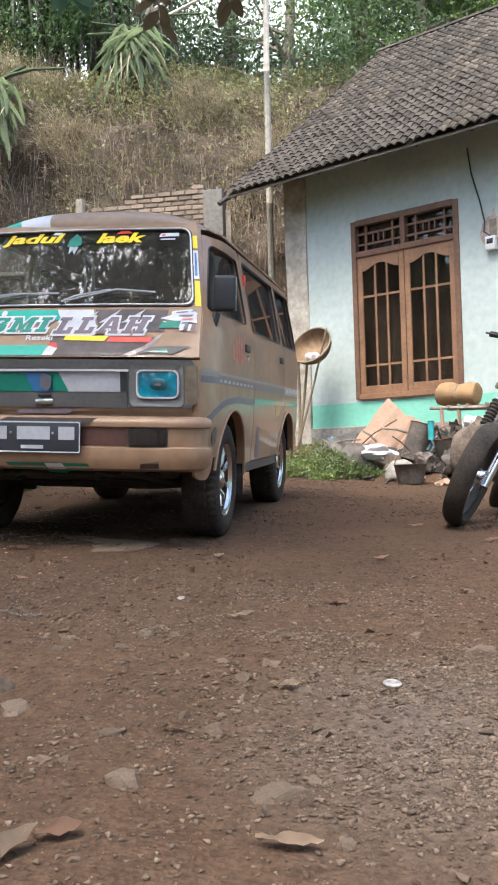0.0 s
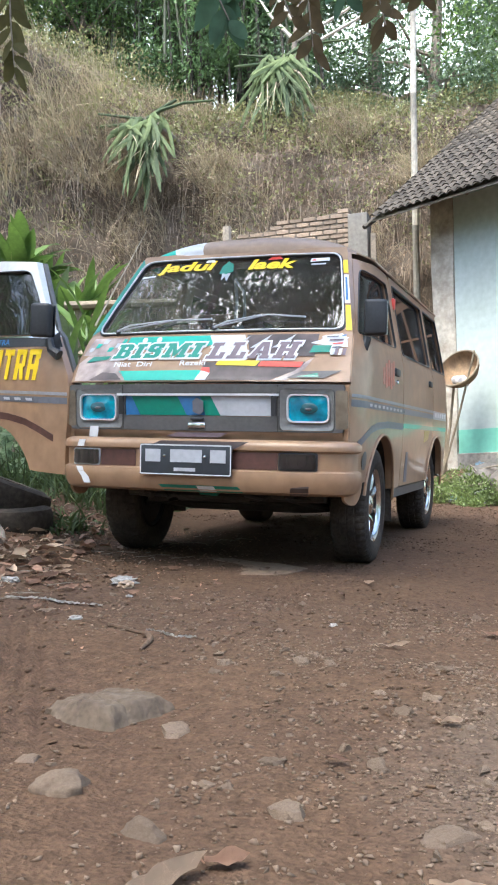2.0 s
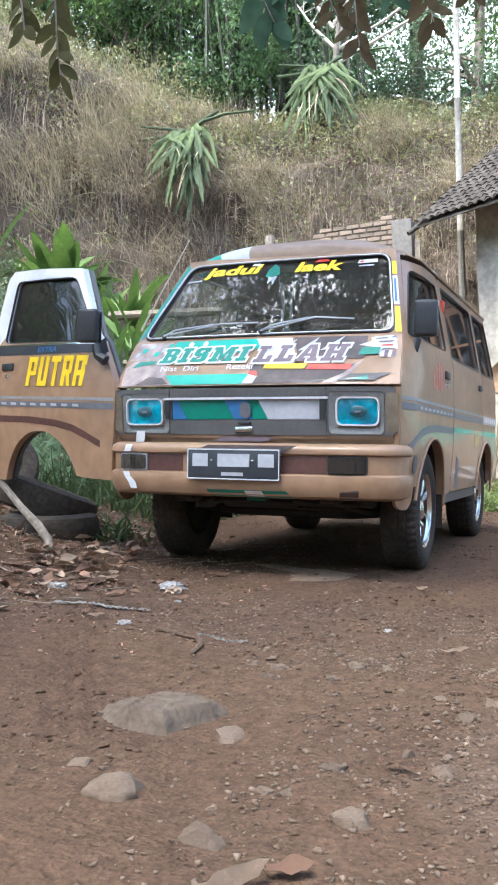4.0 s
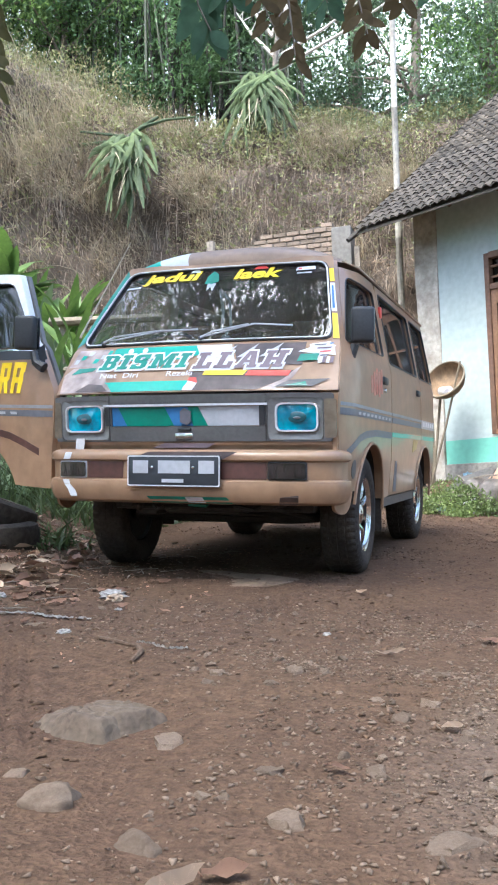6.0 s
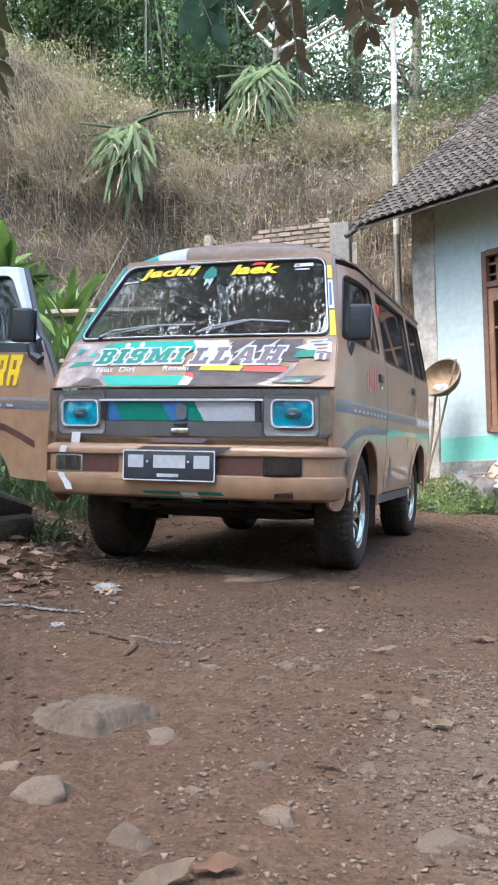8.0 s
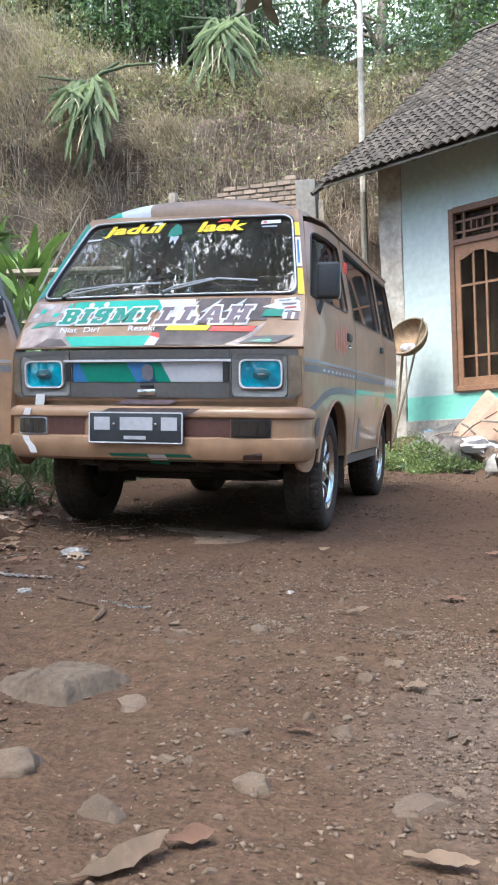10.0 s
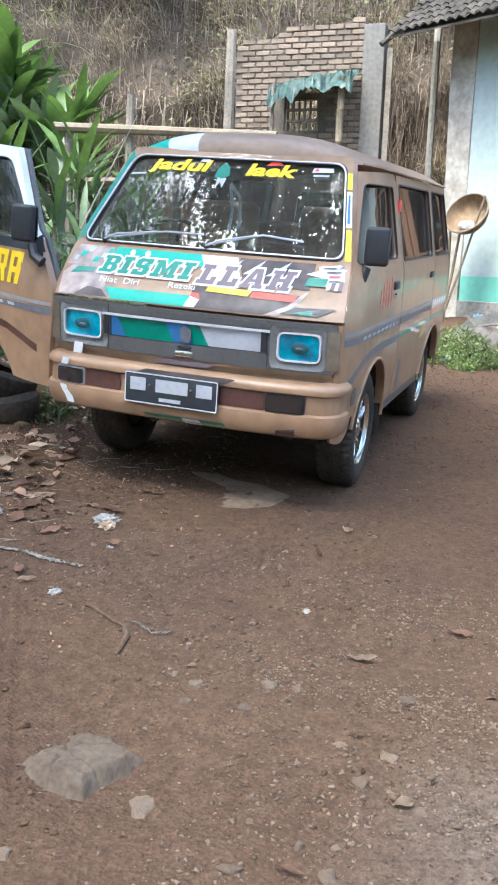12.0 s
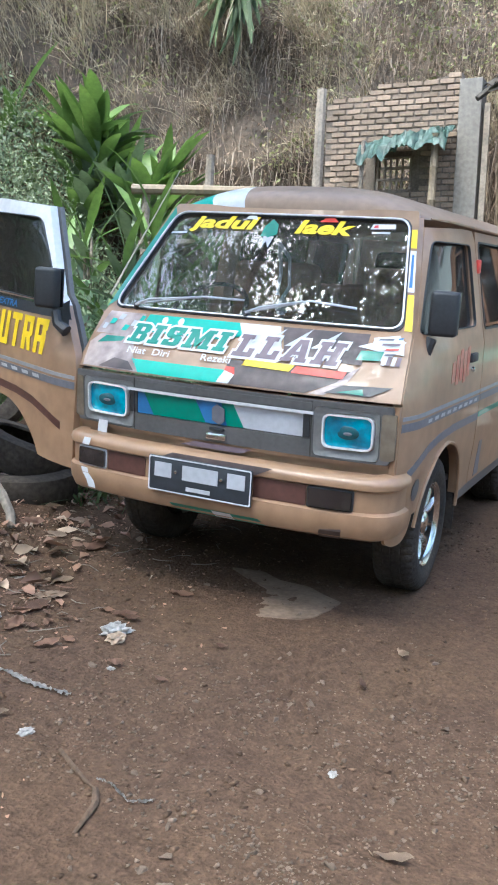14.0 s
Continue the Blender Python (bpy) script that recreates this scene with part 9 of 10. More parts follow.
rock(0.611, -1.427, 0.018, 0.016, 0.015, 34, "small brown rock in the earth")
rock(0.693, -1.551, 0.017, 0.015, 0.013, 36, "small brown rock in the earth")
rock(0.844, -1.524, 0.024, 0.020, 0.014, 37, "flat red-brown rock in the earth")
rock(1.193, -1.708, 0.023, 0.020, 0.018, 38, "pale brown rock in the earth")
rock(1.231, -1.585, 0.026, 0.022, 0.019, 13, "pale brown rock in the earth")
rock(1.110, -1.575, 0.024, 0.018, 0.013, 14, "pale brown rock in the earth", 20)
rock(0.952, -1.374, 0.017, 0.014, 0.012, 15, "small pale rock in the earth")
rock(1.012, -2.082, 0.024, 0.018, 0.013, 16, "small brown rock half buried in the earth")
rock(0.578, -2.213, 0.024, 0.02, 0.015, 17, "small brown rock in the earth")
rock(1.400, -2.236, 0.017, 0.013, 0.011, 32, "small dark rock on the earth")
rock(1.468, -2.440, 0.016, 0.013, 0.014, 31, "small pale rock on the earth")
rock(1.115, -2.553, 0.010, 0.009, 0.009, 18, "small grey pebble on the earth")
rock(1.228, -1.300, 0.028, 0.020, 0.012, 19, "flat grey rock in the earth", 10)
rock(1.577, -1.182, 0.019, 0.016, 0.016, 20, "rounded grey rock in the earth")
rock(1.731, -1.302, 0.042, 0.030, 0.014, 21, "flat brown rock half buried in the earth", 15)
rock(1.618, -2.112, 0.017, 0.014, 0.013, 22, "pale grey rock in the gravel")
rock(1.617, -2.212, 0.016, 0.014, 0.013, 23, "pale grey rock in the gravel")
rock(1.600, -1.840, 0.020, 0.016, 0.013, 24, "brown rock in the gravel")
rock(1.389, -2.037, 0.015, 0.013, 0.013, 25, "small brown rock in the earth")
rock(1.668, -2.057, 0.014, 0.012, 0.012, 26, "small grey rock in the gravel")
rock(1.565, -1.756, 0.018, 0.015, 0.012, 27, "brown rock in the earth")
rock(1.652, -1.795, 0.015, 0.012, 0.010, 28, "small grey rock in the gravel")
rock(1.330, -1.753, 0.020, 0.016, 0.012, 29, "small brown rock in the earth")


def make_slab():
    loop = [(-0.09, 0.42), (0.02, 0.34), (0.15, 0.26), (0.17, 0.18), (0.16, 0.06), (0.21, -0.03), (0.33, 0.02), (0.41, 0.09), (0.44, 0.2), (0.45, 0.3), (0.37, 0.33), (0.28, 0.39), (0.13, 0.40), (0.05, 0.45)]
    bm = panel(rounded(loop, 0.015, 2), where=lambda u, v: Vector((u, v, ground_z(u, v) + 0.007 + 0.004 * noise.noise(Vector((u * 9, v * 9, 0))))), cuts_u=steps(-0.1, 0.5, 0.05), cuts_v=steps(0, 0.5, 0.05), thick=0.05, back=lambda u, v: Vector((u, v, ground_z(u, v) - 0.05)))
    thing("concrete_patch", bm, mat("worn_concrete", (0.16, 0.115, 0.083), rough=0.95, spec=0.1, var=0.2, scale=6, fine=50, bump=0.3), Matrix.Identity(4), "worn pale concrete patch before the van's wheels", "concrete")


make_slab()


def chip_mesh(seed):
    """A splintered chip: the hull of a few scattered points."""
    r = random.Random(seed)
    bm = bmesh.new()
    for k in range(9):
        d = Vector((r.gauss(0, 1), r.gauss(0, 1), r.gauss(0, 1))).normalized()
        bm.verts.new((d.x, d.y * r.uniform(0.6, 1), d.z * 0.6))
    bmesh.ops.convex_hull(bm, input=bm.verts[:])
    bmesh.ops.triangulate(bm, faces=bm.faces[:])
    me = bpy.data.meshes.new("stone")
    bm.to_mesh(me)
    bm.free()
    me.materials.append(M_STONE)
    return me


def build_gravel():
    """Fine stones all over, thicker in the grey patches."""
    base = [chip_mesh(40 + k) for k in range(6)]
    kinds = []
    for me in base:
        co = np.zeros(len(me.vertices) * 3, dtype=np.float32)
        me.vertices.foreach_get("co", co)
        kinds.append((co.reshape(-1, 3), np.array([p.vertices[:] for p in me.polygons])))
    Vs, Fs, off, n = [], [], 0, 0
    while n < 40000:
        x, y = rnd(-1.6, 2.9), rnd(-3.0, 4.9)
        d = noise.noise(Vector((x * 0.9, y * 0.9, 4))) + 0.5 * noise.noise(Vector((x * 2.6, y * 2.6, 9)))
        patch = math.exp(-((x - 1.75) / 0.55) ** 2 - ((y + 1.9) / 0.75) ** 2)
        if d + 1.1 * patch - (0.25 if y > 1.2 else 0) < rnd(-0.5, 0.75):
            continue
        if x < 0.85 and y < -1.15 and random.random() < 0.55:
            continue
        s = 0.0014 + (0.006 if x > 0.9 or y > -0.9 else 0.0035) * random.random() ** 4 + (0.011 * random.random() ** 3 if y > 1.2 else 0)
        co, fa = kinds[n % 6]
        a = rnd(0, 6.3)
        R = np.array([[math.cos(a), -math.sin(a), 0], [math.sin(a), math.cos(a), 0], [0, 0, 1]])
        Vs.append((co * s * np.array([rnd(0.8, 1.4), 1, 1])) @ R.T + np.array([x, y, floor_z(x, y) + s * 0.12]))
        Fs.append(fa + off)
        off += len(co)
        n += 1
    tagged(np_mesh("gravel", np.concatenate(Vs), np.concatenate(Fs), M_GRAVEL), "scattered fine brown and grey gravel", "gravel", kind="stuff")
    # the pale chips of the gravelled corner and of a thin band across the yard
    Vs, Fs, off, n = [], [], 0, 0
    while n < 16000:
        x, y = rnd(0.7, 2.6), rnd(-2.7, -0.7)
        patch = math.exp(-((x - 1.72) / 0.36) ** 2 - ((y + 1.98) / 0.42) ** 2) + 0.28 * math.exp(-((y + 1.32 + 0.15 * (x - 1.2)) / 0.2) ** 2)
        if n <= 9000 and patch * (0.6 + 1.3 * noise.noise(Vector((x * 5, y * 5, 2)))) < rnd(0.05, 0.8):
            continue
        if n > 9000:
            x, y = rnd(0.0, 2.3), rnd(-2.75, -0.4)
            if x < 0.85 and y < -1.3 and random.random() < 0.75:
                continue
            if noise.noise(Vector((x * 2.2, y * 2.2, 8))) + 0.5 * noise.noise(Vector((x * 7, y * 7, 1))) < rnd(-0.6, 0.5):
                continue
        s = 0.0022 + 0.0065 * random.random() ** 2.5 + (0.004 * random.random() ** 4 if n > 9000 else 0)
        co, fa = kinds[n % 6]
        a = rnd(0, 6.3)
        R = np.array([[math.cos(a), -math.sin(a), 0], [math.sin(a), math.cos(a), 0], [0, 0, 1]])
        Vs.append((co * s * np.array([rnd(0.8, 1.3), 1, 1.0])) @ R.T + np.array([x, y, floor_z(x, y) + s * 0.15]))
        Fs.append(fa + off)
        off += len(co)
        n += 1
    tagged(np_mesh("stone_chips", np.concatenate(Vs), np.concatenate(Fs), M_CHIPS), "pale grey stone chips strewn over the yard", "gravel", kind="stuff")
    # crumbled clods of the yard's own earth
    Vs, Fs, off, n = [], [], 0, 0
    while n < 1700:
        x, y = rnd(-0.4, 2.3), rnd(-2.2, 0.9)
        if noise.noise(Vector((x * 1.6, y * 1.6, 12))) + 0.5 * noise.noise(Vector((x * 5, y * 5, 3))) < rnd(-0.45, 0.5):
            continue
        s = 0.004 + 0.0105 * random.random() ** 2.4
        co, fa = kinds[n % 6]
        a = rnd(0, 6.3)
        R = np.array([[math.cos(a), -math.sin(a), 0], [math.sin(a), math.cos(a), 0], [0, 0, 1]])
        Vs.append((co * s * np.array([rnd(0.8, 1.5), 1, 0.8])) @ R.T + np.array([x, y, floor_z(x, y) + s * 0.1]))
        Fs.append(fa + off)
        off += len(co)
        n += 1
    tagged(np_mesh("earth_clods", np.concatenate(Vs), np.concatenate(Fs), M_CLOD), "small crumbled clods of brown earth", "earth", kind="stuff")
    shared = [chip_mesh(60 + k) for k in range(6)]
    ground = bpy.data.objects["ground"]
    n = 0
    while n < 290:
        x, y = rnd(-0.9, 2.3), rnd(-2.8, 0.9)
        patch = math.exp(-((x - 1.6) / 0.6) ** 2 - ((y + 1.9) / 0.8) ** 2) + 0.6 * math.exp(-((x - 0.75) / 0.5) ** 2 - ((y + 1.3) / 0.35) ** 2)
        if patch + 0.5 < rnd(0, 1.2) or (x < 0.85 and y < -1.4 and random.random() < 0.7):
            continue
        s = 0.006 + 0.014 * random.random() ** 2.2
        ob = new("stone", shared[n % 6])
        ob.parent = ground
        ob.matrix_basis = Matrix.Translation((x, y, floor_z(x, y) + s * 0.12)) @ pose(0, 0, 0, rnd(-15, 15), rnd(-15, 15), rnd(0, 360)) @ Matrix.Diagonal((s * rnd(0.9, 1.5), s, s * rnd(0.7, 1.1), 1))
        n += 1


build_gravel()


# ---- fallen leaves and litter ----
M_FALLEN = leaf_mat("fallen_leaf", (0.31, 0.175, 0.112), (0.15, 0.082, 0.053), rough=0.7, through_light=0.1)
M_FALLEN_T = leaf_mat("pale_fallen_leaf", (0.42, 0.31, 0.215), (0.27, 0.18, 0.12), rough=0.6, through_light=0.1)


def fallen_leaf(x, y, length, width, turn, material, label, curl=25, lift=6):
    bm = bmesh.new()
    strap_leaf(bm, (-length / 2, 0, 0.012), 0, -lift, length, width, -curl, fold=0.14, segs=10, swell=0.45, tip=0.05, twist=0.5)
    for v in bm.verts:
        v.co.z = max(v.co.z, 0.001) + 0.006 * noise.noise(v.co * 55 + Vector((x, y, 0)))
        v.co.y += 0.004 * noise.noise(v.co * 70 + Vector((y, x, 0)))
    tube(bm, [(-length / 2, 0, 0.006), (-length * 0.62, 0.01, 0.012)], 0.0015, 4)
    bmesh.ops.solidify(bm, geom=bm.faces[:], thickness=0.0012)
    return thing("fallen_leaf", bm, material, Matrix.Translation((x, y, floor_z(x, y) + 0.004)) @ pose(0, 0, 0, rnd(-8, 8), rnd(-6, 6), turn), label, "leaf", "fallen leaves")


for x, y, L, w, a, m_, lab in ((1.01, -2.57, 0.15, 0.04, 58, M_FALLEN_T, "large curled straw-coloured fallen leaf"), (1.39, -2.465, 0.095, 0.034, 5, M_FALLEN_T, "large curled tan fallen leaf"), (1.07, -2.485, 0.065, 0.035, 20, M_FALLEN, "small red-brown fallen leaf"),
                            (0.80, -0.07, 0.07, 0.03, -40, M_FALLEN_T, "small yellowish fallen leaf"), (1.08, -1.14, 0.09, 0.03, 10, M_FALLEN_T, "curled tan fallen leaf"), (1.30, -1.75, 0.05, 0.035, 30, M_FALLEN_T, "small tan fallen leaf"),
                            (1.12, -2.05, 0.06, 0.02, 0, M_FALLEN, "small red-brown fallen leaf"), (1.33, -0.8, 0.09, 0.035, 15, M_FALLEN, "single dry brown fallen leaf"), (-0.11, 0.03, 0.10, 0.035, 5, M_FALLEN, "brown fallen leaf by the wheel"),
                            (0.02, -0.63, 0.06, 0.03, 20, M_FALLEN, "small brown fallen leaf"), (1.75, -0.5, 0.08, 0.03, 70, M_FALLEN, "single dry brown fallen leaf"), (1.95, 0.75, 0.08, 0.04, 20, M_FALLEN, "single dry brown fallen leaf"),
                            (-0.52, -0.26, 0.14, 0.06, 35, M_FALLEN_T, "large pale fallen leaf on the litter"), (-0.5, -0.38, 0.13, 0.07, 60, M_FALLEN, "large brown fallen leaf on the litter"), (-0.45, -0.55, 0.12, 0.06, 100, M_FALLEN, "large brown fallen leaf on the litter"),
                            (-0.15, -0.28, 0.10, 0.035, -10, M_FALLEN, "single dry brown fallen leaf"), (-0.7, 0.3, 0.12, 0.06, 80, M_FALLEN, "brown fallen leaf on the litter"), (-0.95, -0.1, 0.13, 0.06, 140, M_FALLEN, "brown fallen leaf on the litter"),
                            (-1.1, 0.35, 0.14, 0.07, 20, M_FALLEN, "brown fallen leaf on the litter"), (-0.85, -0.5, 0.12, 0.06, 200, M_FALLEN_T, "pale fallen leaf on the litter"), (2.1, -0.2, 0.07, 0.03, 60, M_FALLEN, "single dry brown fallen leaf"),
                            (0.75, -0.35, 0.07, 0.025, 120, M_FALLEN, "single dry brown fallen leaf"), (1.45, 0.1, 0.07, 0.03, 10, M_FALLEN, "single dry brown fallen leaf"), (0.25, -0.35, 0.05, 0.02, 45, M_FALLEN, "single dry brown fallen leaf"), (1.6, 1.3, 0.1, 0.05, 10, M_FALLEN, "single dry brown fallen leaf")):
    fallen_leaf(x, y, L, w, a, m_, lab, rnd(10, 38))

# broad leaves on the litter by the open door
for x, y, L, a, tan in ((-0.505, -0.33, 0.105, 85, 1), (-0.60, -0.10, 0.125, 55, 1), (-0.924, -0.085, 0.105, -30, 1), (-0.933, 0.324, 0.12, 0, 1), (-1.108, 0.361, 0.09, -10, 0), (-0.142, -1.014, 0.08, -45, 0), (-0.403, -0.525, 0.06, 24, 0), (-0.372, -0.466, 0.075, 110, 0), (-0.262, -0.26, 0.06, 10, 0),
                       (-0.181, -0.263, 0.09, 24, 0), (-0.251, -0.624, 0.09, 60, 0), (-0.213, -0.565, 0.065, -10, 0), (-0.698, -0.382, 0.085, 24, 0), (-0.981, 0.559, 0.11, 24, 1), (-0.073, -1.076, 0.07, 24, 1), (0.191, -0.643, 0.055, 24, 0), (-0.425, -0.406, 0.07, 140, 0), (-0.514, -0.436, 0.08, 30, 0), (-1.285, 0.278, 0.09, 60, 0),
                       (-1.089, 0.146, 0.09, 120, 0), (-0.343, -0.408, 0.06, 200, 0), (-1.02, -0.02, 0.12, 75, 1), (-1.0, -0.22, 0.13, 10, 0), (-0.62, -0.62, 0.12, 160, 0), (-0.75, -0.15, 0.10, 210, 0), (-0.8, 0.12, 0.10, 300, 0), (-0.55, -0.78, 0.12, 15, 0), (-0.9, -0.35, 0.11, 95, 0)):
    fallen_leaf(x, y, L, L * rnd(0.36, 0.48), a, M_FALLEN_T if tan else M_FALLEN, "broad pale tan fallen leaf on the litter" if tan else "broad red-brown fallen leaf on the litter", rnd(8, 30))


def build_litter():
    Ps, n = [], 0
    while n < 2900:
        x, y = rnd(-3.6, -0.25), rnd(-2.6, 1.7)
        if rnd(0, 1) > smooth01((x + 3.7) / 1.3) * smooth01((y + 2.7) / 1.2) * (0.65 + noise.noise(Vector((x * 1.7, y * 1.7, 4)))):
            continue
        edge = -0.42 - 0.42 * smooth01((y + 0.6) / 1.2) + 0.2 * noise.noise(Vector((x * 3, y * 3, 0)))
        if x > edge and random.random() > 0.06:
            continue
        Ps.append((x, y, floor_z(x, y) + rnd(0.003, 0.02)))
        n += 1
    P = np.array(Ps)
    for k, (name, m_, lab) in enumerate((("leaf_litter", M_FALLEN, "brown leaf litter along the yard's edge"), ("pale_leaf_litter", M_FALLEN_T, "pale dry leaf litter along the yard's edge"), ("dark_leaf_litter", M_DEADLEAF, "dark rotting leaf litter along the yard's edge"))):
        Q = P[k::3]
        V, F = fine_leaf_arrays(Q, RNG.normal(0, 1, (len(Q), 3)) * np.array([1, 1, 0.15]), 0.014 + 0.09 * RNG.uniform(0, 1, len(Q)) ** 3.2, 0.008 + 0.04 * RNG.uniform(0, 1, len(Q)) ** 3.2, 0.9)
        tagged(np_mesh(name, V, F, m_, smooth=True), lab, "litter", kind="stuff")
    # larger curled leaves on top, thickest beside the open door
    Ps = []
    while len(Ps) < 150:
        x, y = rnd(-2.2, -0.2), rnd(-1.6, 1.3)
        if x > -0.40 - 0.35 * smooth01((y + 0.5) / 1.2) + 0.15 * noise.noise(Vector((x * 3, y * 3, 7))) or rnd(0, 1) > smooth01((x + 2.3) / 0.8) * smooth01((y + 1.7) / 0.7):
            continue
        Ps.append((x, y, floor_z(x, y) + rnd(0.012, 0.035)))
    P = np.array(Ps)
    for k, (name, m_, lab) in enumerate((("curled_leaves", M_FALLEN, "large curled reddish-brown dead leaves on the litter"), ("pale_curled_leaves", M_FALLEN_T, "large curled tan dead leaves on the litter"))):
        Q = P[:110] if k == 0 else P[110:]
        V, F = fine_leaf_arrays(Q, RNG.normal(0, 1, (len(Q), 3)) * np.array([1, 1, 0.18]), RNG.uniform(0.06, 0.13, len(Q)), RNG.uniform(0.03, 0.055, len(Q)), 0.8)
        tagged(np_mesh(name, V, F, m_, smooth=True), lab, "litter", kind="stuff")
    # crumbs of leaf and bark
    n = 16000
    Q = np.stack([RNG.uniform(-3.6, 0.25, n), RNG.uniform(-2.6, 1.6, n), np.zeros(n)], axis=1)
    Q = Q[RNG.uniform(0, 1, n) < np.clip((Q[:, 0] + 3.6) / 1.3, 0, 1) * np.clip((Q[:, 1] + 2.6) / 1.2, 0, 1)]
    n = len(Q)
    Q = Q[RNG.uniform(0, 1, n) < np.clip((0.1 - Q[:, 0]) * 0.9 + 0.04, 0.04, 1)]
    Q[:, 2] = [floor_z(x, y) + 0.003 for x, y, _ in Q]
    V, F = fine_leaf_arrays(Q, RNG.normal(0, 1, Q.shape) * np.array([1, 1, 0.3]), RNG.uniform(0.006, 0.026, len(Q)), RNG.uniform(0.003, 0.011, len(Q)), 0.9)
    tagged(np_mesh("leaf_crumbs", V, F, M_FALLEN, smooth=True), "fine brown crumbs of leaf and bark on the earth", "litter", kind="stuff")
    # twigs and bits
    bm = bmesh.new()
    for i in range(170):
        x, y = rnd(-1.9, -0.2), rnd(-1.4, 1.3)
        L, a = rnd(0.03, 0.16), rnd(0, 6.3)
        z = floor_z(x, y) + 0.006
        tube(bm, [(x, y, z), (x + L * 0.5 * math.cos(a), y + L * 0.5 * math.sin(a), z + rnd(0, 0.012)), (x + L * math.cos(a + 0.3), y + L * math.sin(a + 0.3), z + rnd(0, 0.01))], [0.0022, 0.0018, 0.001], 4)
    tagged(mesh_object("twigs", bm, M_BARK), "broken twigs and straw on the earth", "twigs", kind="stuff")


build_litter()


M_DEADSTICK = mat("dead_stick", (0.10, 0.066, 0.045), rough=0.95, var=0.3, scale=12, fine=60, bump=0.5, spec=0.2)


def ground_stick(points, r, material, label):
    pts = [(x, y, floor_z(x, y) + r * 0.8) for x, y in points]
    return thing("stick", tubed(pts, [r, r * 1.1, r * 0.9, r * 0.5][:len(pts)], 6), material, Matrix.Identity(4), label, "stick", "sticks on the ground")


ground_stick([(0.18, -1.13), (0.26, -1.185), (0.322, -1.222), (0.369, -1.245)], 0.006, M_DEADSTICK, "crooked brown root on the earth")
ground_stick([(0.369, -1.245), (0.40, -1.29), (0.408, -1.337), (0.421, -1.405)], 0.0085, M_DEADSTICK, "thick end of a crooked brown root on the earth")


M_SCRAP = mat("grubby_white_plastic", (0.28, 0.26, 0.24), rough=0.6, var=0.3, scale=30, fine=90, bump=0.2)


def crumple(x, y, s, material, label, seed):
    bm = bmesh.new()
    bmesh.ops.create_icosphere(bm, subdivisions=3, radius=1)
    for v in bm.verts:
        k = 1 + 0.7 * noise.noise(v.co * 2.2 + Vector((seed * 5, 0, 0))) + 0.22 * noise.noise(v.co * 5.5 + Vector((seed * 5, 3, 0)))
        v.co = Vector((v.co.x * s, v.co.y * s * 0.7, v.co.z * s * 0.42)) * k
    return thing("litter_scrap", bm, material, Matrix.Translation((x, y, floor_z(x, y) + s * 0.15)) @ pose(0, 0, 0, 0, 0, seed * 50), label, "litter", "litter scraps", smooth=False)


def plastic_strip(points, width, label, seed):
    """A torn, twisted ribbon of film trodden into the earth."""
    bm = bmesh.new()
    rows, r = [], random.Random(seed)
    n = 40
    for k in range(n + 1):
        f = k / n * (len(points) - 1)
        i = min(int(f), len(points) - 2)
        a, b = Vector(points[i]), Vector(points[i + 1])
        p, d = a.lerp(b, f - i), (b - a).normalized()
        w = width * (0.35 + 0.65 * r.random())
        row = []
        for side in (-1, -0.3, 0.4, 1):
            q = p + Vector((-d.y, d.x)) * w * side
            row.append(bm.verts.new((q.x, q.y, floor_z(q.x, q.y) + 0.004 + 0.012 * r.random() * (1 - abs(side) * 0.5))))
        rows.append(row)
    for a, b in zip(rows, rows[1:]):
        for i in range(3):
            if r.random() > 0.12:
                bm.faces.new((a[i], a[i + 1], b[i + 1], b[i]))
    bmesh.ops.solidify(bm, geom=bm.faces[:], thickness=0.0008)
    return thing("plastic_strip", bm, M_SCRAP, Matrix.Identity(4), label, "litter", "litter scraps", smooth=False)


plastic_strip([(-0.382, -0.851), (-0.238, -0.854), (-0.113, -0.871), (0.02, -0.873)], 0.014, "torn dirty white plastic ribbon trodden into the earth", 3)
plastic_strip([(0.346, -1.208), (0.393, -1.208), (0.466, -1.247), (0.509, -1.211)], 0.004, "thin white thread of plastic on the earth", 4)
crumple(-0.573, -0.529, 0.035, M_SCRAP, "crumpled white paper on the leaf litter", 7)
crumple(-0.12, -0.42, 0.05, M_SCRAP, "crumpled white plastic wrapper on the earth", 1)
crumple(-0.09, -0.465, 0.04, M_FALLEN_T, "crumpled yellowish wrapper on the earth", 2)
crumple(-0.17, -0.33, 0.016, M_SCRAP, "white scrap on the earth", 3)
crumple(0.02, -0.66, 0.013, M_SCRAP, "white scrap on the earth", 4)
crumple(0.051, -1.111, 0.022, M_SCRAP, "clear plastic scrap on the earth", 5)
crumple(0.84, -0.87, 0.016, M_SCRAP, "torn white scrap on the earth", 6)
bm = lathe([(0.0, 0.019), (0.004, 0.021), (0.007, 0.019), (0.007, 0.013), (0.003, 0.010), (0.003, 0.001)], 24, "z")
thing("bottle_cap", bm, M_SCRAP, Matrix.Translation((1.518, -1.672, floor_z(1.518, -1.672) + 0.001)) @ pose(0, 0, 0, 6, 4, 0), "round white plastic cap on the earth", "cap")


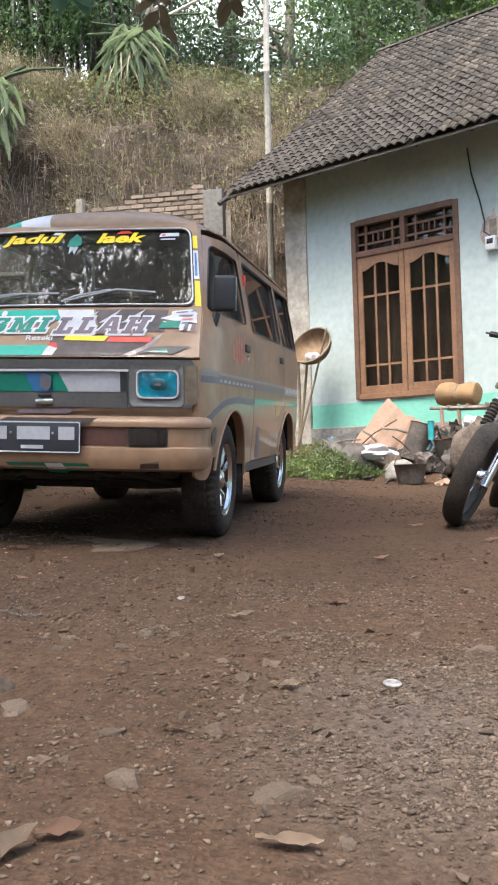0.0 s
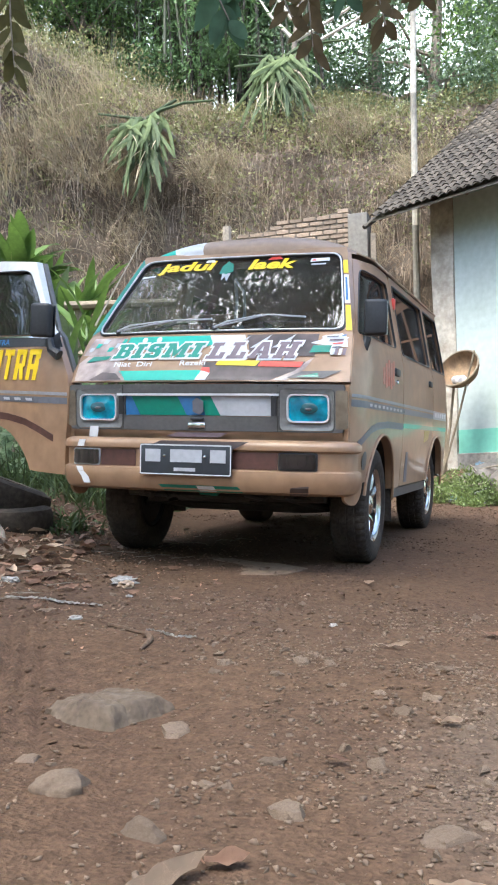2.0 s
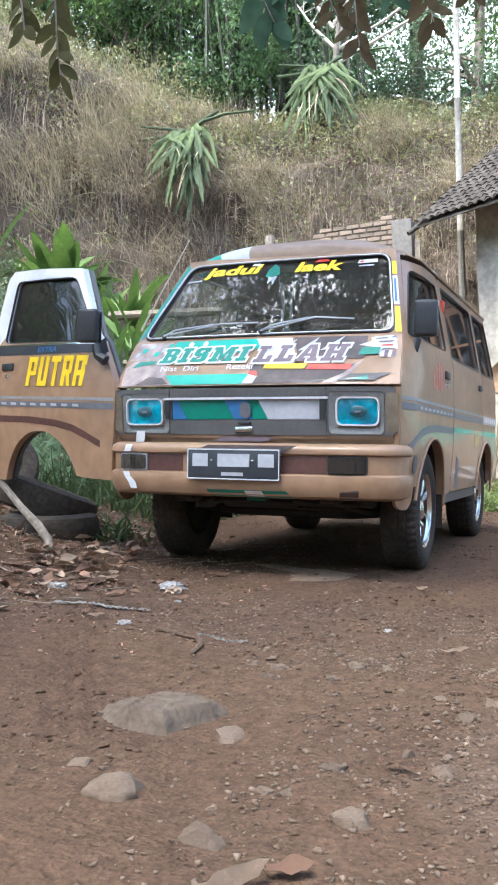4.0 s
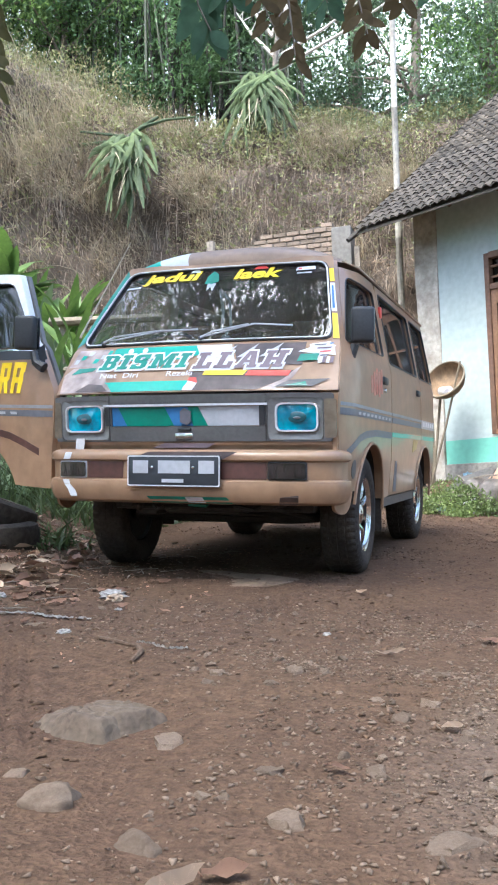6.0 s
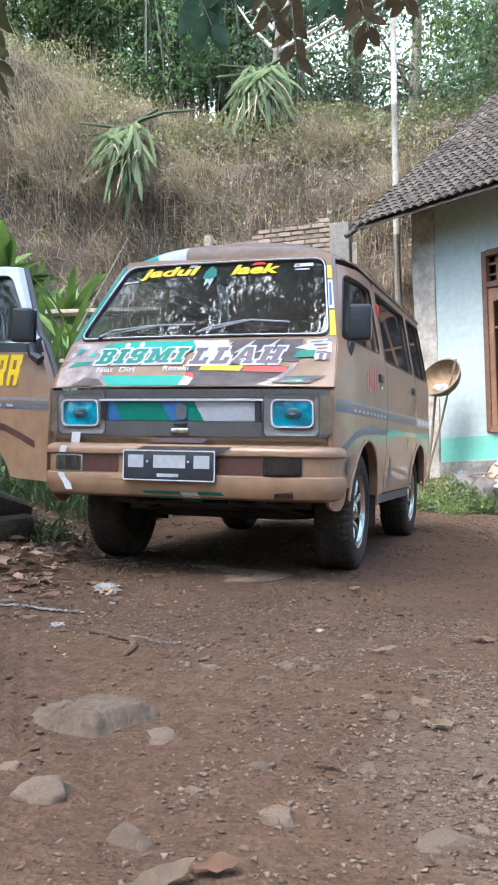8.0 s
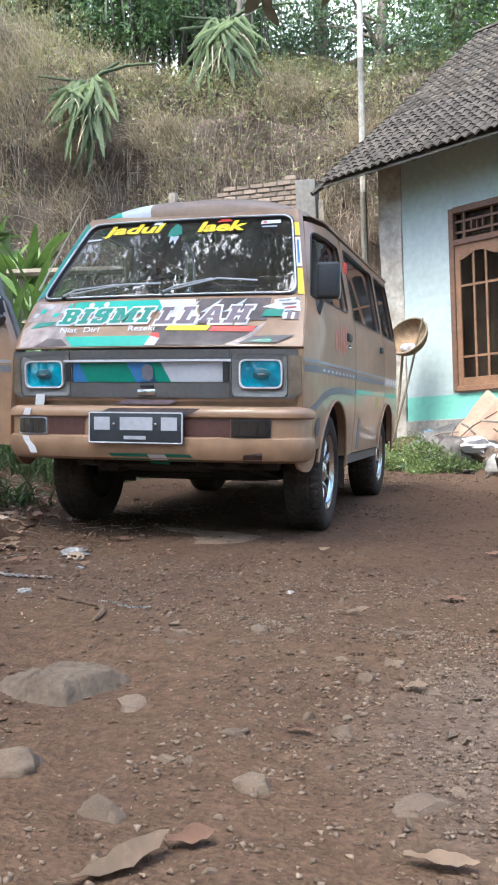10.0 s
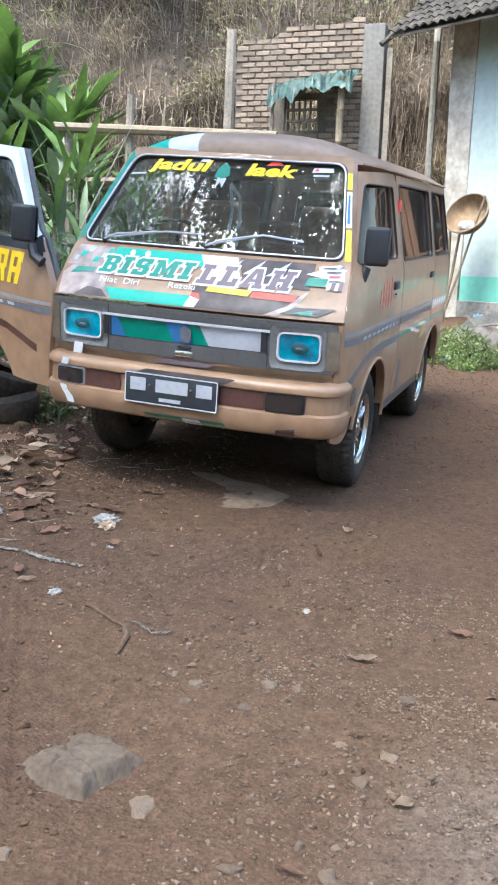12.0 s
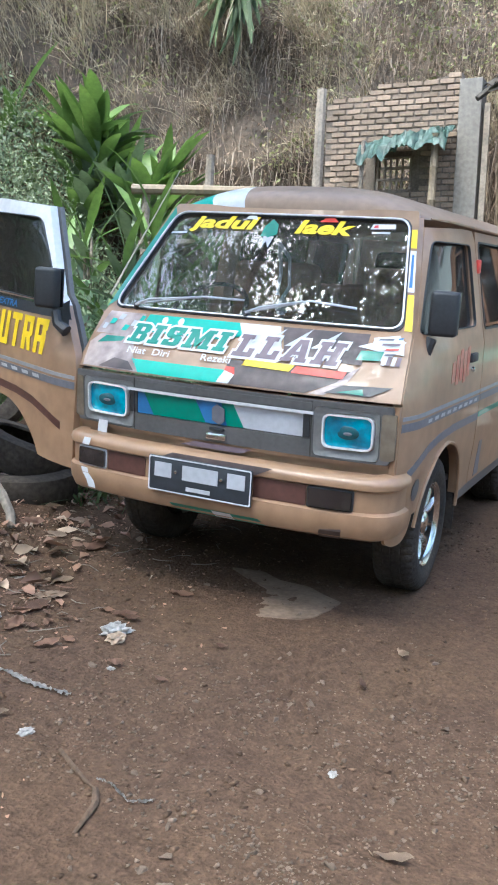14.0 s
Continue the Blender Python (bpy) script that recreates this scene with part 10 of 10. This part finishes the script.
# ---- roof tiles, last ----
def build_tiles():
    """Overlapping curved clay tiles; the nearest are pieces of their own."""
    wd, step = 0.112, 0.142
    rise = (RIDGE_Z - EAVE_Z) / 3.62
    run = math.sqrt(1 + rise * rise)
    tilt = math.degrees(math.atan(rise))
    def tile_bm(k):
        bm = bmesh.new()
        n = 6
        rows = []
        for y, z in ((0, 0.012), (0.17, 0.0)):
            for dz in (0.0, -0.011):
                rows.append([bm.verts.new((-wd * 0.53 + wd * 1.06 * i / n, y, z + dz + (0.027 * math.sin(math.pi * min(1, (i / n) / 0.78)) if i / n < 0.78 else -0.006) + rnd(-0.002, 0.002))) for i in range(n + 1)])
        top0, low0, top1 = rows[:3]
        for i in range(n):
            bm.faces.new((top0[i], top0[i + 1], top1[i + 1], top1[i]))
            bm.faces.new((low0[i + 1], low0[i], top0[i], top0[i + 1])[::-1])
        return bm
    shapes = []
    for k in range(4):
        bm = tile_bm(k)
        me = bpy.data.meshes.new("roof_tile")
        bm.to_mesh(me)
        bm.free()
        me.materials.append(M_TILE)
        me.polygons.foreach_set("use_smooth", [True] * len(me.polygons))
        me.set_sharp_from_angle(angle=radians(40))
        shapes.append(me)
    far_v, far_f, off = [], [], 0
    cols, rows = int((L1 - L0) / wd), int(3.62 * run / step)
    count = 0
    for r in range(rows):
        for c in range(cols):
            u = L0 + (c + 0.5) * wd
            y = -0.62 + r * step / run
            z = roof_slope(y)
            m = pose(u + rnd(-0.006, 0.006), y, z + 0.012 + rnd(-0.004, 0.006), tilt + rnd(-1.5, 1.5) - 2.2, rnd(-1.5, 1.5), rnd(-2, 2))
            if r < 12 and c < 25 and count < 298:
                ob = new("roof_tile", random.choice(shapes))
                ob.parent = roof
                ob.matrix_basis = m
                count += 1
            else:
                me = random.choice(shapes)
                co = np.zeros(len(me.vertices) * 3, dtype=np.float32)
                me.vertices.foreach_get("co", co)
                co = co.reshape(-1, 3) @ np.array(m.to_3x3()).T + np.array(m.translation)
                for p in me.polygons:
                    a, b, c2, d = p.vertices
                    far_f += [(a + off, b + off, c2 + off), (a + off, c2 + off, d + off)]
                far_v.append(co)
                off += len(co)
    tagged(np_mesh("far_tiles", np.concatenate(far_v), far_f, M_TILE_S, roof), kind="stuff")


build_tiles()
